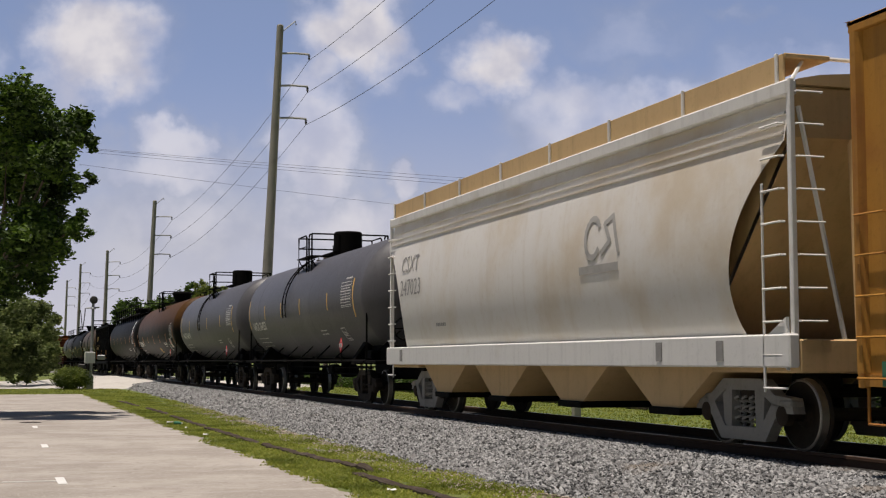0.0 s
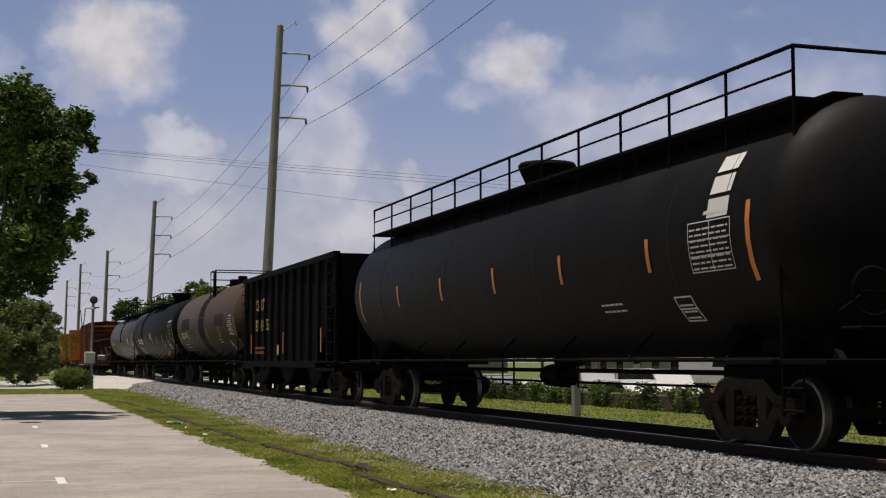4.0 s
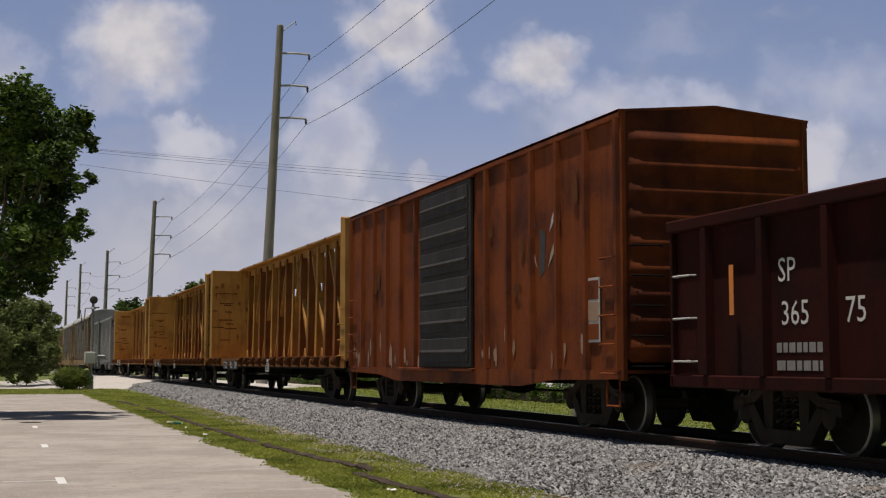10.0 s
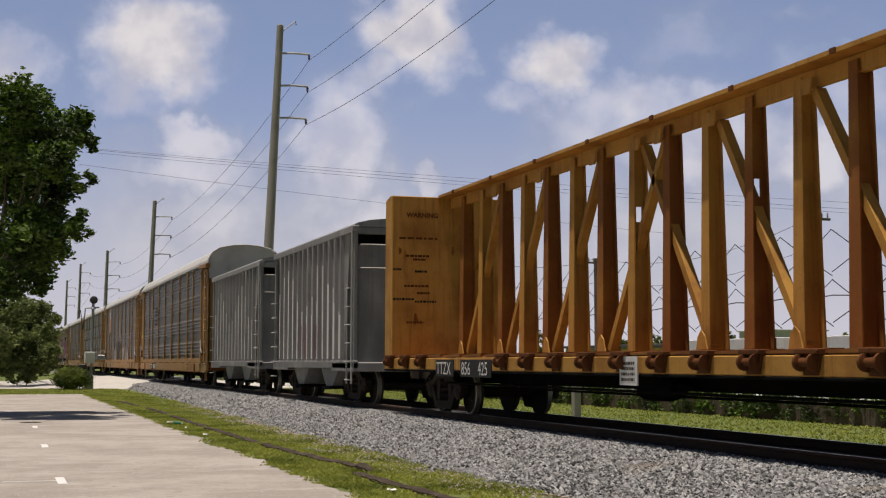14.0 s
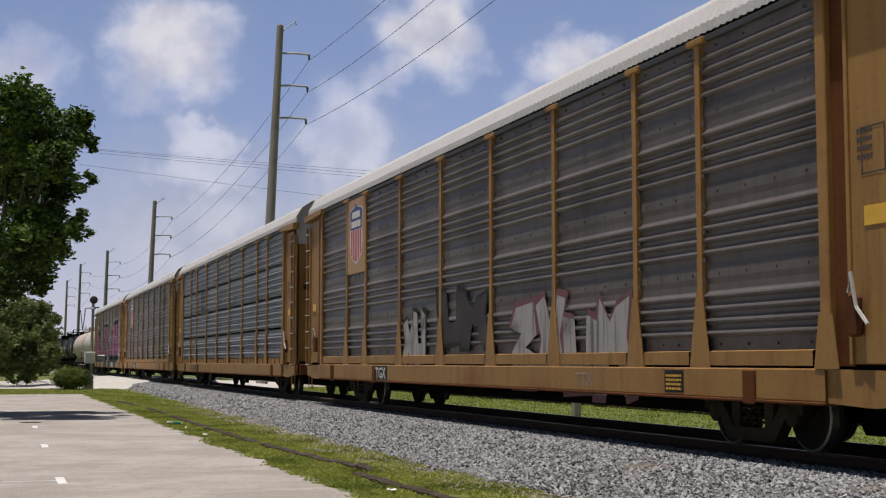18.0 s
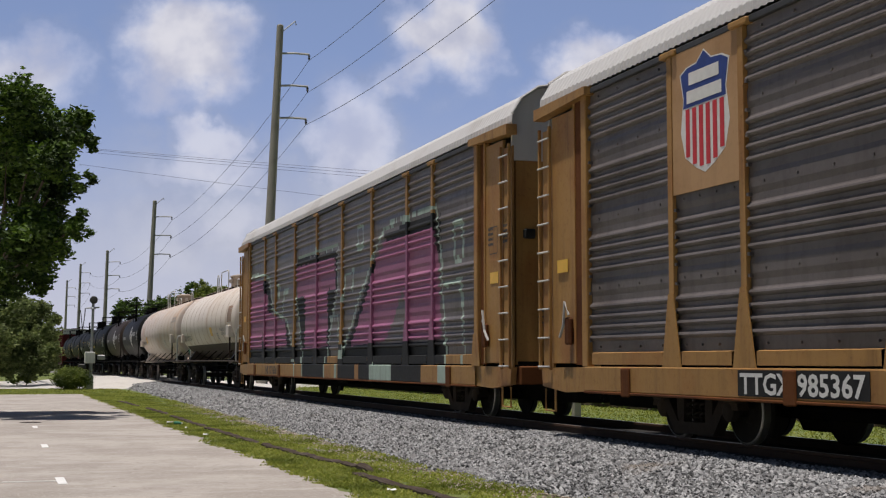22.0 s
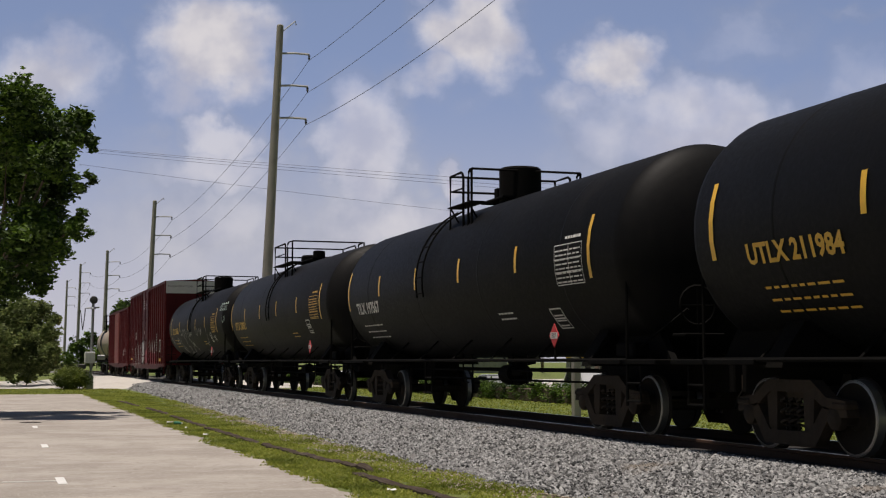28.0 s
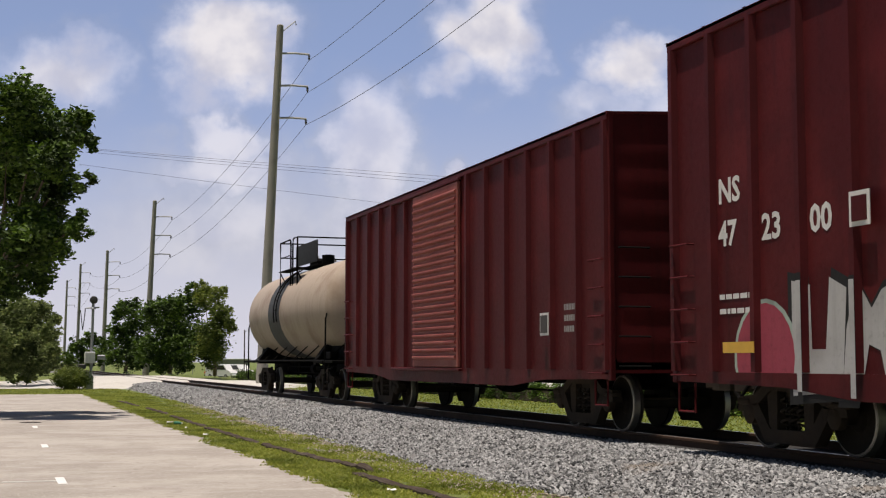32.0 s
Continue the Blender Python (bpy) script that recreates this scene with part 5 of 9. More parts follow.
def tank_car(front, rear, paint_mat, label, radius=1.53, zc=2.68, top="short", dome="tall", rim=None, strips=None, name="tank_car",
             rail_mat=None, sill_mat=None, rail_x=None, dish=0.6, seams=4, ladder_on=True, light=False, dz=0.0, rail_h=0.56, dome_x=-0.8, shift=1.0, seam_mat=None, saddle_mat=None, ladder_x=-0.9, strip_x=(-7.4, -4.7, -2.0, 0.8, 3.9, 6.9), barrel=0.42):
    th, L = rail_car(name, label, "tank car", front + shift, rear + shift)
    half = L / 2
    bh = half - barrel
    rail_mat = rail_mat or UNDER
    sill_mat = sill_mat or UNDER
    b = rounded(Shape().turned(barrel_profile(bh, radius, dish), (0, 0, zc), "x", 48), 50)
    tank = part("tank", b, paint_mat, th)
    for i in range(seams):
        x = -bh + dish + (2 * bh - 2 * dish) * (i + 0.5) / seams
        part("weld_seam", rounded(Shape().turned([(radius - 0.003, -0.05), (radius + 0.004, -0.02), (radius + 0.004, 0.02), (radius - 0.003, 0.05)], (x, 0, zc), "x", 48, caps=False)), seam_mat or paint_mat, tank)
    zs = 0.98
    # end frames: stub sill, platform, saddle
    for k, m in ((1, pose(0, 0, 0)), (-1, TURN)):
        part("stub_sill", Shape().box(half - 4.2, half + 0.1, -0.28, 0.28, 0.62, 1.12, 0.02), UNDER, th, m=m)
        part("saddle", Shape().prism([(-1.35, zs), (1.35, zs), (1.3, 1.15), (1.02, zc - radius * 0.74), (0.6, zc - radius * 0.9), (-0.6, zc - radius * 0.9), (-1.02, zc - radius * 0.74), (-1.3, 1.15)], half - 2.6, half - 2.25, "x"), saddle_mat or UNDER, th, m=m)
        for y in (-0.9, 0.8):
            part("head_brace", Shape().prism([(half - 2.3, 1.05), (half - 0.5, 1.05), (half - 0.95, 1.55), (half - 1.5, 1.8), (half - 2.3, 1.6)], y, y + 0.1), saddle_mat or UNDER, th, m=m)
        part("end_platform", Shape().box(half - 1.05, half - 0.02, -1.42, 1.42, zs + 0.03, zs + 0.10, 0.012), sill_mat, th, m=m)
        for y in (-1, 1):
            part("side_platform", Shape().box(half - 2.15, half - 1.05, min(y * 1.05, y * 1.45), max(y * 1.05, y * 1.45), zs + 0.03, zs + 0.10, 0.012), sill_mat, th, m=m)
            x = half - 0.9
            hr = [(x, y * 1.40, zs - 0.55), (x, y * 1.40, zs + 1.22), (x, y * 1.37, zs + 1.36), (x, y * 1.25, zs + 1.43), (x, y * 0.45, zs + 1.43), (x, y * 0.33, zs + 1.36), (x, y * 0.3, zs + 1.2), (x, y * 0.3, zs + 0.08)]
            if top != "cold":
                part("end_hand_rail", Shape().tube(hr, 0.024, 6), rail_mat, th, m=m)
            part("step", Shape().tube([(x, y * 1.4, 0.5), (x + 0.42, y * 1.4, 0.5), (x + 0.42, y * 1.4, zs)], 0.02, 5).tube([(x, y * 1.4, 0.75), (x + 0.42, y * 1.4, 0.75)], 0.016, 5), sill_mat, th, m=m)
        part("brake_step", Shape().box(half - 0.5, half - 0.1, -0.9, -0.3, zs + 0.42, zs + 0.46, 0.01), UNDER, th, m=m)
    part("brake_wheel", rounded(Shape().turned([(0.27, -0.015), (0.29, 0.0), (0.27, 0.015), (0.25, 0.0), (0.27, -0.015)], (half - 0.28, -0.62, zs + 0.85), "x", 18, caps=False)).tube([(half - 0.28, -0.88, zs + 0.85), (half - 0.28, -0.36, zs + 0.85)], 0.012, 4).tube([(half - 0.28, -0.62, zs + 0.1), (half - 0.28, -0.62, zs + 1.1)], 0.014, 4), UNDER, th)
    part("valve_gear", Shape().box(half - 1.6, half - 1.0, -1.25, -1.0, zs + 0.12, zs + 0.34, 0.03).tube([(half - 1.1, -1.2, zs + 0.2), (half - 0.4, -0.7, zs + 0.8)], 0.022, 5), UNDER, th)
    for y in (-1.40, 1.40):
        s = Shape().tube([(-half + 0.9, y, zs + 0.09), (half - 0.9, y, zs + 0.09)], 0.032, 6)
        part("side_rail", s, sill_mat if y < 0 else UNDER, th)
        bk = Shape().tube([(0, y, zs + 0.09), (0, y * 0.62, zc - radius * 0.72)], 0.018, 4).mesh("rail_bracket", UNDER)
        for i in range(7):
            part("rail_bracket", bk, None, th, m=pose(-half + 2.2 + (L - 4.4) * i / 6, 0, 0))
    # under the tank
    part("bottom_outlet", Shape().turned([(0.3, zc - radius + 0.1), (0.28, zc - radius - 0.12), (0.12, zc - radius - 0.16), (0.12, 0.62)], (0.2, 0, 0), n=12), UNDER, th)
    s = Shape()
    for x in (-1.9, -1.3, 1.0, 1.7):
        s.tube([(x, -0.5, 1.2), (x, -0.5, 0.62), (x + 0.35, -0.5, 0.62)], 0.018, 4)
    s.tube([(-half + 3.4, -0.55, 0.88), (half - 3.4, -0.55, 0.88)], 0.018, 4).tube([(-2.4, -0.55, 0.70), (2.6, -0.55, 0.70)], 0.018, 4)
    part("brake_rigging", s, UNDER, th)
    under_gear(th, half, 0.78)
    couplers(th, half)
    trucks(th, (-half + 2.3, half - 2.3), light)
    zt = zc + radius
    if top == "short":
        x0, x1 = rail_x or (-1.2, 0.6)
        plat = part("top_platform", Shape().box(x0, x1, -0.5, 0.5, zt + 0.01, zt + 0.06, 0.01), rail_mat, th)
        for n_, s_ in top_rail(x0, x1, zt, radius, zc, rail_h):
            part(n_, s_, rail_mat, plat)
    elif top in ("long", "double"):
        runs = ((-5.5, 1.0), (1.6, 7.4)) if top == "double" else (rail_x or (-4.4, 2.4),)
        for j, (x0, x1) in enumerate(runs):
            plat = part("top_platform", Shape().box(x0, x1, -0.62, -0.2, zt - 0.05, zt - 0.0, 0.01), rail_mat, th)
            for n_, s_ in long_rail(x0, x1, zt, radius, zc, max(3, int((x1 - x0) / 1.45)), j == len(runs) - 1):
                part(n_, s_, rail_mat, plat)
    elif top == "cold":
        # a long running board with hoops, as on cars for chilled gas
        part("running_board", Shape().box(-half + 1.2, half - 1.0, -0.32, 0.32, zt + 0.03, zt + 0.07, 0.01), rail_mat, th)
        sm = Shape().box(-0.03, 0.03, -0.45, 0.45, zt - 0.05, zt + 0.03).mesh("board_support", BROWN_DARK)
        for i in range(14):
            part("board_support", sm, None, th, m=pose(-half + 1.5 + (L - 3.0) * i / 13, 0, 0))
        for x, w, h in ((-1.64, 0.42, 0.60), (-0.56, 1.9, 0.68), (3.48, 0.68, 0.16), (half - 1.1, 0.55, 0.26)):
            part("hoop_rail", Shape().tube([(x, -0.7, zt - 0.15), (x, -0.7, zt + h - 0.1), (x + 0.1, -0.7, zt + h), (x + w - 0.1, -0.7, zt + h), (x + w, -0.7, zt + h - 0.1), (x + w, -0.7, zt - 0.15)], 0.024), CHROME, th)
    if dome == "tall":
        d = part("dome", rounded(Shape().turned([(0.42, zt - 0.1), (0.42, zt + 0.62), (0.38, zt + 0.66), (0.1, zt + 0.68)], (dome_x, 0, 0), n=20)), UNDER, th)
        part("hatch", rounded(Shape().turned([(0.25, zt - 0.05), (0.25, zt + 0.3), (0.2, zt + 0.36)], (dome_x - 0.9, 0.15, 0), n=12)), UNDER, th)
        part("valve", Shape().box(dome_x - 0.7, dome_x - 0.5, -0.3, -0.15, zt, zt + 0.32, 0.02), UNDER, th)
    elif dome == "flared":
        part("dome", rounded(Shape().turned([(0.38, zt - 0.1), (0.42, zt + 0.2), (0.52, zt + 0.42), (0.56, zt + 0.52), (0.52, zt + 0.58), (0.1, zt + 0.6)], (dome_x, 0, 0), n=20)), UNDER, th)
    elif dome == "low":
        part("dome", rounded(Shape().turned([(0.36, zt - 0.1), (0.36, zt + 0.25), (0.3, zt + 0.3)], (dome_x, 0, 0), n=16)), UNDER, th)
        part("hatch", Shape().turned([(0.2, zt), (0.2, zt + 0.4), (0.12, zt + 0.42)], (dome_x + 0.6, 0.1, 0), n=10), UNDER, th)
        part("valve", Shape().box(dome_x - 0.75, dome_x - 0.55, -0.1, 0.1, zt, zt + 0.3, 0.02), UNDER, th)
    elif dome == "cold":
        part("dome", rounded(Shape().turned([(0.42, zt - 0.1), (0.42, zt + 0.42), (0.46, zt + 0.44), (0.46, zt + 0.5), (0.2, zt + 0.56)], (0.3, 0, 0), n=18)), TAN_TANK, th)
        vm = Shape().box(-0.06, 0.06, -0.06, 0.06, zt + 0.16, zt + 0.34, 0.02).mesh("valve", PINK_TANK)
        for i in range(5):
            part("valve", vm, None, th, m=pose(0.3 + 0.48 * math.cos(i * 1.25), 0.48 * math.sin(i * 1.25), 0.02 * (i % 3)))
    if ladder_on:
        s, x = Shape(), ladder_x
        for dx in (0.0, 0.42):
            s.tube([(x + dx, -(radius + 0.09) * math.cos(a), zc + (radius + 0.09) * math.sin(a)) for a in [-0.2 + 0.11 * i for i in range(13)]], 0.02, 5)
        for i in range(7):
            a = -0.15 + 0.2 * i
            y, z = -(radius + 0.09) * math.cos(a), zc + (radius + 0.09) * math.sin(a)
            s.tube([(x, y, z), (x + 0.42, y, z)], 0.014, 5)
        part("ladder", s, rail_mat, th)
        part("side_step", Shape().tube([(x, -1.42, zs + 0.09), (x, -1.42, 0.42), (x + 0.42, -1.42, 0.42), (x + 0.42, -1.42, zs + 0.09)], 0.024, 5).tube([(x, -1.42, 0.72), (x + 0.42, -1.42, 0.72)], 0.02, 5), rail_mat, th)
    for i, x in enumerate(strip_x if strips else ()):
        z0, z1 = (dz - 0.22, dz + 0.23) if 0 < i < len(strip_x) - 1 else (dz - 0.48, dz + 0.48)
        part("reflective_strip", on_barrel(bar(Shape(), x - 0.05, x + 0.05, z0, z1), radius, zc), strips, tank)
    return th, tank, bh


def tank_marks(th, tank, bh, radius, zc, mark, ink, data=None, placard="", size=0.27, hazard=WHITE_P, num=(-7.0, -0.5), table=(5.7, -0.3), box=(-0.8, -1.18)):
    """Number at the rear end, tables of small print at the front end, and a warning diamond."""
    data = data or ink
    if mark:
        words(tank, "lettering", on_barrel(shifted(text_shape(mark, size, 1.0, 0.012), *num), radius, zc), ink)
        words(tank, "small_print", on_barrel(shifted(bars_shape(1.6, 0.50, 3, 4, 0.2, 9), num[0] + 0.15, num[1] - 0.66), radius, zc), ink)
    tx, tz = table
    words(tank, "small_print", on_barrel(shifted(bars_shape(0.95, 0.56, 8, 7, 0.34, 5), tx, tz + 0.03), radius, zc), data)
    s = Shape()
    for z in (0.0, 0.2, 0.4, 0.62):
        polyline(s, [(-0.04, z), (1.0, z)], 0.014)
    for x in (-0.04, 0.5, 1.0):
        polyline(s, [(x, 0), (x, 0.2), (x, 0.4), (x, 0.62)], 0.014)
    words(tank, "table_frame", on_barrel(shifted(s, tx, tz), radius, zc, 0.013), data)
    words(tank, "small_print", on_barrel(shifted(bars_shape(0.6, 0.08, 1, 9), tx + 0.35, tz + 0.70), radius, zc), data)
    words(tank, "small_print", on_barrel(shifted(bars_shape(0.75, 0.22, 2, 11, 0.3), tx - 3.1, -0.95), radius, zc), data)
    s = Shape()
    for z in (0, 0.2, 0.38):
        polyline(s, [(0, z), (0.45, z)], 0.024)
    for x in (0, 0.45):
        polyline(s, [(x, 0), (x, 0.13), (x, 0.26), (x, 0.38)], 0.024)
    words(tank, "stencil_box", on_barrel(shifted(s, tx + box[0], box[1]), radius, zc, 0.014), hazard)
    words(tank, "small_print", on_barrel(shifted(bars_shape(0.35, 0.3, 3, 3, 0.3, 3), tx + box[0] + 0.05, box[1] + 0.04), radius, zc, 0.014), hazard)
    if placard:
        y, z0, x0 = -1.46, zc - 1.22, tx - 0.3
        pl = part("warning_diamond", Shape().prism([(x0, z0 - 0.19), (x0 + 0.19, z0), (x0, z0 + 0.19), (x0 - 0.19, z0)], y, y + 0.012), RED_L, tank, "red hazard diamond")
        part("placard_holder", Shape().box(x0 - 0.03, x0 + 0.03, y + 0.012, y + 0.03, 1.05, z0 + 0.2), UNDER, pl)
        part("white_panel", Shape().box(x0 - 0.14, x0 + 0.14, y - 0.004, y - 0.001, z0 - 0.05, z0 + 0.05), WHITE_P, pl)
        part("lettering", on_side(shifted(text_shape(placard, 0.08), x0 - 0.125, z0 - 0.04), y - 0.007), DARK_L, pl)


def stain(tank, x, w, radius, zc, mat, a0=-0.6, a1=1.5, seed=2):
    """A spill that ran down the side of a tank, with an uneven edge."""
    rng = random.Random(seed)
    rows = []
    for i in range(15):
        a = a0 + (a1 - a0) * i / 14
        k = 0.75 + 0.35 * (i / 14)
        l, r = x - w / 2 * k + rng.uniform(-0.05, 0.05), x + w / 2 * k + rng.uniform(-0.05, 0.05)
        rows.append([(l, 0, a * radius), (x, 0, a * radius), (r, 0, a * radius)])
    part("stain", on_barrel(Shape().sheet(rows), radius, zc, 0.008), mat, tank)


# ---------------------------------------------------------------- box cars
def box_car(front, rear, height, body, door_mat, label, ribs=14, door=(-1.9, 1.1), door_kind="ribbed", roof_peak=0.22, end_mat=None, sill=0.78, width=1.50, name="box_car", cap=None, ridge=0.004, pitch=0.46):
    th, L = rail_car(name, label, "boxcar", front, rear)
    half, w = L / 2, width
    eave = height - roof_peak
    wall = Shape()
    for y in (-w, w - 0.06):
        wall.box(-half, half, y, y + 0.06, sill + 0.12, eave)
    part("side_wall", wall, body, th)
    part("side_sill", Shape().prism([(-half, sill + 0.14), (half, sill + 0.14), (half, sill + 0.02), (half - 2.6, sill - 0.02), (half - 4.0, sill - 0.14), (-half + 4.0, sill - 0.14), (-half + 2.6, sill - 0.02), (-half, sill + 0.02)], -w - 0.012, -w + 0.05), body, th)
    part("side_sill", Shape().prism([(-half, sill + 0.14), (half, sill + 0.14), (half, sill + 0.02), (-half, sill + 0.02)], w - 0.05, w + 0.012), body, th)
    part("floor", Shape().box(-half, half, -w + 0.06, w - 0.06, sill + 0.15, sill + 0.3), UNDER, th)
    part("center_sill", Shape().box(-half, half, -0.3, 0.3, sill - 0.12, sill + 0.15, 0.02), UNDER, th)
    part("top_chord", Shape().box(-half - 0.01, half + 0.01, -w - 0.05, -w + 0.03, eave - 0.10, eave + 0.03, 0.012), body, th)
    part("top_chord", Shape().box(-half - 0.01, half + 0.01, w - 0.03, w + 0.05, eave - 0.10, eave + 0.03, 0.012), body, th)
    d0, d1 = door
    rib = Shape().prism([(-0.085, 0), (-0.045, -0.075), (0.045, -0.075), (0.085, 0)], sill + 0.15, eave - 0.1, "z")
    rib_me = rib.mesh("side_rib", body)
    for i in range(ribs + 1):
        x = -half + 0.1 + (L - 0.2) * i / ribs
        if d0 - 0.15 < x < d1 + 0.15:
            continue
        part("side_rib", rib_me, None, th, m=pose(x, -w, 0))
        part("side_rib", rib_me, None, th, m=pose(x, w, 0, 0, 0, 180))
    # roof panels
    n = max(8, ribs)
    for i in range(n):
        a, b = -half - 0.02 + (L + 0.04) * i / n, -half - 0.02 + (L + 0.04) * (i + 1) / n
        s = Shape().prism([(-w - 0.05, eave + 0.02), (0, height), (w + 0.05, eave + 0.02), (w + 0.05, eave - 0.02), (0, height - 0.04), (-w - 0.05, eave - 0.02)], a, b, "x")
        s.prism([(-w - 0.06, eave + 0.03), (0, height + 0.035), (w + 0.06, eave + 0.03), (0, height - 0.01)], a - 0.04, a + 0.04, "x")
        part("roof_panel", s, cap or body, th)
    # ends with horizontal ridges
    for m in (pose(0, 0, 0), TURN):
        rows = []
        nz = 72
        for i in range(nz + 1):
            z = sill + 0.1 + (eave - sill - 0.1) * i / nz
            ph = (z - sill) / pitch
            x = half + ridge * (1 + math.sin(ph * 2 * math.pi)) if 0.05 < i / nz < 0.93 else half
            rows.append([(x if 0.06 < k < 0.94 else half, -w + 2 * w * k, z) for k in (0, 0.03, 0.08, 0.5, 0.92, 0.97, 1)])
        rows.append([(half, -w + 2 * w * k, eave + roof_peak * (1 - abs(2 * k - 1)) - 0.02) for k in (0, 0.03, 0.08, 0.5, 0.92, 0.97, 1)])
        part("end_wall", rounded(Shape().sheet(rows), 60), end_mat or body, th, m=m)
        part("corner_post", Shape().box(half - 0.1, half + 0.02, -w - 0.02, -w + 0.06, sill, eave, 0.01), body, th, m=m)
        part("corner_post", Shape().box(half - 0.1, half + 0.02, w - 0.06, w + 0.02, sill, eave, 0.01), body, th, m=m)
        ladder(th, half + 0.06, -w + 0.1, sill + 0.2, sill + 1.9, UNDER, 0.45, axis="y", m=m)
    ladder(th, half - 0.58, -w - 0.01, sill + 0.1, sill + 1.75, body, 0.48, 4)
    ladder(th, -half + 0.1, -w - 0.01, sill + 0.1, sill + 1.75, body, 0.48, 4)
    for x in (half - 0.55, -half + 0.13):
        part("step", Shape().tube([(x, -w, sill), (x, -w, sill - 0.36), (x + 0.42, -w, sill - 0.36), (x + 0.42, -w, sill)], 0.02, 5), body, th)
    # door
    dr = Shape().box(d0, d1, -w - 0.085, -w - 0.01, sill + 0.16, eave - 0.16, 0.015)
    dp = part("door", dr, door_mat, th)
    zs = [sill + 0.35 + (eave - sill - 0.7) * i / 22 for i in range(23)]
    if door_kind == "ribbed":
        for z in zs[::1]:
            part("door_ridge", Shape().prism([(-w - 0.085, z - 0.05), (-w - 0.125, z - 0.015), (-w - 0.125, z + 0.015), (-w - 0.085, z + 0.05)], d0 + 0.08, d1 - 0.08, "x"), door_mat, dp)
    elif door_kind == "panels":
        for i in range(6):
            z0 = sill + 0.2 + (eave - sill - 0.4) * i / 6
            part("door_panel", Shape().box(d0 + 0.1, d1 - 0.1, -w - 0.115, -w - 0.085, z0 + 0.05, z0 + (eave - sill - 0.4) / 6 - 0.05, 0.02), door_mat, dp)
            part("door_ridge", Shape().prism([(-w - 0.115, z0 + 0.2), (-w - 0.15, z0 + 0.25), (-w - 0.115, z0 + 0.3)], d0 + 0.15, d1 - 0.15, "x"), door_mat, dp)
    else:
        for x in (d0 + 0.08, d1 - 0.08):
            part("door_post", Shape().box(x - 0.07, x + 0.07, -w - 0.13, -w - 0.085, sill + 0.2, eave - 0.2, 0.015), door_mat, dp)
        for z in (1.35, 2.48, 3.13, 3.82):
            part("door_bar", Shape().prism([(-w - 0.085, z - 0.05), (-w - 0.125, z - 0.03), (-w - 0.125, z + 0.03), (-w - 0.085, z + 0.05)], d0 + 0.06, d1 - 0.06, "x"), door_mat, dp)
        part("door_stile", Shape().box(0.06, 0.16, -w - 0.12, -w - 0.085, 3.13, 3.82, 0.01), door_mat, dp)
        for x in (d0 + 0.55, d1 - 1.15):
            rod = part("lock_rod", Shape().tube([(x, -w - 0.16, sill + 0.1), (x, -w - 0.16, eave - 0.1)], 0.024), door_mat, dp)
            for z in (1.1, 2.2, 3.4, 4.6):
                part("rod_clip", Shape().box(x - 0.06, x + 0.06, -w - 0.19, -w - 0.085, z, z + 0.07, 0.01), door_mat, rod)
        part("lock_handle", Shape().tube([(0.1, -w - 0.15, 1.7), (0.1, -w - 0.22, 1.75), (0.12, -w - 0.22, 2.15)], 0.025), SILVER_L, dp)
        part("lock_disc", Shape().turned([(0.09, -w - 0.13), (0.09, -w - 0.115)], (0.1, 0, 2.72), "y", 14), SHIELD_G, dp)
    for z in (sill + 0.09, eave - 0.15):
        part("door_track", Shape().box(d0 - 1.6, d1 + 0.1, -w - 0.10, -w - 0.02, z, z + 0.055, 0.01), body, th)
    under_gear(th, half)
    couplers(th, half, 0.25)
    trucks(th, (-half + 2.0, half - 2.0))
    return th, half, eave, w


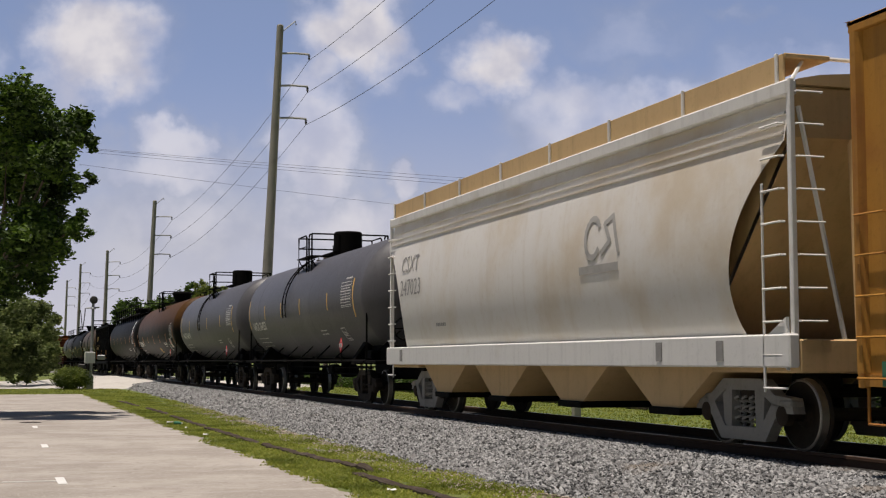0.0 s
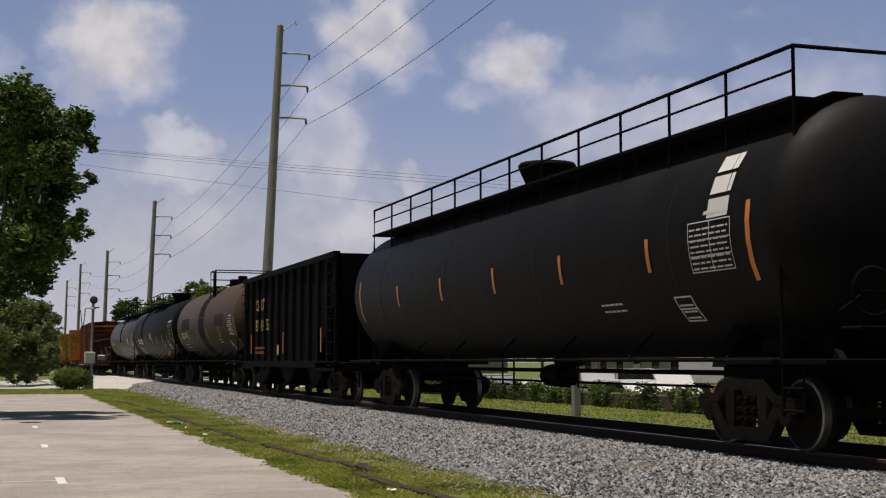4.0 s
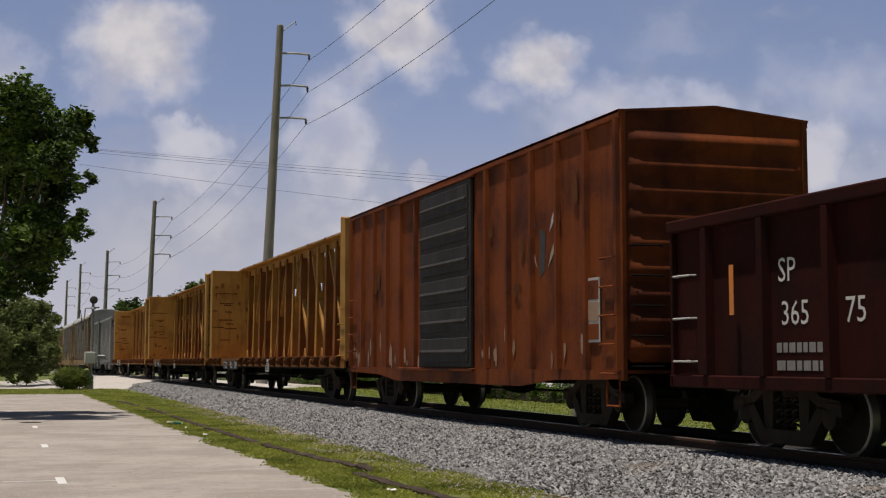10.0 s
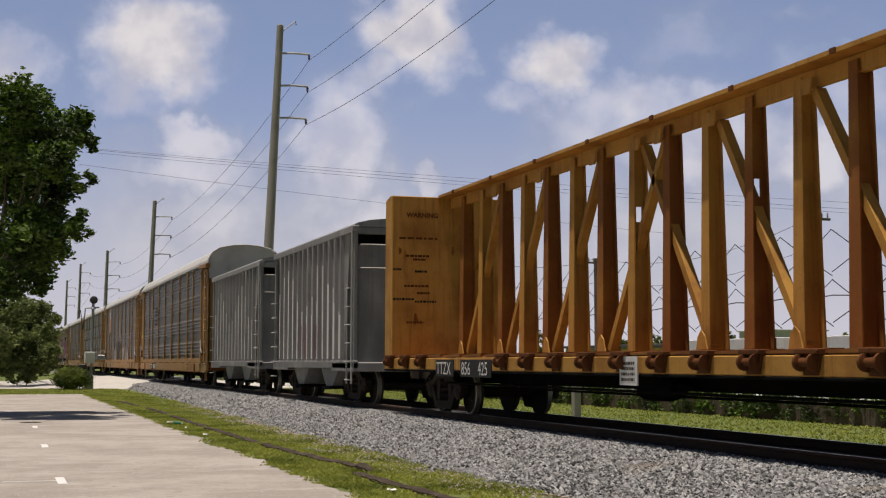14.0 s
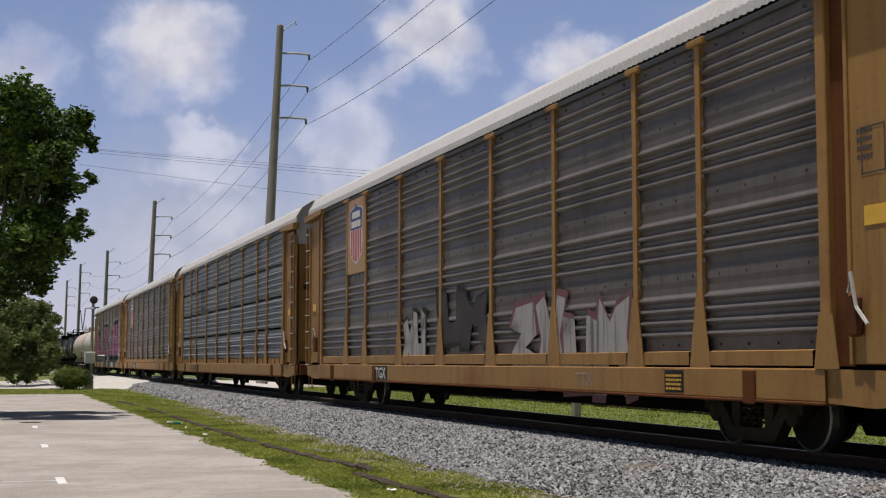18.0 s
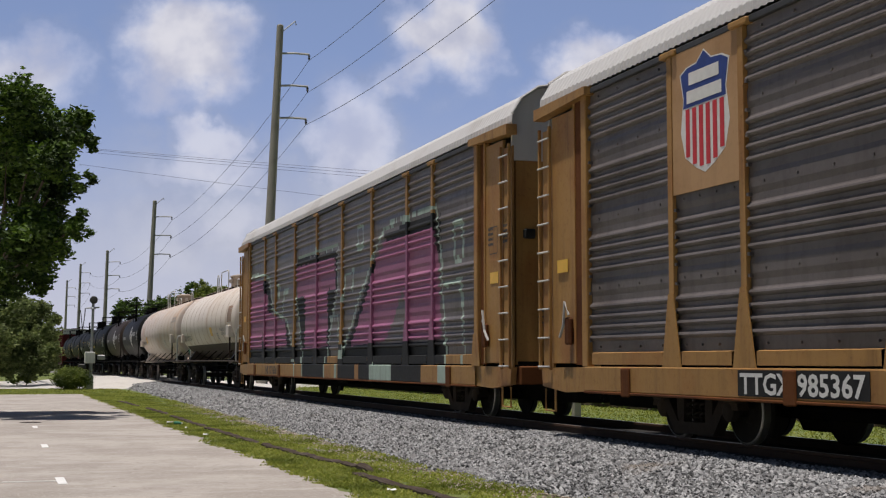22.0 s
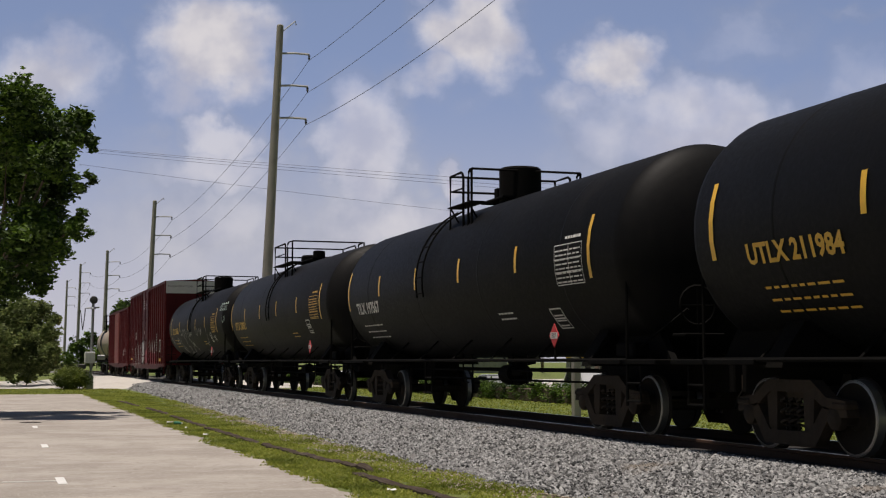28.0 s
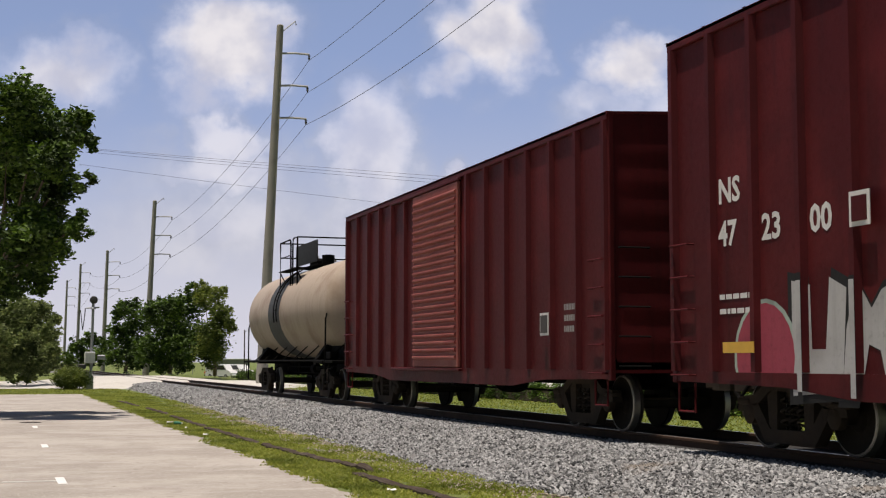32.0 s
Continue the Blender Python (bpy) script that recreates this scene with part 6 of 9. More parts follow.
# ---------------------------------------------------------------- open cars with ribs
def gondola(front, rear, height, body, label, ribs=13, name="gondola", width=1.52):
    th, L = rail_car(name, label, "gondola", front, rear)
    half, w, sill = L / 2, width, 0.72
    s = Shape()
    for y in (-w + 0.08, w - 0.13):
        s.box(-half, half, y, y + 0.05, sill + 0.1, height)
    part("side_wall", s, body, th)
    for x in (-half, half - 0.05):
        part("end_wall", Shape().box(x, x + 0.05, -w + 0.13, w - 0.13, sill + 0.1, height), body, th)
    part("floor", Shape().box(-half, half, -w + 0.1, w - 0.1, sill + 0.05, sill + 0.16), UNDER, th)
    part("center_sill", Shape().box(-half, half, -0.3, 0.3, sill - 0.2, sill + 0.05, 0.02), UNDER, th)
    for y in (-w, w - 0.16):
        part("top_chord", Shape().box(-half - 0.03, half + 0.03, y - 0.02, y + 0.18, height - 0.06, height + 0.10, 0.02), body, th)
        part("side_sill", Shape().box(-half, half, y, y + 0.16, sill, sill + 0.16, 0.015), body, th)
    for x in (-half - 0.04, half - 0.10):
        part("end_chord", Shape().box(x, x + 0.14, -w + 0.16, w - 0.16, height - 0.06, height + 0.10, 0.02), body, th)
    rib_me = Shape().prism([(-0.10, 0.09), (-0.06, -0.02), (0.06, -0.02), (0.10, 0.09)], sill + 0.16, height - 0.06, "z").mesh("side_rib", body)
    for i in range(ribs + 1):
        x = -half + 0.95 + (L - 1.9) * i / ribs
        part("side_rib", rib_me, None, th, m=pose(x, -w, 0))
        part("side_rib", rib_me, None, th, m=pose(x, w, 0, 0, 0, 180))
    for x in (half - 0.62, -half + 0.14):
        ladder(th, x, -w + 0.08, 1.05, 2.14, CHROME if name == "gondola" else body, 0.46, 2)
        part("corner_post", Shape().box(x - 0.1, x - 0.04, -w, -w + 0.08, sill, height, 0.01), body, th)
    for x in (-half - 0.05, half):
        for z in (1.3, 1.85, 2.4):
            part("end_rib", Shape().box(x, x + 0.05, -w + 0.15, w - 0.15, z, z + 0.1, 0.015), body, th)
    under_gear(th, half)
    couplers(th, half, 0.25)
    trucks(th, (-half + 2.0, half - 2.0))
    return th, half, w


def rib_hopper(front, rear, height, body, label, covered=True, ribs=10, name="hopper_car", width=1.52, slope=2.2, flat_end=False):
    """A hopper car with upright side ribs, sloping ends and discharge chutes."""
    th, L = rail_car(name, label, "hopper car", front, rear)
    half, w, sill = L / 2, width, 1.05
    side = [(-half + 0.1, height), (half - 0.1, height), (half - 0.1, height - 1.2), (half - slope, sill), (-half + slope, sill), (-half + 0.1, height - 1.2)]
    if flat_end:
        side = [(-half + 0.55, height), (half - 0.55, height), (half - 0.62, height - 0.5), (half - 1.15, sill), (-half + 1.15, sill), (-half + 0.62, height - 0.5)]
    for y in (-w + 0.06, w - 0.12):
        part("side_wall", Shape().prism(side, y, y + 0.06), body, th)
    for m in (pose(0, 0, 0), TURN):
        s = Shape().add([(half - 0.12, -w + 0.1, height - 1.2), (half - 0.12, w - 0.1, height - 1.2), (half - slope, w - 0.1, sill), (half - slope, -w + 0.1, sill)], [(0, 1, 2, 3)])
        s.add([(half - 0.12, -w + 0.1, height - 1.2), (half - 0.12, w - 0.1, height - 1.2), (half - 0.12, w - 0.1, height), (half - 0.12, -w + 0.1, height)], [(0, 1, 2, 3)])
        if flat_end:
            s = Shape().prism([(half - 0.65, height - 0.4), (half - 0.6, height - 0.4), (half - 1.2, sill), (half - 1.25, sill)], -w + 0.12, w - 0.12)
            part("end_sheet", Shape().box(half - 0.14, half - 0.09, -w + 0.13, w - 0.13, sill - 0.02, height - 0.42, 0.01), body, th, m=m)
            part("end_lintel", Shape().box(half - 0.14, half - 0.06, -w + 0.13, w - 0.13, height - 0.16, height + 0.02, 0.015), body, th, m=m)
            for z in (height - 0.42, height - 1.0):
                part("end_grab", Shape().tube([(half - 0.1, -w + 0.2, z), (half - 0.02, -w + 0.2, z), (half - 0.02, -w + 0.9, z), (half - 0.1, -w + 0.9, z)], 0.016, 5), CHROME, th, m=m)
            for x in (half - 0.14, half - 0.60):
                part("ladder_stile", Shape().box(x, x + 0.04, -w - 0.03, -w + 0.01, 0.5, height - 0.1 if x > half - 0.3 else height - 1.4, 0.006), CHROME, th, m=m)
        part("end_slope", s, body, th, m=m)
        for y in (-w + 0.03, w - 0.13):
            part("corner_post", Shape().box(half - 0.16, half - 0.04, y, y + 0.1, sill - 0.2, height, 0.012), body, th, m=m)
        part("end_post", Shape().box(half - 0.14, half - 0.04, -0.45, -0.33, sill, height - 1.1, 0.01).box(half - 0.14, half - 0.04, 0.33, 0.45, sill, height - 1.1, 0.01), body, th, m=m)
        part("end_sill", Shape().box(half - slope, half, -w, w, sill - 0.25, sill - 0.02, 0.02), body, th, m=m)
    for y in (-w, w - 0.14):
        part("side_sill", Shape().box(-half, half, y, y + 0.14, sill - 0.18, sill + 0.02, 0.015), body, th)
        part("top_chord", Shape().box(-half + 0.02, half - 0.02, y - 0.02, y + 0.16, height - 0.12, height + 0.05, 0.015), body, th)
    rib_me = Shape().prism([(-0.075, 0.07), (-0.05, -0.035), (0.05, -0.035), (0.075, 0.07)], sill + 0.02, height - 0.12, "z").mesh("side_rib", body)
    for i in range(ribs + 1):
        x = -half + (1.2 if flat_end else 0.75) + (L - (2.4 if flat_end else 1.5)) * i / ribs
        part("side_rib", rib_me, None, th, m=pose(x, -w, 0))
        part("side_rib", rib_me, None, th, m=pose(x, w, 0, 0, 0, 180))
    for x in (half - 0.55, -half + 0.08):
        ladder(th, x, -w + 0.02, 0.6 if flat_end else sill - 0.1, height - 1.5 if flat_end else height - 0.2, CHROME if flat_end else body, 0.44, 5 if flat_end else 9)
    for x0 in ((-half * 0.55, 0.0, half * 0.55) if L > 13 else (-half * 0.35, half * 0.35)):
        part("discharge_chute", Shape().prism([(x0 - 1.25, sill), (x0 + 1.25, sill), (x0 + 0.35, 0.38), (x0 - 0.35, 0.38)], -w + 0.2, w - 0.2), body, th)
        part("chute_gate", Shape().box(x0 - 0.42, x0 + 0.42, -w + 0.1, w - 0.1, 0.32, 0.40, 0.01), UNDER, th)
    if covered:
        pts = [(-w - 0.02, height + 0.03)] + [(w * math.cos(a), height + 0.03 + 0.24 * math.sin(a)) for a in [math.pi * (1 - k / 8) for k in range(1, 8)]] + [(w + 0.02, height + 0.03)]
        part("roof", rounded(Shape().prism(pts, -half + 0.05, half - 0.05, "x")), body, th)
        part("roof_walk", Shape().box(-half, half, -0.35, 0.35, height + 0.32, height + 0.36), GALV, th)
    under_gear(th, half, 0.7)
    couplers(th, half, 0.2)
    trucks(th, (-half + 1.55, half - 1.55))
    return th, half, w
# ---------------------------------------------------------------- the rounded covered hopper
def round_hopper(front, rear):
    th, L = rail_car("covered_hopper", "dusty white covered hopper car with rounded sides and tan roof", "hopper car", front, rear)
    half = L / 2
    top = 4.08

    def width(z):
        k = (z - 1.35) / (top - 1.35)
        return 1.34 + 0.20 * math.sin(min(1, max(0, k)) ** 0.8 * math.pi)

    def cut(z):
        k = (z - 1.35) / (3.5 - 1.35)
        return 0.12 if k >= 1 else 0.12 + 1.15 * math.sin(math.pi * (0.32 + 0.68 * k)) ** 0.75

    zs = [1.35 + (top - 1.35) * i / 26 for i in range(27)]
    for k in (-1, 1):
        rows = []
        for z in zs:
            e = half - cut(z)
            rows.append([(-e + 2 * e * j / 16, k * width(z), z) for j in range(17)])
        s = Shape().sheet(rows)
        part("side_wall", rounded(s, 60), HOPPER_W, th, "white side with tan dust and faded lettering")
        part("side_sill", Shape().box(-half, half, min(k * 1.36, k * 1.50), max(k * 1.36, k * 1.50), 0.98, 1.36, 0.02), SILL_W, th)
        part("top_chord", Shape().box(-half + 0.05, half - 0.05, min(k * 1.30, k * 1.44), max(k * 1.30, k * 1.44), top - 0.02, top + 0.16, 0.02), SILL_W, th)
        for z in (3.62, 3.74, 3.86):
            part("side_ridge", Shape().box(-half + 0.15, half - 0.15, min(k * width(z), k * (width(z) + 0.025)), max(k * width(z), k * (width(z) + 0.025)), z, z + 0.03), HOPPER_W, th)
    # inner body seen past the cut ends
    for m in (pose(0, 0, 0), TURN):
        s = Shape().add([(half - 0.15, -1.3, 3.6), (half - 0.15, 1.3, 3.6), (half - 2.2, 1.3, 1.3), (half - 2.2, -1.3, 1.3)], [(0, 1, 2, 3)])
        s.add([(half - 0.15, -1.3, 3.6), (half - 0.15, 1.3, 3.6), (half - 0.15, 1.3, top + 0.1), (half - 0.15, -1.3, top + 0.1)], [(0, 1, 2, 3)])
        s.add([(half - 0.15, -1.3, 3.7), (half - 2.3, -1.3, 1.3), (half - 2.3, -1.3, 3.7)], [(0, 1, 2)])
        part("end_slope", s, HOPPER_T, th, m=m)
        part("end_sill", Shape().box(half - 2.0, half, -1.36, 1.36, 0.92, 1.3, 0.02), HOPPER_T, th, m=m)
        for y in (-1.42, 1.36):
            part("corner_post", Shape().box(half - 0.10, half - 0.02, y, y + 0.07, 1.3, 4.25, 0.01), SILL_W, th, m=m)
        for y in (-0.55, 0.5):
            part("end_post", Shape().prism([(half - 0.12, 1.3), (half - 0.02, 1.3), (half - 0.1, 3.6), (half - 0.2, 3.6)], y, y + 0.06), HOPPER_T, th, m=m)
        ladder(th, half - 0.04, -1.34, 1.5, 4.1, SILL_W, 0.34, 7, 0.012, 0.04, "y", m)
        part("end_brace", Shape().tube([(half - 0.12, -1.25, 3.95), (half - 0.05, -0.75, 1.3)], 0.03, 5), SILL_W, th, m=m)
        part("roof_end_rail", Shape().tube([(half - 0.05, -1.39, 4.2), (half - 0.35, -1.0, 4.58), (half - 0.35, 1.0, 4.58), (half - 0.05, 1.39, 4.2)], 0.025), SILL_W, th, m=m)
        part("end_gusset", Shape().prism([(half - 0.1, 0.95), (half - 0.1, 1.55), (half - 0.6, 1.3)], -1.47, -1.43), SILL_W, th, m=m)
    for x in (half - 0.55, -half + 0.12):
        ladder(th, x, -1.43, 0.75, 3.75, SILL_W, 0.40, 8, 0.014, 0.06)
        part("ladder_stile", Shape().box(x + (0 if x > 0 else 0.38), x + (0.025 if x > 0 else 0.405), -1.50, -1.47, 0.7, 3.1, 0.006), SILL_W, th)
    pts = [(-1.36, top + 0.12)] + [(1.34 * math.cos(a), top + 0.12 + 0.18 * math.sin(a)) for a in [math.pi * (1 - k / 8) for k in range(1, 8)]] + [(1.36, top + 0.12)]
    part("roof", rounded(Shape().prism(pts, -half + 0.1, half - 0.1, "x")), HOPPER_T, th)
    # tan roof walk along both edges, on brackets
    for y in (-1.35, 0.75):
        part("roof_walk", Shape().box(-half + 0.2, half - 0.2, y, y + 0.6, top + 0.44, top + 0.50, 0.01), HOPPER_T, th, "tan steel roof walkway")
    part("walk_side", Shape().box(-half + 0.2, half - 0.2, -1.38, -1.355, top + 0.16, top + 0.48), HOPPER_T, th)
    for i in range(8):
        x = -half + 0.3 + (L - 0.6) * i / 7
        part("walk_post", Shape().box(x - 0.025, x + 0.025, -1.42, -1.385, top + 0.1, top + 0.5, 0.008), SILL_W, th)
    for i in range(4):
        x0 = -half + 3.4 + (L - 6.8) * i / 3
        part("discharge_chute", Shape().prism([(x0 - 1.45, 1.05), (x0 + 1.45, 1.05), (x0 + 0.4, 0.42), (x0 - 0.4, 0.42)], -1.25, 1.25), HOPPER_T, th)
        part("chute_gate", Shape().box(x0 - 0.45, x0 + 0.45, -1.3, 1.3, 0.34, 0.44, 0.01), UNDER, th)
    # sign shapes on the side
    y = -width(2.6) - 0.012

    def lay(s):
        s.v = [(p[0], -width(p[2]) - 0.012, p[2]) for p in s.v]
        return s
    side = th.children[0]
    words(side, "lettering", lay(shifted(text_shape("CSXT", 0.36), -half + 1.25, 2.95)), GREY_L)
    words(side, "lettering", lay(shifted(text_shape("247023", 0.36), -half + 1.25, 2.45)), GREY_L)
    em = Shape()
    c = [(0.42 * math.cos(a), 0.4 * math.sin(a)) for a in [0.6 + 5.0 * i / 14 for i in range(15)]]
    polyline(em, [(0.1 + a * 0.7, b * 0.9) for a, b in c], 0.11)
    polyline(em, [(0.85, 0.34), (0.55, 0.22), (0.78, -0.1), (0.45, -0.3)], 0.1)
    polyline(em, [(0.85, 0.34), (1.1, -0.3)], 0.1)
    polyline(em, [(-0.4, -0.58), (1.05, -0.58)], 0.15)
    em.v = [(p[0] * 0.88, p[1], p[2] * 0.8) for p in em.v]
    words(side, "emblem", lay(shifted(em, 2.98, 2.86)), FADED_L, "faded grey emblem")
    words(side, "small_print", lay(shifted(bars_shape(0.6, 0.12, 1, 3), -half + 3.6, 1.75)), GREY_L)
    for x in (-half + 1.1, half - 1.6, half - 3.2):
        words(th, "stencil_plate", Shape().box(x, x + 0.16, -1.515, -1.50, 1.05, 1.3), GREY_L)
    under_gear(th, half, 0.75)
    couplers(th, half, 0.05)
    trucks(th, (-half + 1.75, half - 1.75), light=True)
    return th


# ---------------------------------------------------------------- lumber cars with a middle wall
def beam_car(front, rear, label, mark, holes=True, warm=True, seed=0):
    th, L = rail_car("lumber_flatcar", label, "flatcar", front, rear)
    half = L / 2
    post_m = BROWN_CB if warm else YELLOW_CB
    part("deck", Shape().box(-half, half, -1.42, 1.42, 1.06, 1.14, 0.01), BROWN_CB, th)
    part("center_sill", Shape().box(-half, half, -0.35, 0.35, 0.62, 1.06, 0.02), UNDER, th)
    for y in (-1.46, 1.40):
        part("side_sill", Shape().box(-half + 0.1, half - 0.1, y, y + 0.06, 0.88, 1.12, 0.012), post_m, th)
    part("side_flange", Shape().box(-half + 0.1, half - 0.1, -1.47, -1.4, 0.84, 0.88, 0.01), UNDER, th)
    # winches along the near side
    wm = rounded(Shape().turned([(0.10, -0.15), (0.10, -0.11), (0.055, -0.10), (0.055, 0.10), (0.10, 0.11), (0.10, 0.15)], (0, -1.53, 1.04), "x", 12)).prism([(-0.2, 1.16), (0.2, 1.16), (0.12, 0.9), (-0.12, 0.9)], -1.50, -1.44).box(-0.22, 0.22, -1.56, -1.40, 1.13, 1.19, 0.01).mesh("winch", RUST_SILL)
    wedge = Shape().prism([(-0.5, 1.14), (0.5, 1.14), (0.5, 1.20), (-0.5, 1.17)], -1.45, -1.0).mesh("deck_riser", BROWN_CB)
    n = 19
    for i in range(n):
        x = -half + 0.7 + (L - 1.4) * i / (n - 1)
        if not -half + 3.7 < x < -half + 7.4:
            part("winch", wm, None, th, m=pose(x, 0, 0))
        if i < n - 1:
            part("deck_riser", wedge, None, th, m=pose(x + 0.6, 0, 0))
    # middle wall: cap, posts, braces
    part("top_beam", Shape().prism([(-0.34, 4.76), (0.34, 4.76), (0.34, 4.82), (0.2, 4.86), (-0.2, 4.86), (-0.34, 4.82)], -half + 0.6, half - 0.6, "x"), YELLOW_CB, th)
    part("top_web", Shape().box(-half + 0.6, half - 0.6, -0.05, 0.05, 4.52, 4.76, 0.01), YELLOW_CB, th)
    for i in range(9):
        part("cap_clip", Shape().box(-half + 1.6 + 2.4 * i, -half + 1.72 + 2.4 * i, -0.36, -0.335, 4.755, 4.83, 0.006), RUST_SILL, th)
    m = 18
    for i in range(m + 1):
        x = -half + 0.45 + (L - 0.9) * i / m
        s = Shape()

        def deep(z):
            return 0.14 - 0.055 * (z - 1.14) / 3.54
        zz = (1.14, 2.06, 2.26, 3.33, 3.54, 4.68) if holes and 2 < i < m - 2 else (1.14, 3.30, 3.55, 4.68) if i in (8, 11) else (1.14, 4.68)
        for k in range(len(zz) - 1):
            z0, z1 = zz[k], zz[k + 1]
            w0, w1 = deep(z0), deep(z1)
            if k % 2:
                for e in (-1, 1):
                    s.prism([(e * 0.055, z0), (e * w0, z0), (e * w1, z1), (e * 0.055, z1)], -0.02, 0.02, "x")
            else:
                s.prism([(-w0, z0), (w0, z0), (w1, z1), (-w1, z1)], -0.02, 0.02, "x")
        for e in (-1, 1):
            s.add([(q * (0.13 if z < 2 else 0.09), e * (deep(z) + o), z) for z in (1.14, 4.68) for q in (-1, 1) for o in (0, 0.025)],
                  [(0, 1, 3, 2), (4, 6, 7, 5), (0, 2, 6, 4), (1, 5, 7, 3), (0, 4, 5, 1), (2, 3, 7, 6)])
        part("wall_post", s, (post_m if (i + seed) % 3 else YELLOW_CB) if warm else (BROWN_CB if i % 2 else YELLOW_CB), th, m=pose(x, 0, 0))
    step = (L - 0.9) / m
    # long braces that lean to the middle of the car, two posts apart
    for k in range(4):
        for x0, x1 in ((-9.5 + 2.42 * k, -7.42 + 2.42 * k), (8.45 - 2.42 * k, 6.35 - 2.42 * k)):
            d = Vector((x1 - x0, 3.24)).normalized()
            n_ = Vector((-d.y, d.x)) * 0.06
            part("brace", Shape().prism([(x0 + n_.x, 1.24 + n_.y), (x0 - n_.x, 1.24 - n_.y), (x1 - n_.x, 4.48 - n_.y), (x1 + n_.x, 4.48 + n_.y)], -0.075, 0.075), YELLOW_CB, th)
            part("brace_foot", Shape().prism([(x0 - 0.16, 1.14), (x0 + 0.2, 1.14), (x0 + 0.1, 1.42), (x0, 1.5), (x0 - 0.1, 1.4)], -0.225, -0.20), YELLOW_CB, th)
            part("brace_gusset", Shape().prism([(x1 - 0.15, 4.62), (x1 + 0.15, 4.62), (x1 + 0.1, 4.42), (x1 - 0.1, 4.42)], -0.20, -0.17), YELLOW_CB, th)
    # tie-down cables, crossing
    for i in range(2, m - 2):
        x = -half + 0.45 + step * i
        for j, (z0, z1) in enumerate(((1.55, 2.1), (2.1, 1.5), (2.2, 2.75), (2.75, 2.15), (1.9, 1.9))):
            part("tie_cable", Shape().tube([(x, 0.35, z0), (x + step / 2, 0.37, (z0 + z1) / 2 - 0.03), (x + step, 0.35, z1)], 0.007, 4), WIRE, th)
        if (i * 7 + seed) % 3 == 0:
            part("cable_hook", Shape().box(x + 0.45, x + 0.56, 0.28, 0.38, 2.5, 2.66, 0.03), WIRE, th)
    # bulkheads at both ends
    for mm in (pose(0, 0, 0), TURN):
        bk = part("bulkhead", Shape().box(half - 0.62, half - 0.52, -1.44, 1.44, 1.08, 4.78, 0.015), YELLOW_CB, th, m=mm)
        for y in (-1.44, -0.5, 0.4, 1.34):
            part("bulkhead_post", Shape().prism([(half - 0.52, 1.08), (half - 0.05, 1.08), (half - 0.12, 4.7), (half - 0.52, 4.78)], y, y + 0.10), YELLOW_CB, bk)
        for z in (1.7, 2.4, 3.1, 3.8, 4.5):
            part("bulkhead_bar", Shape().box(half - 0.52, half - 0.30, -1.34, 1.34, z, z + 0.08), BROWN_CB, bk)
        ladder(th, half - 0.5, -1.44, 1.2, 2.4, YELLOW_CB, 0.36, 3, m=mm)
    # small print on the bulkhead's inner face
    for k, (z, wd, y0, dark) in enumerate(((3.80, 0.9, -1.27, 0), (3.40, 0.55, -1.12, 0), (3.32, 0.3, -0.95, 0), (3.09, 0.2, -1.42, 1), (3.05, 0.28, -0.9, 1), (2.72, 0.6, -1.15, 0), (2.56, 0.3, -0.85, 0), (2.42, 0.5, -1.42, 1), (2.37, 0.5, -0.9, 1), (1.9, 0.4, -1.1, 0))):
        s = bars_shape(wd, 0.07, 1, 20 + k + seed, 0.7, 7)
        s.v = [(-half + 0.632, p[0] + y0, p[2] + z) for p in s.v]
        words(th, "small_print", s, BLACK_L if dark and not warm else RUST_SILL)
    if not warm:
        s = text_shape("WARNING", 0.11, 1.0, 0.006)
        s.v = [(-half + 0.633, p[0] - 1.1, p[2] + 4.30) for p in s.v]
        words(th, "lettering", s, RUST_SILL)
    # scuffs and soot on the same face
    rng = random.Random(seed + 40)
    for k in range(9):
        y0, z0 = rng.uniform(-1.35, 1.2), rng.uniform(1.3, 4.5)
        n_ = 9
        r1, r2 = rng.uniform(0.03, 0.09), rng.uniform(0.04, 0.14)
        pts = [(-half + 0.628 + 0.0004 * k, y0 + r1 * math.cos(6.283 * j / n_) * rng.uniform(0.6, 1.3), z0 + r2 * math.sin(6.283 * j / n_) * rng.uniform(0.5, 1.3)) for j in range(n_)]
        part("scuff", Shape().add(pts, [tuple(range(n_))]), BROWN_CB, th)
    a, b = mark.split(" ")
    plate = Shape().box(-half + 3.95, -half + 5.05, -1.475, -1.46, 0.76, 1.08).box(-half + 5.45, -half + 7.15, -1.475, -1.46, 0.76, 1.08)
    pl = part("number_panel", plate, BLACK_L, th)
    words(pl, "lettering", on_side(shifted(text_shape(a, 0.25), -half + 4.0, 0.8), -1.48), WHITE_P)
    words(pl, "lettering", on_side(shifted(text_shape(b[:3], 0.25), -half + 5.52, 0.8), -1.48), WHITE_P)
    words(pl, "lettering", on_side(shifted(text_shape(b[3:], 0.25), -half + 6.45, 0.8), -1.48), WHITE_P)
    pl = part("notice_board", Shape().box(1.2, 1.75, -1.52, -1.50, 0.72, 1.12), WHITE_P, th)
    part("small_print", on_side(shifted(bars_shape(0.42, 0.3, 4, 8), 1.26, 0.78), -1.524), BROWN_DARK, pl)
    part("brake_rod", Shape().tube([(-half + 3.5, -1.1, 0.62), (half - 3.5, -1.1, 0.62)], 0.022, 5), UNDER, th)
    under_gear(th, half, 0.62)
    couplers(th, half, 0.3)
    trucks(th, (-half + 3.2, half - 3.2))
    return th


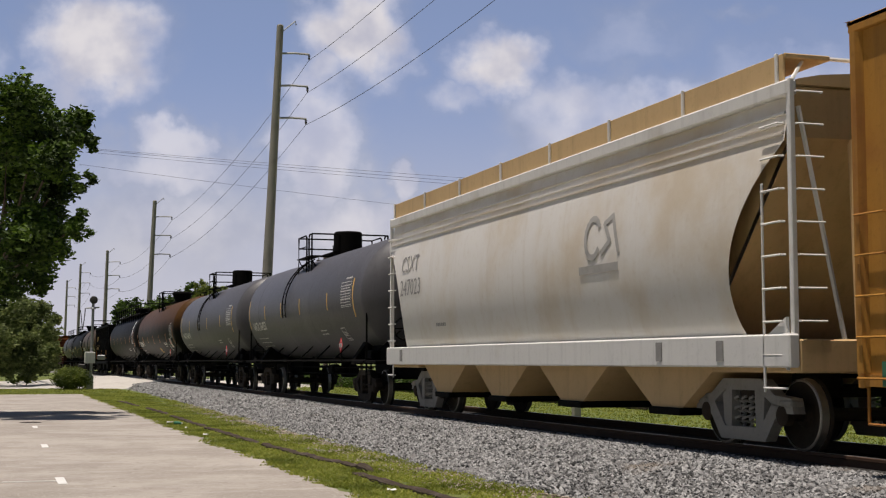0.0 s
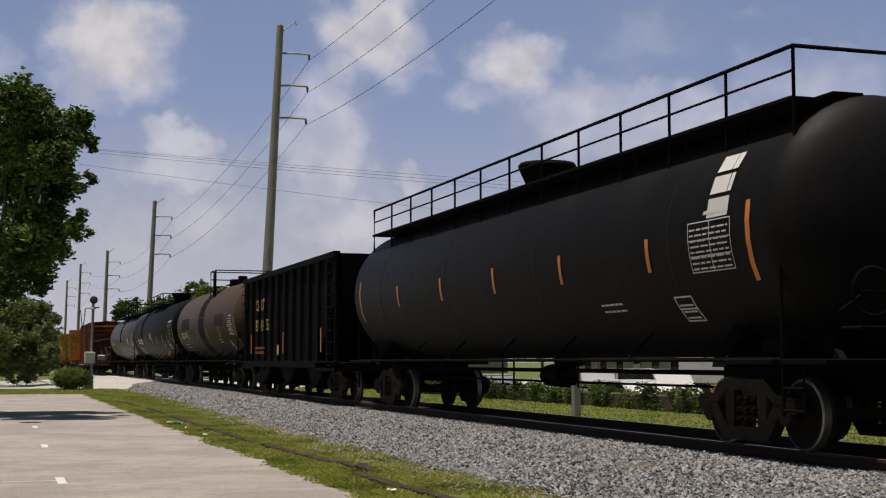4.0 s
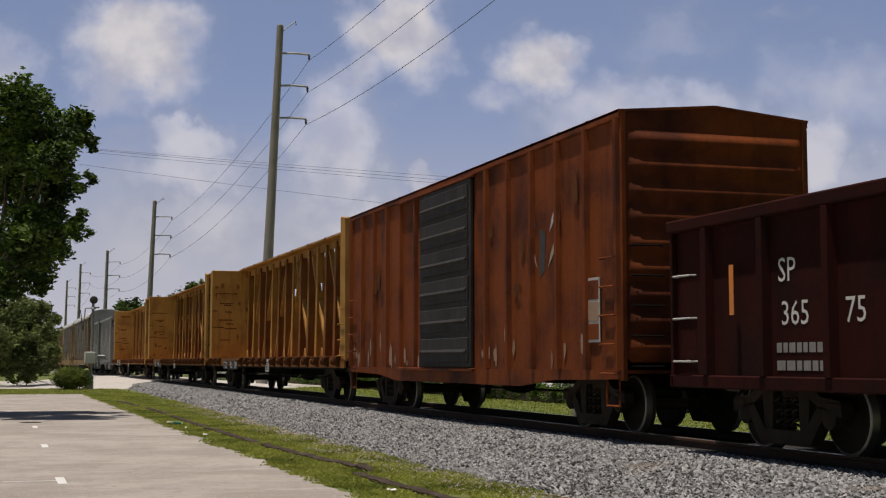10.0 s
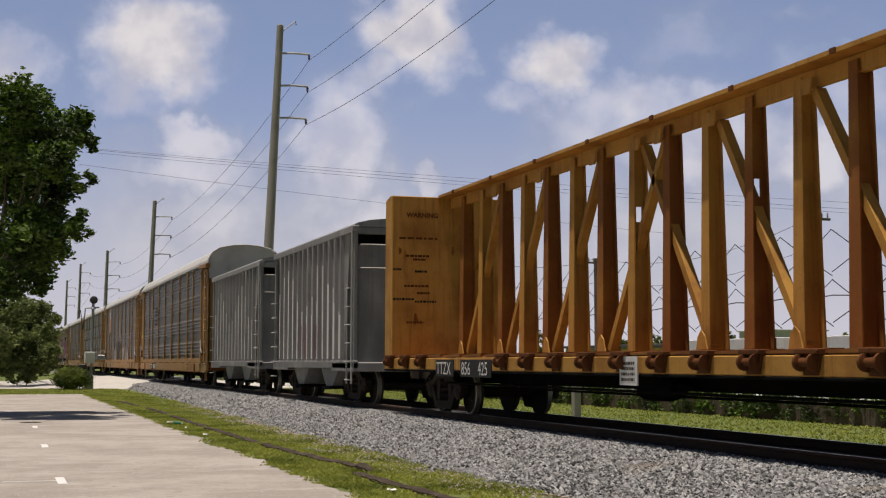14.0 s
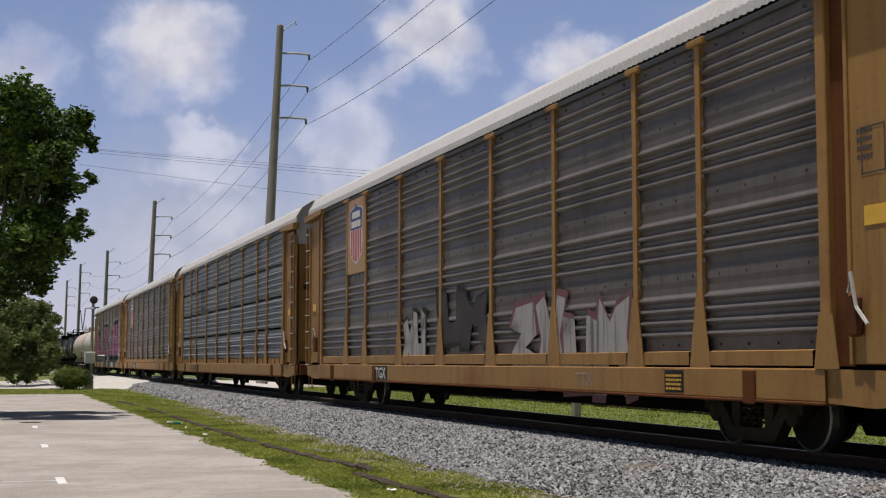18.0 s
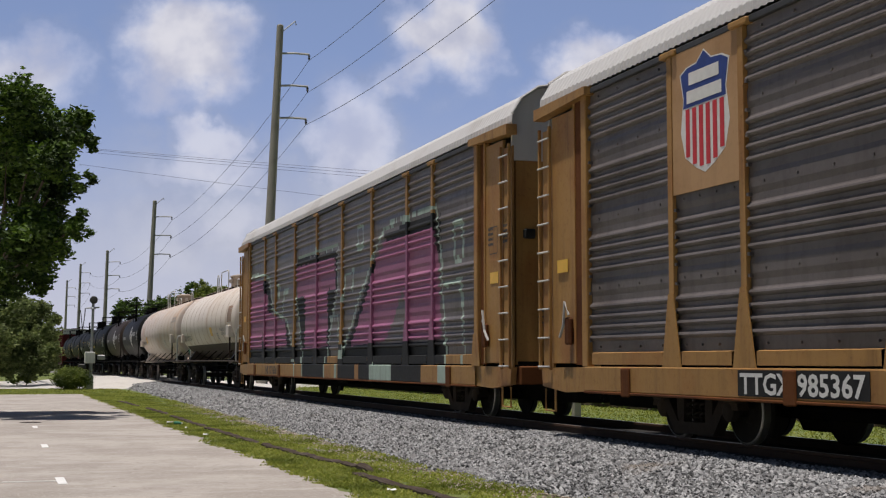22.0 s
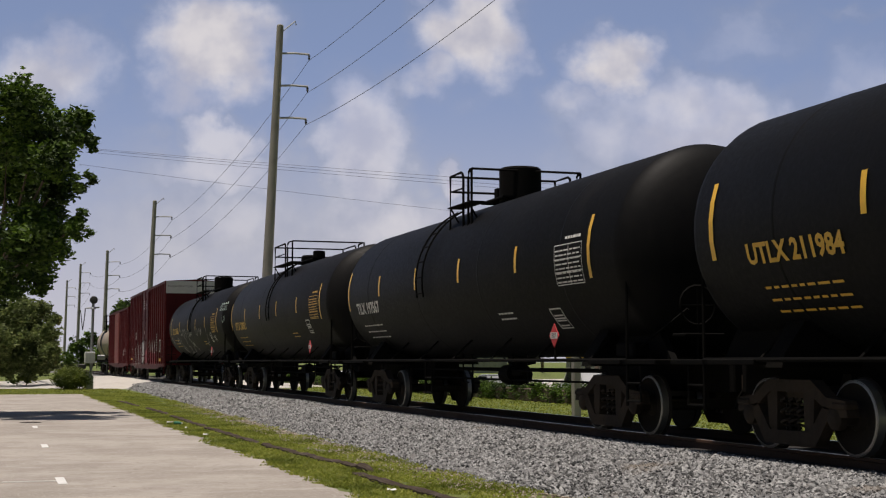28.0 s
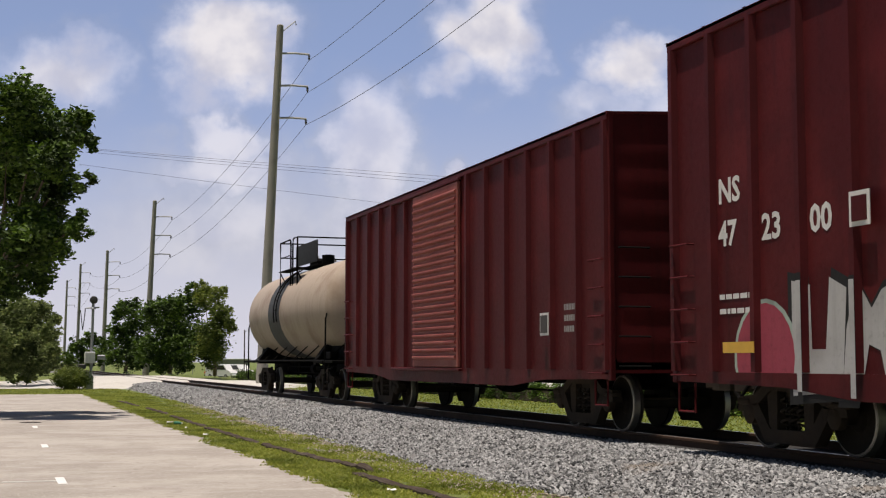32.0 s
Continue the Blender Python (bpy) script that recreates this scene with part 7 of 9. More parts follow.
# ---------------------------------------------------------------- car carriers
AR_Z0, AR_Z1, AR_W = 1.17, 5.03, 1.52
RACK_POSTS = (-11.7, -9.0, -7.2, -4.32, -1.44, 1.44, 4.32, 7.2, 9.0, 11.7)
RACK_HALF = 13.5


def panel_rows(slotted):
    """The upright section of a pressed side panel: (height, how far it stands out)."""
    rows = [(AR_Z0, 0.0)]
    if slotted:
        gaps = (2.09, 3.07, 4.06)
        z = AR_Z0 + 0.04
        while z < AR_Z1 - 0.10:
            near = [g for g in gaps if abs(z + 0.045 - g) < 0.10]
            if near:
                g = near[0]
                rows += [(g - 0.05, 0.0), (g - 0.045, -0.5), (g + 0.025, -0.5), (g + 0.03, 0.0)]
                z = g + 0.07
            else:
                k = 0.042 if round((z - AR_Z0) / 0.09) % 2 else 0.020
                rows += [(z, 0.0), (z + 0.022, k), (z + 0.05, k * 0.9), (z + 0.075, 0.0)]
                z += 0.092
    else:
        for z0 in (1.40, 2.40, 3.42, 4.38):
            for i in range(4):
                z = z0 + 0.153 * i
                rows += [(z - 0.052, 0.0), (z - 0.034, 0.028), (z - 0.008, 0.045), (z + 0.014, 0.036), (z + 0.045, 0.006), (z + 0.06, 0.0)]
            if z0 < 4:
                rows += [(z0 + 0.60, 0.0), (z0 + 0.68, 0.012), (z0 + 0.80, 0.012), (z0 + 0.86, 0.0)]
    return rows + [(AR_Z1, 0.0)]


def panel_shape(x0, x1, mat_at=None, slotted=False):
    """A sheet-steel panel with ridges that run along the car, and rivet heads on its flats."""
    s = Shape()
    nx = 1 if mat_at is None else max(1, int((x1 - x0) / 0.055))
    s.cells([[(x0 + (x1 - x0) * j / nx, -AR_W + 0.03 - d, z) for j in range(nx + 1)] for z, d in panel_rows(slotted)], mat_at)
    if mat_at is None:
        for z in ((2.17, 3.15, 4.14) if slotted else (1.26, 2.12, 3.13, 4.14, 4.95)):
            for j in range(4):
                x = x0 + (x1 - x0) * (j + 0.5) / 4
                s.box(x - 0.014, x + 0.014, -AR_W + 0.002, -AR_W + 0.03, z - 0.014, z + 0.014)
        for z in (1.35, 1.7, 2.05, 2.3, 2.65, 3.0, 3.35, 3.7, 4.0, 4.35, 4.7):
            for x in (x0 + 0.03, x1 - 0.03):
                s.box(x - 0.025, x + 0.025, -AR_W - 0.02, -AR_W + 0.03, z - 0.02, z + 0.02)
    return s


def painted_column(s, x0, x1, y0, y1, z0, z1, flare, mat_at):
    """A post or gusset in short lengths, so that sprayed colour can cross it; flare widens its foot."""
    n = max(1, int((z1 - z0) / 0.07)) if mat_at else 1
    c = (x0 + x1) / 2
    rows = []
    for i in range(n + 1):
        w, z = (x1 - x0) / 2 + flare * (1 - i / n), z0 + (z1 - z0) * i / n
        rows.append([(c - w, y1, z), (c - w, y0, z), (c + w, y0, z), (c + w, y1, z)])
    s.cells(rows, mat_at)
    return s.add(rows[-1], [(0, 1, 2, 3)])


def inside(poly, x, z):
    hit = False
    for (a, b), (c, d) in zip(poly, poly[1:] + poly[:1]):
        if (b > z) != (d > z) and x < (c - a) * (z - b) / (d - b) + a:
            hit = not hit
    return hit


def near_line(line, x, z, w):
    for (a, b), (c, d) in zip(line, line[1:]):
        l2 = (c - a) ** 2 + (d - b) ** 2
        t = max(0, min(1, ((x - a) * (c - a) + (z - b) * (d - b)) / l2))
        if (x - a - t * (c - a)) ** 2 + (z - b - t * (d - b)) ** 2 < w * w:
            return True
    return False


PANEL_CACHE = {}


def rack_shared(slotted):
    """Meshes that all carriers of one build share."""
    if ("parts", slotted) not in PANEL_CACHE:
        y = -AR_W
        post = painted_column(Shape(), -0.062, 0.062, y - 0.035, y + 0.06, 0.98, AR_Z1, 0.0, None)
        painted_column(post, -0.062, 0.062, y - 0.055, y - 0.036, 0.97, 1.92, 0.19 if not slotted else 0.15, None)
        post.box(-0.21, 0.21, y - 0.075, y + 0.05, AR_Z1 - 0.01, AR_Z1 + 0.07, 0.015)
        PANEL_CACHE["parts", slotted] = post.mesh("side_post", YELLOW_AR)
    return PANEL_CACHE["parts", slotted]


def rack_end(th, m, near_front):
    """One end of a carrier: corner posts, end plates, ladders on their backing, doors and roof hood."""
    h, y = RACK_HALF, -AR_W
    for k in (-1, 1):
        a, b = (y - 0.03, y + 0.07) if k < 0 else (-y - 0.07, -y + 0.03)
        part("corner_post", Shape().box(11.62, 11.80, a - (0.03 if k < 0 else 0), b + (0.03 if k > 0 else 0), 0.97, AR_Z1 + 0.02, 0.015), YELLOW_AR, th, m=m)
        part("post_foot", painted_column(Shape(), 11.62, 11.86, a - 0.045, a - 0.032, 0.97, 1.55, 0.10, None), YELLOW_AR, th, m=m)
        part("door_channel", Shape().box(11.80, 12.12, (a + b) / 2, (a + b) / 2 + 0.03, 1.0, AR_Z1), RUST_SILL, th, m=m)
        plate = Shape().box(12.10, 13.02, a + 0.02, b - 0.02, 1.02, AR_Z1 - 0.12, 0.012)
        plate.box(12.10, 12.16, a - 0.01, b, 1.02, AR_Z1 - 0.05, 0.008)
        pl = part("end_plate", plate, YELLOW_AR, th, m=m)
        f = a if k < 0 else b
        part("caution_label", Shape().box(12.38, 12.78, f - 0.002 if k > 0 else f + 0.012, f + 0.002 if k > 0 else f + 0.016, 2.42, 2.62), YEL_S, pl, "yellow caution label")
        part("ladder_backing", Shape().box(13.02, 13.44, a + 0.03, b - 0.03, 0.95, 4.75, 0.008), YELLOW_AR, pl)
        for x in (13.0, 13.41):
            part("ladder_stile", Shape().box(x, x + 0.045, a - 0.05 if k < 0 else b, a if k < 0 else b + 0.05, 0.92, 4.78, 0.006), YELLOW_AR, pl)
        rung = Shape().tube([(13.0, f - 0.055 * -k, 0), (13.45, f - 0.055 * -k, 0)], 0.016, 6).mesh("rung", CHROME)
        for i in range(9):
            part("rung", rung, None, pl, m=pose(0, 0, 0.97 + 0.452 * i))
        part("grab_handle", Shape().tube([(12.2, f + 0.07 * k, 1.75), (12.28, f + 0.10 * k, 1.95), (12.35, f + 0.09 * k, 1.6), (12.52, f + 0.08 * k, 1.42)], 0.022, 5), CHROME, pl)
        part("latch_box", Shape().box(12.16, 12.36, min(f, f + 0.08 * k), max(f, f + 0.08 * k), 1.30, 1.72, 0.03), RUST_SILL, pl)
        part("top_beam", Shape().prism([(11.5, AR_Z1 - 0.02), (13.5, AR_Z1 - 0.10), (13.5, AR_Z1 + 0.08), (11.5, AR_Z1 + 0.10)], min(f - 0.10, f + 0.10), max(f - 0.10, f + 0.10)), YELLOW_AR, th, m=m)
        part("end_bolster", Shape().prism([(11.4, 0.62), (12.5, 0.58), (13.4, 0.66), (13.46, 0.95), (11.4, 0.97)], min(f, f - 0.10 * k), max(f, f - 0.10 * k)), YELLOW_AR, th, m=m)
        part("end_step", Shape().tube([(12.95, f - 0.03 * k, 0.62), (12.95, f - 0.03 * k, 0.28), (13.35, f - 0.03 * k, 0.28), (13.35, f - 0.03 * k, 0.62)], 0.02, 5), YELLOW_AR, th, m=m)
    part("end_sill", Shape().box(h - 0.35, h, y + 0.12, -y - 0.12, 0.66, 0.97, 0.02), RUST_SILL, th, m=m)
    for a, b in ((y + 0.07, -0.02), (0.02, -y - 0.07)):
        dr = part("end_door", rounded(Shape().prism([(h - 0.30, a), (h - 0.12, a + 0.02 if a < -0.5 else a), (h - 0.10, (a + b) / 2), (h - 0.12, b), (h - 0.30, b)], 0.99, 4.52, "z"), 60), YELLOW_AR, th, m=m)
        part("door_hinge", Shape().box(h - 0.13, h - 0.03, a + 0.15 if a < -0.5 else b - 0.35, a + 0.35 if a < -0.5 else b - 0.15, 3.15, 3.32, 0.02), BLACK_L, dr)
        s = bars_shape(0.6, 0.3, 3, 5, 0.3, 3)
        s.v = [(h - 0.105, (a + b) / 2 - 0.3 + p[0], p[2] + 1.7) for p in s.v]
        part("small_print", s, DARK_L, dr)
    part("door_pull", Shape().tube([(h - 0.08, -0.02, 1.2), (h - 0.08, -0.02, 4.3)], 0.02, 5), BAND_DARK, th, m=m)
    hood = [(y + 0.03, 4.5)] + [(p[0] * 0.985, p[1]) for p in RACK_ROOF[1:-1]] + [(-y - 0.03, 4.5)]
    part("end_hood", rounded(Shape().prism(hood, h - 0.16, h - 0.09, "x")), ROOF_W, th, "pale grey hood over the end doors", m=m)
    rim = [(p[0] * 1.01, p[1] + 0.02) for p in RACK_ROOF[1:-1]]
    part("hood_rim", Shape().tube([(h + 0.02, a, b) for a, b in rim], 0.025, 6), ROOF_W, th, m=m)
    for x in (12.0, 12.75):
        part("small_print", on_side(shifted(bars_shape(0.26, 0.36, 4, 6), x + 0.28, 3.1), y - 0.014), DARK_L, th, m=m)
    part("stencil_plate", on_side(polyline(Shape(), [(12.36, 2.95), (12.36, 3.42), (12.74, 3.42), (12.74, 2.95), (12.36, 2.95)], 0.018), y - 0.015), DARK_L, th, m=m)


RACK_ROOF = [(-AR_W - 0.02, AR_Z1 + 0.11), (-AR_W - 0.01, AR_Z1 + 0.24), (-1.36, AR_Z1 + 0.52), (-1.05, AR_Z1 + 0.73), (-0.5, AR_Z1 + 0.84), (0, AR_Z1 + 0.87), (0.5, AR_Z1 + 0.84), (1.05, AR_Z1 + 0.73), (1.36, AR_Z1 + 0.52), (AR_W + 0.02, AR_Z1 + 0.07)]


def rack_roof():
    if "roof" not in PANEL_CACHE:
        rows, n = [], int(2 * RACK_HALF / 0.04)
        for j in range(n + 1):
            x = -RACK_HALF + 2 * RACK_HALF * j / n
            d = (0.0, 0.011, 0.011, 0.0)[j % 4]
            rows.append([(x, y * (1 + d * 0.55), z + d) for y, z in RACK_ROOF])
        PANEL_CACHE["roof"] = Shape().sheet(rows).mesh("roof", ROOF_W)
    return PANEL_CACHE["roof"]


def rack_car(mid, label, panel, mark, emblem=None, slotted=False, tag=None, pieces=None, plate=None):
    th, L = rail_car("car_carrier", label, "autorack", mid - RACK_HALF, mid + RACK_HALF)
    half, P, y = RACK_HALF, RACK_POSTS, -AR_W
    mats = [panel, PINK_L, BLACK_L, MINT_L]
    wood = [YELLOW_AR, PINK_L, BLACK_L, MINT_L]
    post_me = rack_shared(slotted)
    for i in range(9):
        x0, wd = P[i], P[i + 1] - P[i]
        if pieces:
            part("side_panel", panel_shape(x0 + 0.06, x0 + wd - 0.06, pieces), mats, th)
        else:
            key = (panel.name, round(wd, 2), slotted)
            if key not in PANEL_CACHE:
                PANEL_CACHE[key] = panel_shape(0.06, wd - 0.06, None, slotted).mesh("side_panel", panel)
            part("side_panel", PANEL_CACHE[key], None, th, m=pose(x0, 0, 0))
        g = 0.28 if 0 < i < 8 else 0.24
        if slotted:
            part("kick_board", Shape().box(x0 + g, x0 + wd - g, y + 0.0, y + 0.03, 0.98, 1.14), YELLOW_AR, th)
            n = max(2, int(wd / 0.7))
            for k in range(n):
                a = x0 + g + (wd - 2 * g) * (k + 0.5) / n
                part("board_bracket", Shape().box(a - 0.03, a + 0.03, y - 0.03, y + 0.0, 0.98, 1.15, 0.008), YELLOW_AR, th)
        else:
            n = int((wd - 2 * g) / 0.12) if pieces else 1
            xs_ = [x0 + g + (wd - 2 * g) * k / n for k in range(n + 1)]
            part("kick_board", Shape().cells([[(x, yy, zz) for x in xs_] for yy, zz in ((y, 1.0), (y - 0.05, 1.005), (y - 0.05, 1.17), (y, 1.18))], pieces), wood, th)
    for i, x in enumerate(P):
        if i in (0, 9):
            continue
        if pieces:
            s = painted_column(Shape(), x - 0.062, x + 0.062, y - 0.035, y + 0.06, 0.98, AR_Z1, 0.0, pieces)
            painted_column(s, x - 0.062, x + 0.062, y - 0.055, y - 0.036, 0.97, 1.92, 0.19, pieces)
            s.box(x - 0.21, x + 0.21, y - 0.075, y + 0.05, AR_Z1 - 0.01, AR_Z1 + 0.07, 0.015)
            part("side_post", s, wood, th)
        else:
            part("side_post", post_me, None, th, m=pose(x, 0, 0))
    part("far_side", Shape().box(-11.7, 11.7, AR_W - 0.08, AR_W - 0.02, AR_Z0, AR_Z1), panel, th)
    n = 190 if pieces else 1
    xs_ = [-11.7 + 23.4 * k / n for k in range(n + 1)]
    part("side_sill", Shape().cells([[(x, yy, zz) for x in xs_] for yy, zz in ((y + 0.12, 0.62), (y - 0.055, 0.62), (y - 0.065, 0.635), (y - 0.065, 0.96), (y - 0.055, 0.975), (y + 0.12, 0.975))], (lambda x, z: pieces(x, 0.8)) if pieces else None), wood, th)
    part("side_sill", Shape().box(-11.7, 11.7, AR_W - 0.12, AR_W + 0.02, 0.62, 1.17, 0.02), YELLOW_AR, th)
    part("sill_flange", Shape().box(-11.7, 11.7, y - 0.085, y + 0.05, 0.585, 0.62, 0.01), RUST_SILL, th)
    for x in (-10.3, -6.2, 10.2):
        part("jack_pad", Shape().box(x - 0.13, x + 0.13, y - 0.10, y - 0.06, 0.56, 0.96, 0.02), RUST_SILL, th)
    part("deck", Shape().box(-half + 0.1, half - 0.1, -AR_W + 0.12, AR_W - 0.12, 0.95, 1.05), UNDER, th)
    part("center_sill", Shape().box(-half, half, -0.35, 0.35, 0.34, 0.95, 0.02), UNDER, th)
    part("roof", rack_roof(), None, th, "white ridged steel roof")
    part("roof_rail", Shape().box(-11.8, 11.8, y - 0.03, y + 0.04, AR_Z1 + 0.0, AR_Z1 + 0.08, 0.01), BAND_DARK, th)
    for m in (pose(0, 0, 0), TURN):
        rack_end(th, m, m is not TURN)
    if mark:
        t = text_shape(mark[0], 0.24, 1.22, 0.008)
        w = max(p[0] for p in t.v)
        x0 = P[2] - 0.05 if len(mark[0]) > 4 else P[2] + 0.9
        if mark[1]:
            pl = part("number_panel", Shape().box(x0 - 0.06, x0 + w + 0.06, y - 0.075, y - 0.067, 0.65, 0.95), BLACK_L, th)
            words(pl, "lettering", on_side(shifted(t, x0, 0.68), y - 0.081), WHITE_P)
        else:
            words(th, "lettering", on_side(shifted(t, x0 - 1.2, 0.67), y - 0.072), DARK_L)
    if plate is not None:
        pl = part("notice_plate", Shape().box(plate, plate + 0.5, y - 0.075, y - 0.067, 0.66, 0.94), BLACK_L, th)
        words(pl, "small_print", on_side(shifted(bars_shape(0.42, 0.22, 4, 3), plate + 0.04, 0.69), y - 0.079), YEL_L)
        words(th, "lettering", on_side(shifted(text_shape("TTX", 0.2, 1.2), plate - 2.9, 0.7), y - 0.070), SHIELD_W)
    if emblem in ("shield", "faded_shield"):
        sw, sb_, sr = (WHITE_P, BLUE_L, RED_L) if emblem == "shield" else (SHIELD_W, SHIELD_B, SHIELD_R)
        x0, x1 = P[1] + 0.07, P[2] - 0.07
        bd = part("emblem_board", Shape().box(x0, x1, y - 0.026, y - 0.016, 3.19, AR_Z1, 0.003), BOARD_T, th, "tan board with a shield emblem")
        cx, w, zt, zb = (x0 + x1) / 2 + 0.02, 0.60, 4.93, 3.42
        out = [(-w, zt - 0.22), (-w * 0.72, zt - 0.15), (-w * 0.3, zt - 0.13), (0, zt), (w * 0.3, zt - 0.13), (w * 0.72, zt - 0.15), (w, zt - 0.22), (w * 0.86, zt - 0.55), (w * 0.98, zt - 0.95), (w * 0.8, zt - 1.28), (w * 0.35, zb + 0.08), (0, zb), (-w * 0.35, zb + 0.08), (-w * 0.8, zt - 1.28), (-w * 0.98, zt - 0.95), (-w * 0.86, zt - 0.55)]

        def flat(poly, yy, mat, nm):
            s = Shape().add([(cx + a, yy, b) for a, b in poly], [tuple(range(len(poly)))])
            return part(nm, s, mat, bd)
        flat([(a * 1.05, zt - 0.7 + (b - zt + 0.7) * 1.03) for a, b in out], y - 0.028, sw, "shield")
        flat(out[:7] + [(w * 0.87, zt - 0.52), (w * 0.9, zt - 0.66), (-w * 0.9, zt - 0.66), (-w * 0.87, zt - 0.52)], y - 0.032, sb_, "shield_top")
        for k in range(6):
            a = -w * 0.86 + w * 1.72 * (k + 0.22) / 6
            c = a + 0.055
            d = zb + 0.06 + 0.34 * (abs(c) / w) ** 2.2
            flat([(a, zt - 0.68), (a + 0.105, zt - 0.68), (a + 0.105, d), (a, d)], y - 0.032, sr, "shield_stripe")
        for z, wd in ((zt - 0.38, 0.38), (zt - 0.61, 0.44)):
            flat([(-wd, z), (wd, z), (wd, z + 0.16), (-wd, z + 0.16)], y - 0.036, sw, "white_bar")
    elif emblem == "bars":
        x0 = P[2] + 1.3
        words(th, "emblem", on_side(shifted(bars_shape(1.2, 0.55, 3, 2, 0.55, 2), x0, 3.5), y - 0.022), PANEL_MARK, "faded dark emblem")
        words(th, "emblem", on_side(shifted(bars_shape(1.1, 0.4, 2, 4, 0.6, 1), x0, 3.0), y - 0.022), PANEL_MARK, "faded dark emblem")
    if tag:
        for (x, z, w, h, mat, seed) in tag:
            tag_letters(th, x, z, w, h, max(2, int(w / 1.05)), mat[0], mat[1], seed, y - 0.012, [], 0.0)
    trucks(th, (-9.35, 9.35))
    part("brake_box", Shape().box(-2.0, -0.8, -0.8, 0.8, 0.45, 0.85, 0.03), UNDER, th)
    under_gear(th, half, 0.55)
    couplers(th, half, 0.2)
    return th


LETTERS = ([(0, 0), (0.3, 0), (0.42, 0.45), (0.6, 0.4), (0.75, 0), (1, 0.05), (0.85, 0.6), (0.95, 1), (0.6, 0.9), (0.45, 0.75), (0.2, 1), (0.05, 0.6)],
           [(0.1, 0), (0.9, 0), (1, 0.35), (0.55, 0.45), (0.95, 0.6), (0.85, 1), (0.2, 0.95), (0, 0.7), (0.4, 0.62), (0.05, 0.4)],
           [(0, 0.1), (0.35, 0), (0.5, 0.3), (0.65, 0), (1, 0.1), (0.8, 0.55), (1, 0.95), (0.7, 1), (0.5, 0.7), (0.3, 1), (0, 0.9), (0.2, 0.5)],
           [(0.05, 0), (0.95, 0.05), (1, 0.9), (0.7, 1), (0.65, 0.4), (0.4, 0.4), (0.35, 0.95), (0, 1)])


def tag_letters(th, x, z, w, h, count, fill, edge, seed, y, ribs, face, rib_half=0.045, base=None):
    """Large angular sprayed shapes with dark edges, painted over the wall and over its ribs; base is a second colour low down."""
    rng = random.Random(seed)
    for i in range(count):
        t = LETTERS[(i + seed) % 4]
        x0, ww = x + w * i / count, w / count * rng.uniform(1.05, 1.25)
        z0, hh, k = z + rng.uniform(-0.05, 0.08) * h, h * rng.uniform(0.85, 1.08), rng.uniform(-0.15, 0.15)

        def put_letter(grow, yy, mat, name, parent, cut=9.0, low=-9.0):
            pts = []
            for a, b in t:
                px, pz = x0 + ww * (0.5 + (a - 0.5) * (1 + grow)) + k * (b - 0.5), z0 + hh * (0.5 + (b - 0.5) * (1 + grow))
                pts.append((px, max(low, min(cut, pz))))
            s = Shape().add([(a, yy, b) for a, b in pts], [tuple(range(len(pts)))])
            for r in ribs:
                run = None
                for j in range(41):
                    zz = z0 - 0.2 + (hh + 0.4) * j / 40
                    hit = inside(pts, r, zz) and j < 40
                    if hit and run is None:
                        run = zz
                    if not hit and run is not None:
                        s.add([(r - rib_half, yy + face, run), (r + rib_half, yy + face, run), (r + rib_half, yy + face, zz), (r - rib_half, yy + face, zz)], [(0, 1, 2, 3)])
                        run = None
            return part(name, s, mat, parent, "" if parent is not th else "sprayed graffiti letter")
        g = put_letter(0.16, y - 0.003 - 0.0004 * i, edge, "graffiti", th)
        put_letter(0.0, y - 0.007 - 0.0004 * i, fill, "graffiti_fill", g)
        if base:
            put_letter(0.0, y - 0.011 - 0.0004 * i, base, "graffiti_base", g, z0 + hh * 0.48)


def polyline_at(s, pts, w, y):
    q = on_side(polyline(Shape(), pts, w), y)
    return s.add(q.v, q.f)


# ---------------------------------------------------------------- the consist, from the front
SHIELD_G = plain("dull_white_band", (0.50, 0.49, 0.47), vary=0.15)
SIL = (SILVER_L, BLACK_L)

th, half, eave, w = box_car(-4.2, 11.9, 4.75, YELLOW_BOX, YELLOW_BOX, "yellow-orange boxcar with black lettering and green sill", ribs=14)
words(th, "lettering", on_side(shifted(bars_shape(1.6, 1.6, 2, 3, 0.7, 3), -half + 1.2, 2.6), -w - 0.09), BLACK_L)
words(th, "green_band", Shape().box(-half + 0.4, half, -w - 0.03, -w - 0.014, 0.8, 1.05), GREEN_P)

round_hopper(13.2, 29.6)

for a, b, mk in ((30.1, 47.4, "NATX 364253"), (48.1, 65.7, "NATX 364274")):
    th, tk, bh = tank_car(a, b, GREY_TANK_L, "grey tank car with a railed top platform", strips=YEL_S, dome_x=0.32, shift=0.7, rail_x=(-1.2, 0.6), ladder_x=-1.35, strip_x=(-7.4, -4.6, -2.0, 0.7, 4.15, 6.9), dz=-0.06)
    tank_marks(th, tk, bh, 1.53, 2.68, mk, WHITE_P, placard="1987", table=(5.7, -0.26), num=(-6.95, -0.60))

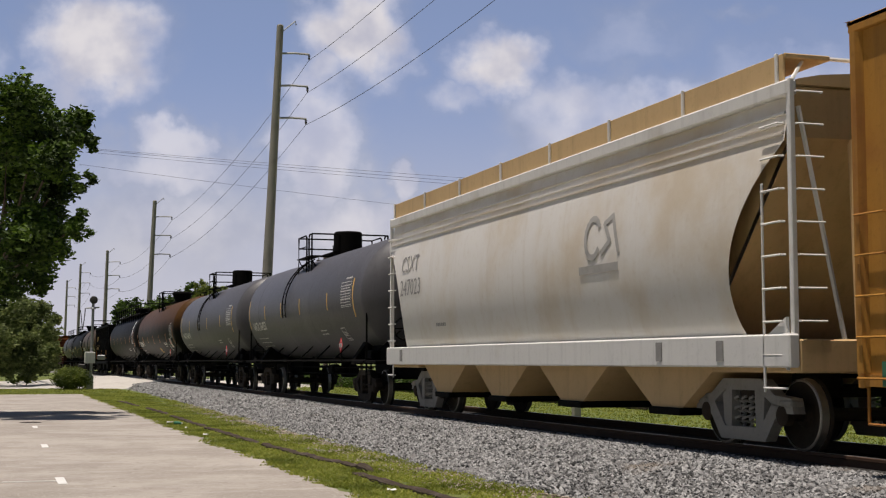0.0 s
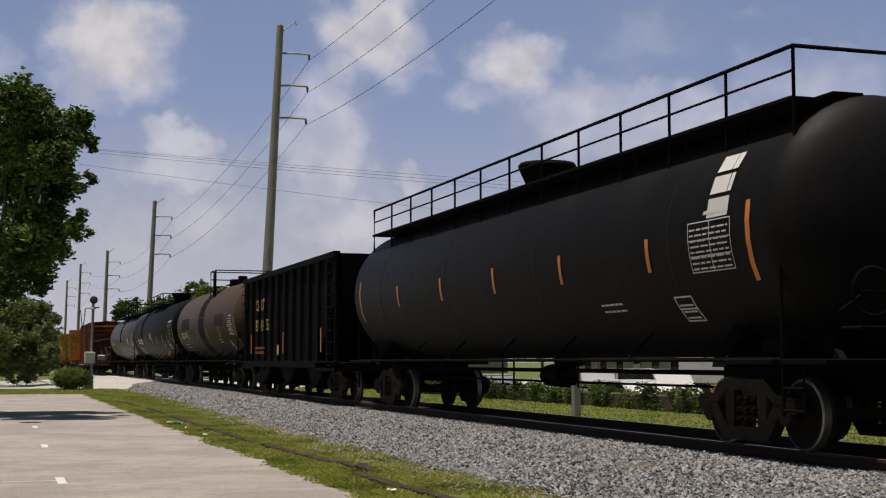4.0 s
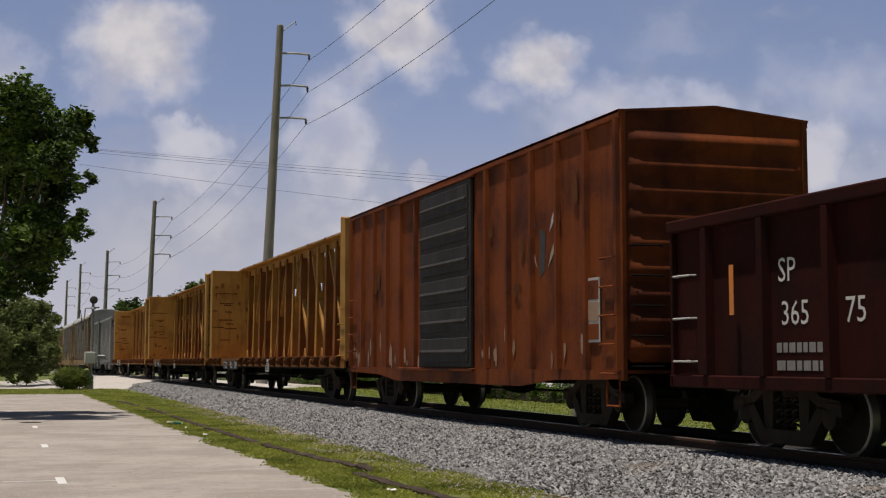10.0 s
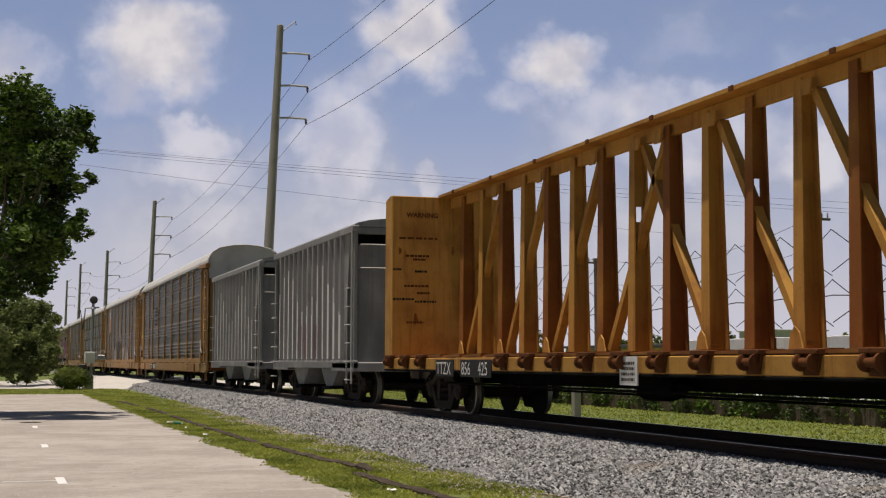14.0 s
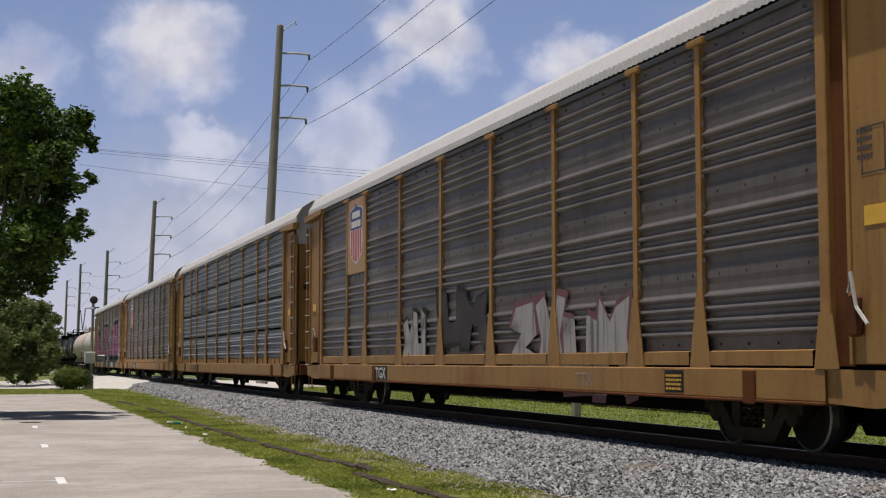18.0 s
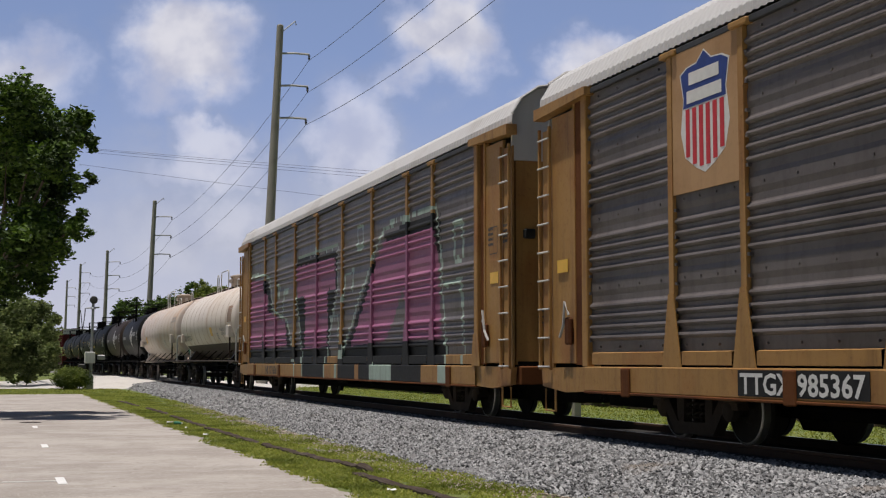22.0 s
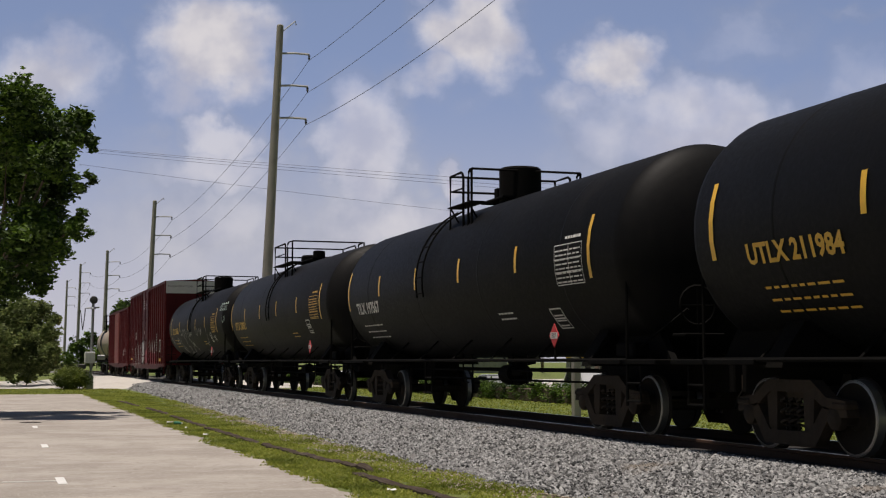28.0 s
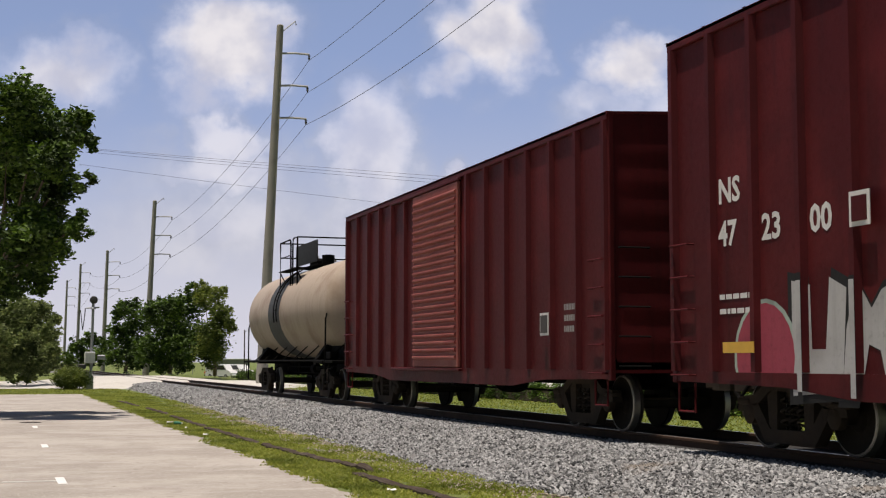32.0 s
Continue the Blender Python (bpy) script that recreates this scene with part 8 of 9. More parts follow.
th, tk, bh = tank_car(66.4, 85.3, BROWN_OVER_BLACK, "rust-brown tank car with a wide dome", 1.58, 2.72, dome="flared", strips=ORG_L, dz=-0.48, rail_x=(-1.28, 0.85), dome_x=-0.4, shift=0.5, ladder_on=False, strip_x=(-8.9, -6.0, -3.5, -0.7, 2.1, 5.1, 8.05))
tank_marks(th, tk, bh, 1.58, 2.72, "DBUX 240443", WHITE_P, placard="1075", size=0.29, num=(-8.5, -0.80), table=(6.92, -0.5), box=(-1.5, -1.2))
words(tk, "lettering", on_barrel(shifted(text_shape("NON-ODORIZED", 0.13, 1.0, 0.006), 3.5, -0.84), 1.58, 2.72), WHITE_P)
words(tk, "sign", on_barrel(shifted(bar(Shape(), 0, 0.72, 0, 0.5), 6.2, -1.02), 1.58, 2.72), WHITE_P)
for k, line in enumerate(("LIQUEFIED", "PETROLEUM", "GAS")):
    words(tk, "lettering", on_barrel(shifted(text_shape(line, 0.10, 1.0, 0.004), 6.22 + (0.22 if k == 2 else 0), -0.67 - 0.15 * k), 1.58, 2.72, 0.02), RED_L)
words(tk, "yellow_label", on_barrel(shifted(bar(Shape(), 0, 0.65, 0, 0.32), 0.4, -1.33), 1.58, 2.72), YEL_L)

th, tk, bh = tank_car(86.0, 106.7, BLACK_DULL, "dull black tank car with a long top railing", 1.55, 2.66, top="long", dome="flared", rail_x=(-9.0, 9.4), strips=ORG_L, ladder_on=False, strip_x=(-8.8, -5.6, -2.6, 0.4, 3.4, 6.4, 9.0), dz=-0.2)
tank_marks(th, tk, bh, 1.55, 2.66, "", WHITE_P, WHITE_P, table=(7.6, -0.5))
words(tk, "emblem", on_barrel(shifted(bars_shape(0.5, 0.9, 3, 3, 0.8, 1), bh - 1.9, 0.15), 1.55, 2.66), WHITE_P)

th, half, w = rib_hopper(108.9, 122.6, 3.88, COAL_BLACK, "black open coal hopper with upright ribs", covered=False, ribs=11)
for k, (tx, x, z) in enumerate((("CS", -half + 2.7, 2.72), ("XT", -half + 3.62, 2.72), ("83", -half + 2.7, 2.05), ("43", -half + 3.62, 2.05), ("35", -half + 4.55, 2.05))):
    words(th, "lettering", on_side(shifted(text_shape(tx, 0.38, 0.85), x, z), -w - 0.04), YEL_L)
for x in (-half + 1.86, -half + 7.25, half - 1.4):
    words(th, "reflective_strip", Shape().box(x, x + 0.09, -w - 0.045, -w - 0.038, 1.3, 1.95), ORG_L)
words(th, "stencil_disc", Shape().turned([(0.16, -w - 0.045), (0.16, -w - 0.04)], (-half + 6.5, 0, 1.4), "y", 14), YEL_L)
words(th, "small_print", on_side(shifted(bars_shape(1.6, 0.3, 2, 5), -half + 2.7, 1.3), -w - 0.042), BROWN_CB)

th, tk, bh = tank_car(122.4, 140.7, BROWN_TOP, "brown tank car with a dark spill below its hatch", 1.56, 2.70, dome="low", rail_x=(-0.3, 1.1), rail_h=0.6, dome_x=-0.2, strips=ORG_L, dz=-0.48, ladder_on=False, strip_x=(-7.8, -4.6, -1.8, 1.05, 4.2, 8.08))
tank_marks(th, tk, bh, 1.56, 2.70, "CRGX 29174", WHITE_P, num=(-7.0, -0.6), table=(6.66, -0.66), box=(-0.85, -1.3))
stain(tk, -0.3, 1.7, 1.56, 2.70, SOOT, -1.45, 1.5)
words(tk, "dark_patch", on_barrel(shifted(bar(Shape(), 0, 2.2, 0, 0.46), 3.5, -0.27), 1.56, 2.70), OLD_PATCH)
words(tk, "dark_patch", on_barrel(shifted(bar(Shape(), 0, 2.6, 0, 0.5), -6.5, -0.22), 1.56, 2.70), OLD_PATCH)

th, tk, bh = tank_car(141.2, 160.9, BLACK, "black tank car with a wide dome and long railing", 1.58, 2.70, top="long", dome="flared", rail_x=(-4.6, 1.3), strips=YEL_S, dome_x=0.22, dz=-0.48, shift=0.55, ladder_x=-5.0, strip_x=(-9.1, -6.05, -3.65, -0.7, 1.75, 4.35, 6.6, 8.9))
tank_marks(th, tk, bh, 1.58, 2.70, "OATX 201623", WHITE_P, GREY_L, placard="1075", num=(-7.9, -0.6), table=(7.38, -0.57), box=(-0.73, -1.05))
words(tk, "lettering", on_barrel(shifted(text_shape("NON-ODORIZED", 0.13, 1.0, 0.006), 7.13, 0.28), 1.58, 2.70), WHITE_P)
words(tk, "lettering", on_barrel(shifted(text_shape("LIQUEFIED PETROLEUM GAS", 0.11), 6.85, 0.10), 1.58, 2.70), GREY_L)
words(tk, "yellow_label", on_barrel(shifted(bar(Shape(), 0, 0.6, 0, 0.32), -1.42, -0.40), 1.58, 2.70), YEL_L)
words(tk, "stencil_box", on_barrel(shifted(bar(Shape(), 0, 0.22, 0, 0.14), -3.6, -0.2), 1.58, 2.70), GREY_L)

th, tk, bh = tank_car(161.4, 180.2, GREY_TANK, "dark grey tank car with two long top railings", 1.55, 2.68, top="double", dome="low", dome_x=6.3, strips=ORG_L, dish=0.28, ladder_x=0.7, dz=-0.40, strip_x=(-7.6, -4.75, -0.7, 2.55, 5.4, 8.75))
tank_marks(th, tk, bh, 1.55, 2.68, "NBLX 2701", WHITE_P, num=(-7.2, -0.5), table=(7.22, -0.66), box=(-0.2, -1.3))
words(tk, "yellow_label", on_barrel(shifted(bar(Shape(), 0, 0.72, 0, 0.38), 4.52, -0.47), 1.55, 2.68), YEL_L)
for x in (-4.0, -0.4, 4.3):
    words(tk, "stencil_box", on_barrel(shifted(bar(Shape(), 0, 0.2, 0, 0.24), x, 0.0), 1.55, 2.68), GREY_L)
s = Shape()
for k in range(4):
    x = -1.0 + 0.7 * k
    polyline(s, [(x, -1.25), (x + 0.1, -0.85 + 0.1 * (k % 2)), (x + 0.3, -1.0), (x + 0.4, -0.8), (x + 0.45, -1.2)], 0.025)
part("graffiti", on_barrel(s, 1.55, 2.68), GREY_L, tk, "faint grey sprayed scrawl")

th, half, w = gondola(181.8, 202.0, 2.77, MAROON_G, "rusty maroon gondola with silver graffiti", ribs=14)
rx = [-half + 0.95 + (2 * half - 1.9) * i / 14 for i in range(15)]
tag_letters(th, 2.5, 0.95, 5.3, 1.15, 5, FADED_SILVER, BLACK_L, 11, -w + 0.078, rx, -0.1, 0.06)
tag_letters(th, -2.8, 0.85, 3.9, 0.8, 4, FADED_SILVER, BLACK_L, 12, -w + 0.078, rx, -0.1, 0.06)
for x, z, k in ((8.68, 1.5, 1), (8.82, 1.3, 1), (8.98, 1.65, -1), (9.12, 1.35, 1), (9.28, 1.6, -1)):
    words(th, "graffiti", on_side(polyline(Shape(), [(x, z - 0.25), (x + 0.03, z + 0.2), (x + 0.08 * k, z - 0.05), (x + 0.05, z + 0.28)], 0.025), -w + 0.074), RUST_PATCH, "thin tan sprayed scrawl")
words(th, "graffiti", on_side(shifted(Shape().add([(0, 0, 0), (0.22, 0, 0), (0.2, 0, 0.3), (0.1, 0, 0.38), (0.02, 0, 0.2)], [(0, 1, 2, 3, 4)]), 7.95, 0.9), -w + 0.066), MINT_L, "pale green sprayed end of a letter")
words(th, "stencil_plate", Shape().box(7.72, 8.06, -w + 0.045, -w + 0.06, 1.46, 1.80), SILVER_L)
words(th, "stencil_panel", Shape().box(7.76, 8.02, -w + 0.035, -w + 0.045, 1.55, 1.76), BLACK_L)
words(th, "hand_hold", Shape().tube([(7.55, -w + 0.08, 2.48), (7.55, -w - 0.0, 2.50), (8.15, -w - 0.0, 2.50), (8.15, -w + 0.08, 2.48)], 0.016, 5), RUST_PATCH)
words(th, "lettering", on_side(shifted(text_shape("SP", 0.28), -half + 2.5, 1.95), -w + 0.074), WHITE_P)
words(th, "lettering", on_side(shifted(text_shape("365", 0.28), -half + 2.55, 1.46), -w + 0.074), WHITE_P)
words(th, "lettering", on_side(shifted(text_shape("75", 0.28), -half + 3.78, 1.46), -w + 0.074), WHITE_P)
words(th, "small_print", on_side(shifted(bars_shape(0.9, 0.4, 2, 4), -half + 2.46, 0.95), -w + 0.074), GREY_L)
words(th, "reflective_strip", Shape().box(-half + 1.6, -half + 1.7, -w - 0.03, -w - 0.026, 1.6, 2.2), ORG_L)
words(th, "reflective_strip", Shape().box(half - 1.90, half - 1.80, -w - 0.03, -w - 0.026, 1.30, 1.95), ORG_L)

th, half, eave, w = box_car(203.4, 218.8, 4.76, RUSTY, DOOR_GREY, "orange rusty boxcar with a grey door", ribs=14, door=(-1.7, 1.45), door_kind="panels", roof_peak=0.16, name="box_car", ridge=0.04, pitch=0.37)
rng = random.Random(5)
for k in range(40):
    x, z, hh, ww = rng.uniform(-half + 0.3, half - 0.9), rng.uniform(0.85, 1.3), rng.uniform(0.15, 0.55), rng.uniform(0.06, 0.2)
    if -2.0 < x < 1.6:
        continue
    pts = [(ww * (0.5 + 0.5 * math.cos(0.7 * j) * rng.uniform(0.6, 1.1)), 0, hh * (0.5 + 0.5 * math.sin(0.7 * j) * rng.uniform(0.6, 1.1))) for j in range(9)]
    words(th, "bare_patch", on_side(shifted(Shape().add(pts, [tuple(range(9))]), x, z), -w - 0.004 - 0.0005 * k), RUST_PATCH)
for k in range(26):
    x, z, hh, ww = rng.uniform(-half + 0.3, half - 0.9), rng.uniform(1.2, 3.9), rng.uniform(0.2, 0.7), rng.uniform(0.12, 0.4)
    if -2.2 < x < 1.6:
        continue
    pts = [(ww * (0.5 + 0.5 * math.cos(0.7 * j) * rng.uniform(0.7, 1.1)), 0, hh * (0.5 + 0.5 * math.sin(0.7 * j) * rng.uniform(0.7, 1.1))) for j in range(9)]
    words(th, "rust_patch", on_side(shifted(Shape().add(pts, [tuple(range(9))]), x, z), -w - 0.026 - 0.0005 * k), RUST_SILL)
for x, z, k, mt in ((4.5, 3.2, -1, BAND_DARK), (5.05, 3.1, 1, SILVER_L), (4.55, 2.55, -1, TAN_TANK), (5.0, 2.55, 1, TAN_TANK)):
    s = Shape().add([(x, 0, z), (x + 0.1 * k, 0, z + 0.22), (x + 0.32 * k, 0, z + 0.48), (x + 0.22 * k, 0, z + 0.2)], [(0, 1, 2, 3)])
    words(th, "graffiti", on_side(s, -w - 0.01), mt, "faded sprayed swoosh")
words(th, "graffiti", on_side(shifted(Shape().add([(0, 0, 0), (0.22, 0, 0.1), (0.26, 0, 0.7), (0.02, 0, 0.8)], [(0, 1, 2, 3)]), 4.62, 2.4), -w - 0.006), BAND_DARK, "grey sprayed patch")
words(th, "stencil_plate", Shape().box(6.44, 6.98, -w - 0.03, -w - 0.02, 1.33, 2.28), SHIELD_G)
for z0, z1 in ((1.37, 1.60), (1.64, 1.92), (1.96, 2.24)):
    words(th, "stencil_panel", Shape().box(6.48, 6.94, -w - 0.035, -w - 0.03, z0, z1), RUSTY if z0 != 1.64 else RUST_PATCH)

beam_car(219.6, 242.7, "faded yellow lumber car with tapered middle posts", "TTZX 850389", holes=False, seed=1)
beam_car(243.6, 266.6, "yellow-brown lumber car with slotted middle posts", "TTZX 874221", holes=True, seed=2)
beam_car(267.8, 290.4, "faded yellow lumber car with crossed cables", "TTZX 856425", holes=False, warm=False, seed=3)

for a, b in ((292.95, 303.05), (305.45, 316.0)):
    th, half, w = rib_hopper(a, b, 4.36, HOP_GREY, "grey ribbed hopper car streaked with white", ribs=12, flat_end=True)
    rng = random.Random(int(a))
    step = (2 * half - 2.4) / 12
    for k in range(13):
        x, z = -half + 1.2 + step * k, 3.0 + 0.6 * math.sin(k * 0.9) + rng.uniform(-0.2, 0.2)
        part("pale_rib_paint", Shape().box(x - 0.045, x + 0.045, -w - 0.04, -w - 0.036, 1.12, z), SILL_W, th)
        if k % 12 and rng.random() < 0.7:
            z1 = z - rng.uniform(0.0, 0.5)
            x0, x1 = x + 0.10, x + step * rng.uniform(0.5, 0.8)
            pts = [(x0, 1.12), (x1, 1.12), (x1 - 0.02, z1 - 0.3), (x1 - 0.08, z1), ((x0 + x1) / 2, z1 - 0.15), (x0 + 0.03, z1 - 0.05)]
            part("lime_streak", on_side(Shape().add([(p, 0, q) for p, q in pts], [tuple(range(6))]), -w + 0.055), SILL_W, th)
        if k in (4, 5, 7):
            part("graffiti", on_side(Shape().add([(x + 0.1, 0, 1.2), (x + 0.17, 0, 1.15), (x + 0.2, 0, 2.0), (x + 0.12, 0, 2.2)], [(0, 1, 2, 3)]), -w + 0.05), ROSE_L, th, "red sprayed streak")

rack_car(330.55, "tall car carrier with brown-grey ridged panels", PANEL_B, ("TTGX 985403", True), "bars", plate=7.7)
rack_car(358.9, "car carrier with a faded shield emblem and silver graffiti", PANEL_B, ("TTGX", True), "shield", plate=8.1,
         tag=((2.4, 0.62, 4.5, 1.35, (FADED_WHITE, ROSE_DIM), 21), (-4.1, 1.0, 1.6, 1.15, (FADED_WHITE, BLACK_L), 22), (-1.6, 1.3, 2.7, 1.0, (PANEL_MARK, BLACK_L), 23)))
rack_car(387.5, "car carrier with blue-grey slotted panels", PANEL_G, ("NS 171200", False), "bars", slotted=True)
rack_car(416.05, "car carrier with a shield emblem on a tan board", PANEL_B, ("TTGX 985367", True), "shield", plate=7.6)


def pink_letters():
    """Large sprayed letters of the last carrier: pink fields with black shade and mint edges."""
    f = [
        [(-12.0, 1.45), (-12.0, 3.8), (-9.3, 3.7), (-8.6, 3.3), (-8.6, 2.7), (-7.6, 2.5), (-5.9, 2.3), (-5.4, 1.8), (-5.4, 1.5)],
        [(-4.1, 3.9), (0.6, 3.8), (0.6, 2.9), (-0.2, 2.9), (-0.2, 1.45), (-3.2, 1.4), (-3.1, 2.8), (-4.1, 2.9)],
        [(1.9, 1.42), (4.5, 3.35), (5.5, 3.85), (9.05, 3.8), (9.3, 3.1), (9.5, 1.5), (7.1, 1.5), (6.85, 2.7), (6.0, 1.9), (5.4, 1.5)],
    ]
    edge = [[(-12.0, 4.0), (-9.0, 3.85), (-8.3, 3.7), (-7.8, 2.7), (-5.6, 2.3), (-4.7, 1.5), (-4.0, 0.7)], [(-4.2, 2.9), (-3.9, 2.4), (-3.3, 1.2), (-2.9, 0.7)],
            [(-4.1, 4.1), (-1.0, 4.05), (0.85, 4.05), (0.85, 2.8), (0.2, 2.1), (-0.25, 1.1), (-0.3, 0.7)], [(0.9, 0.7), (1.8, 1.55), (3.1, 2.6), (4.4, 3.5), (5.3, 4.1), (9.15, 4.15), (9.45, 3.2), (9.55, 2.4), (9.75, 1.5), (9.9, 1.0)],
            [(-6.2, 2.3), (-6.0, 3.2), (-5.4, 3.2)], [(1.5, 2.6), (1.7, 3.2), (2.5, 3.3), (2.4, 2.8)], [(0.0, 2.2), (0.9, 2.2), (1.1, 1.5)],
            [(10.3, 3.0), (10.8, 3.0), (10.8, 3.7), (10.3, 3.7), (10.3, 3.0)], [(9.75, 2.55), (10.7, 2.6), (10.85, 1.4), (10.9, 0.9)], [(-6.9, 3.1), (-6.7, 3.1), (-6.7, 3.4), (-6.9, 3.4), (-6.9, 3.1)], [(2.9, 3.8), (3.4, 3.8), (3.4, 4.3), (2.9, 4.3), (2.9, 3.8)]]
    dark = [[(-9.4, 3.7), (-8.5, 3.6), (-7.7, 2.6), (-8.5, 2.6), (-8.6, 3.2), (-9.3, 3.3)], [(-4.1, 2.9), (-3.0, 2.9), (-3.0, 1.3), (-3.5, 1.6)], [(-0.2, 2.95), (0.7, 2.95), (0.0, 1.6), (-0.25, 1.3)],
            [(-9.5, 2.0), (-9.2, 1.9), (-8.6, 1.2), (-9.4, 1.2)], [(1.5, 1.0), (1.8, 1.4), (4.6, 3.5), (4.5, 3.2), (2.2, 1.4)], [(9.0, 3.9), (9.4, 4.0), (9.5, 3.1), (9.15, 3.3)], [(5.3, 3.95), (9.1, 4.05), (9.1, 3.75), (5.5, 3.75)],
            [(-4.1, 4.0), (0.8, 3.95), (0.8, 2.9), (0.6, 2.9), (0.6, 3.75), (-4.1, 3.82)], [(-5.8, 2.32), (-5.3, 1.9), (-4.7, 1.3), (-5.4, 1.3)]]

    def at(x, z):
        j = 0.03 * noise.noise((x * 4, z * 4, 2))
        x, z = x + j, z - j
        for p in edge:
            if near_line(p, x, z, 0.042 + 0.03 * (noise.noise((x * 1.5, z * 1.5, 5)) > 0.1)):
                return 3
        if z < 1.0:
            if -3.0 < x < -0.3 or 1.2 < x < 3.0 or 3.3 < x < 4.3 or 6.2 < x < 8.4 or (10.0 < x < 10.8 and z < 0.75):
                return 2
            return 3 if 4.3 < x < 6.2 or 9.5 < x < 10.0 else 0
        for p in dark:
            if inside(p, x, z):
                return 2
        for p in f:
            if inside(p, x, z):
                return 1
        return 2 if z < 1.46 and -12 < x < 9.9 and not (0.1 < x < 1.2) else 0
    return at


rack_car(444.3, "car carrier sprayed with giant pink letters", PANEL_B, ("NS 171636", False), None, pieces=pink_letters())

for a, b, pm, mk in ((457.7, 474.2, CREAM_TANK, "UTLX 200424"), (474.9, 493.0, PINK_TANK, "UTLX 900415")):
    th, tk, bh = tank_car(a, b, pm, "cream chilled-gas tank car with a roof walkway", 1.50, 2.66, top="cold", dome="cold", rail_mat=TAN_TANK, sill_mat=BROWN_DARK, seams=12, dish=0.20, shift=1.10 if pm is CREAM_TANK else 1.0, barrel=0.55 if pm is CREAM_TANK else 0.6, ladder_on=False, seam_mat=SEAM_RUST, saddle_mat=PINK_TANK if pm is PINK_TANK else BROWN_DARK)
    words(tk, "lettering", on_barrel(shifted(text_shape(mk, 0.24), -bh + 1.2, -0.68), 1.50, 2.66), DARK_L)
    words(tk, "small_print", on_barrel(shifted(bars_shape(0.9, 0.6, 8, 5, 0.25, 8), 5.94 if pm is CREAM_TANK else bh - 2.2, -0.16), 1.50, 2.66), GREY_L)
    cream = pm is CREAM_TANK
    for k, line in enumerate(("REFRIGERATED LIQUID", "CARBON DIOXIDE") if cream else ("CARBON DIOXIDE", "REFRIGERATED LIQUID")):
        words(tk, "lettering", on_barrel(shifted(text_shape(line, 0.11, 1.0, 0.004), (3.92 if cream else bh - 2.2) + 0.15 * k, (-0.42 if cream else 0.5) - 0.16 * k), 1.50, 2.66), GREY_L)
    words(tk, "yellow_label", on_barrel(shifted(bar(Shape(), 0, 0.55, 0, 0.36), 1.38 if cream else -bh + 3.0, -0.58), 1.50, 2.66), YEL_L)
    words(tk, "small_print", on_barrel(shifted(bars_shape(0.45, 0.3, 4, 7, 0.6, 3), 2.92, -0.75), 1.50, 2.66), GREY_L)
    words(tk, "valve_box", Shape().box(6.18 if cream else bh - 1.9, 6.74 if cream else bh - 1.35, -1.58, -1.36, 1.96, 2.41, 0.02), pm)
    part("box_leg", Shape().box(bh - 1.26 if cream else bh - 1.65, bh - 1.2 if cream else bh - 1.59, -1.50, -1.44, 1.2, 1.98, 0.01), BROWN_DARK, tk)
    words(tk, "valve_box", Shape().box(-bh + 0.62, -bh + 0.95, -1.56, -1.40, 1.92, 2.30, 0.02), pm)
    words(tk, "stencil_box", on_barrel(shifted(bars_shape(0.5, 0.34, 2, 3, 0.7, 2), 5.57 if cream else bh - 2.9, -0.72), 1.50, 2.66), DARK_L)
    rx = (b - a) / 2 - 0.5
    for m in (pose(0, 0, 0), TURN):
        part("chrome_hand_rail", Shape().tube([(rx, -1.44, 1.05), (rx, -1.44, 2.16), (rx, -1.40, 2.26), (rx, -1.3, 2.30), (rx, 0.9, 2.30), (rx, 1.0, 2.2), (rx, 1.0, 1.05)], 0.03), CHROME, th, m=m)
    if not cream:
        part("warning_diamond", Shape().prism([(rx + 0.05, 1.32), (rx + 0.28, 1.58), (rx + 0.05, 1.84), (rx - 0.18, 1.58)], -0.86, -0.85), GREEN_P, th, "dark green hazard diamond")
        part("placard_holder", Shape().box(rx + 0.02, rx + 0.08, -0.845, -0.80, 1.05, 1.9), BROWN_DARK, th)
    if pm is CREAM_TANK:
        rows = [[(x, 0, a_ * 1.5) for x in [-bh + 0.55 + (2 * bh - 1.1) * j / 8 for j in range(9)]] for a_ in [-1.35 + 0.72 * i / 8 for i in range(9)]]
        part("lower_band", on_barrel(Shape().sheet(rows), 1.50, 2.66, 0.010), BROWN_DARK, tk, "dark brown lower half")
        words(tk, "orange_panel", on_barrel(shifted(bar(Shape(), 0, 0.92, 0, 0.62), 5.94, -0.12), 1.50, 2.66, 0.008), RUST_PATCH)

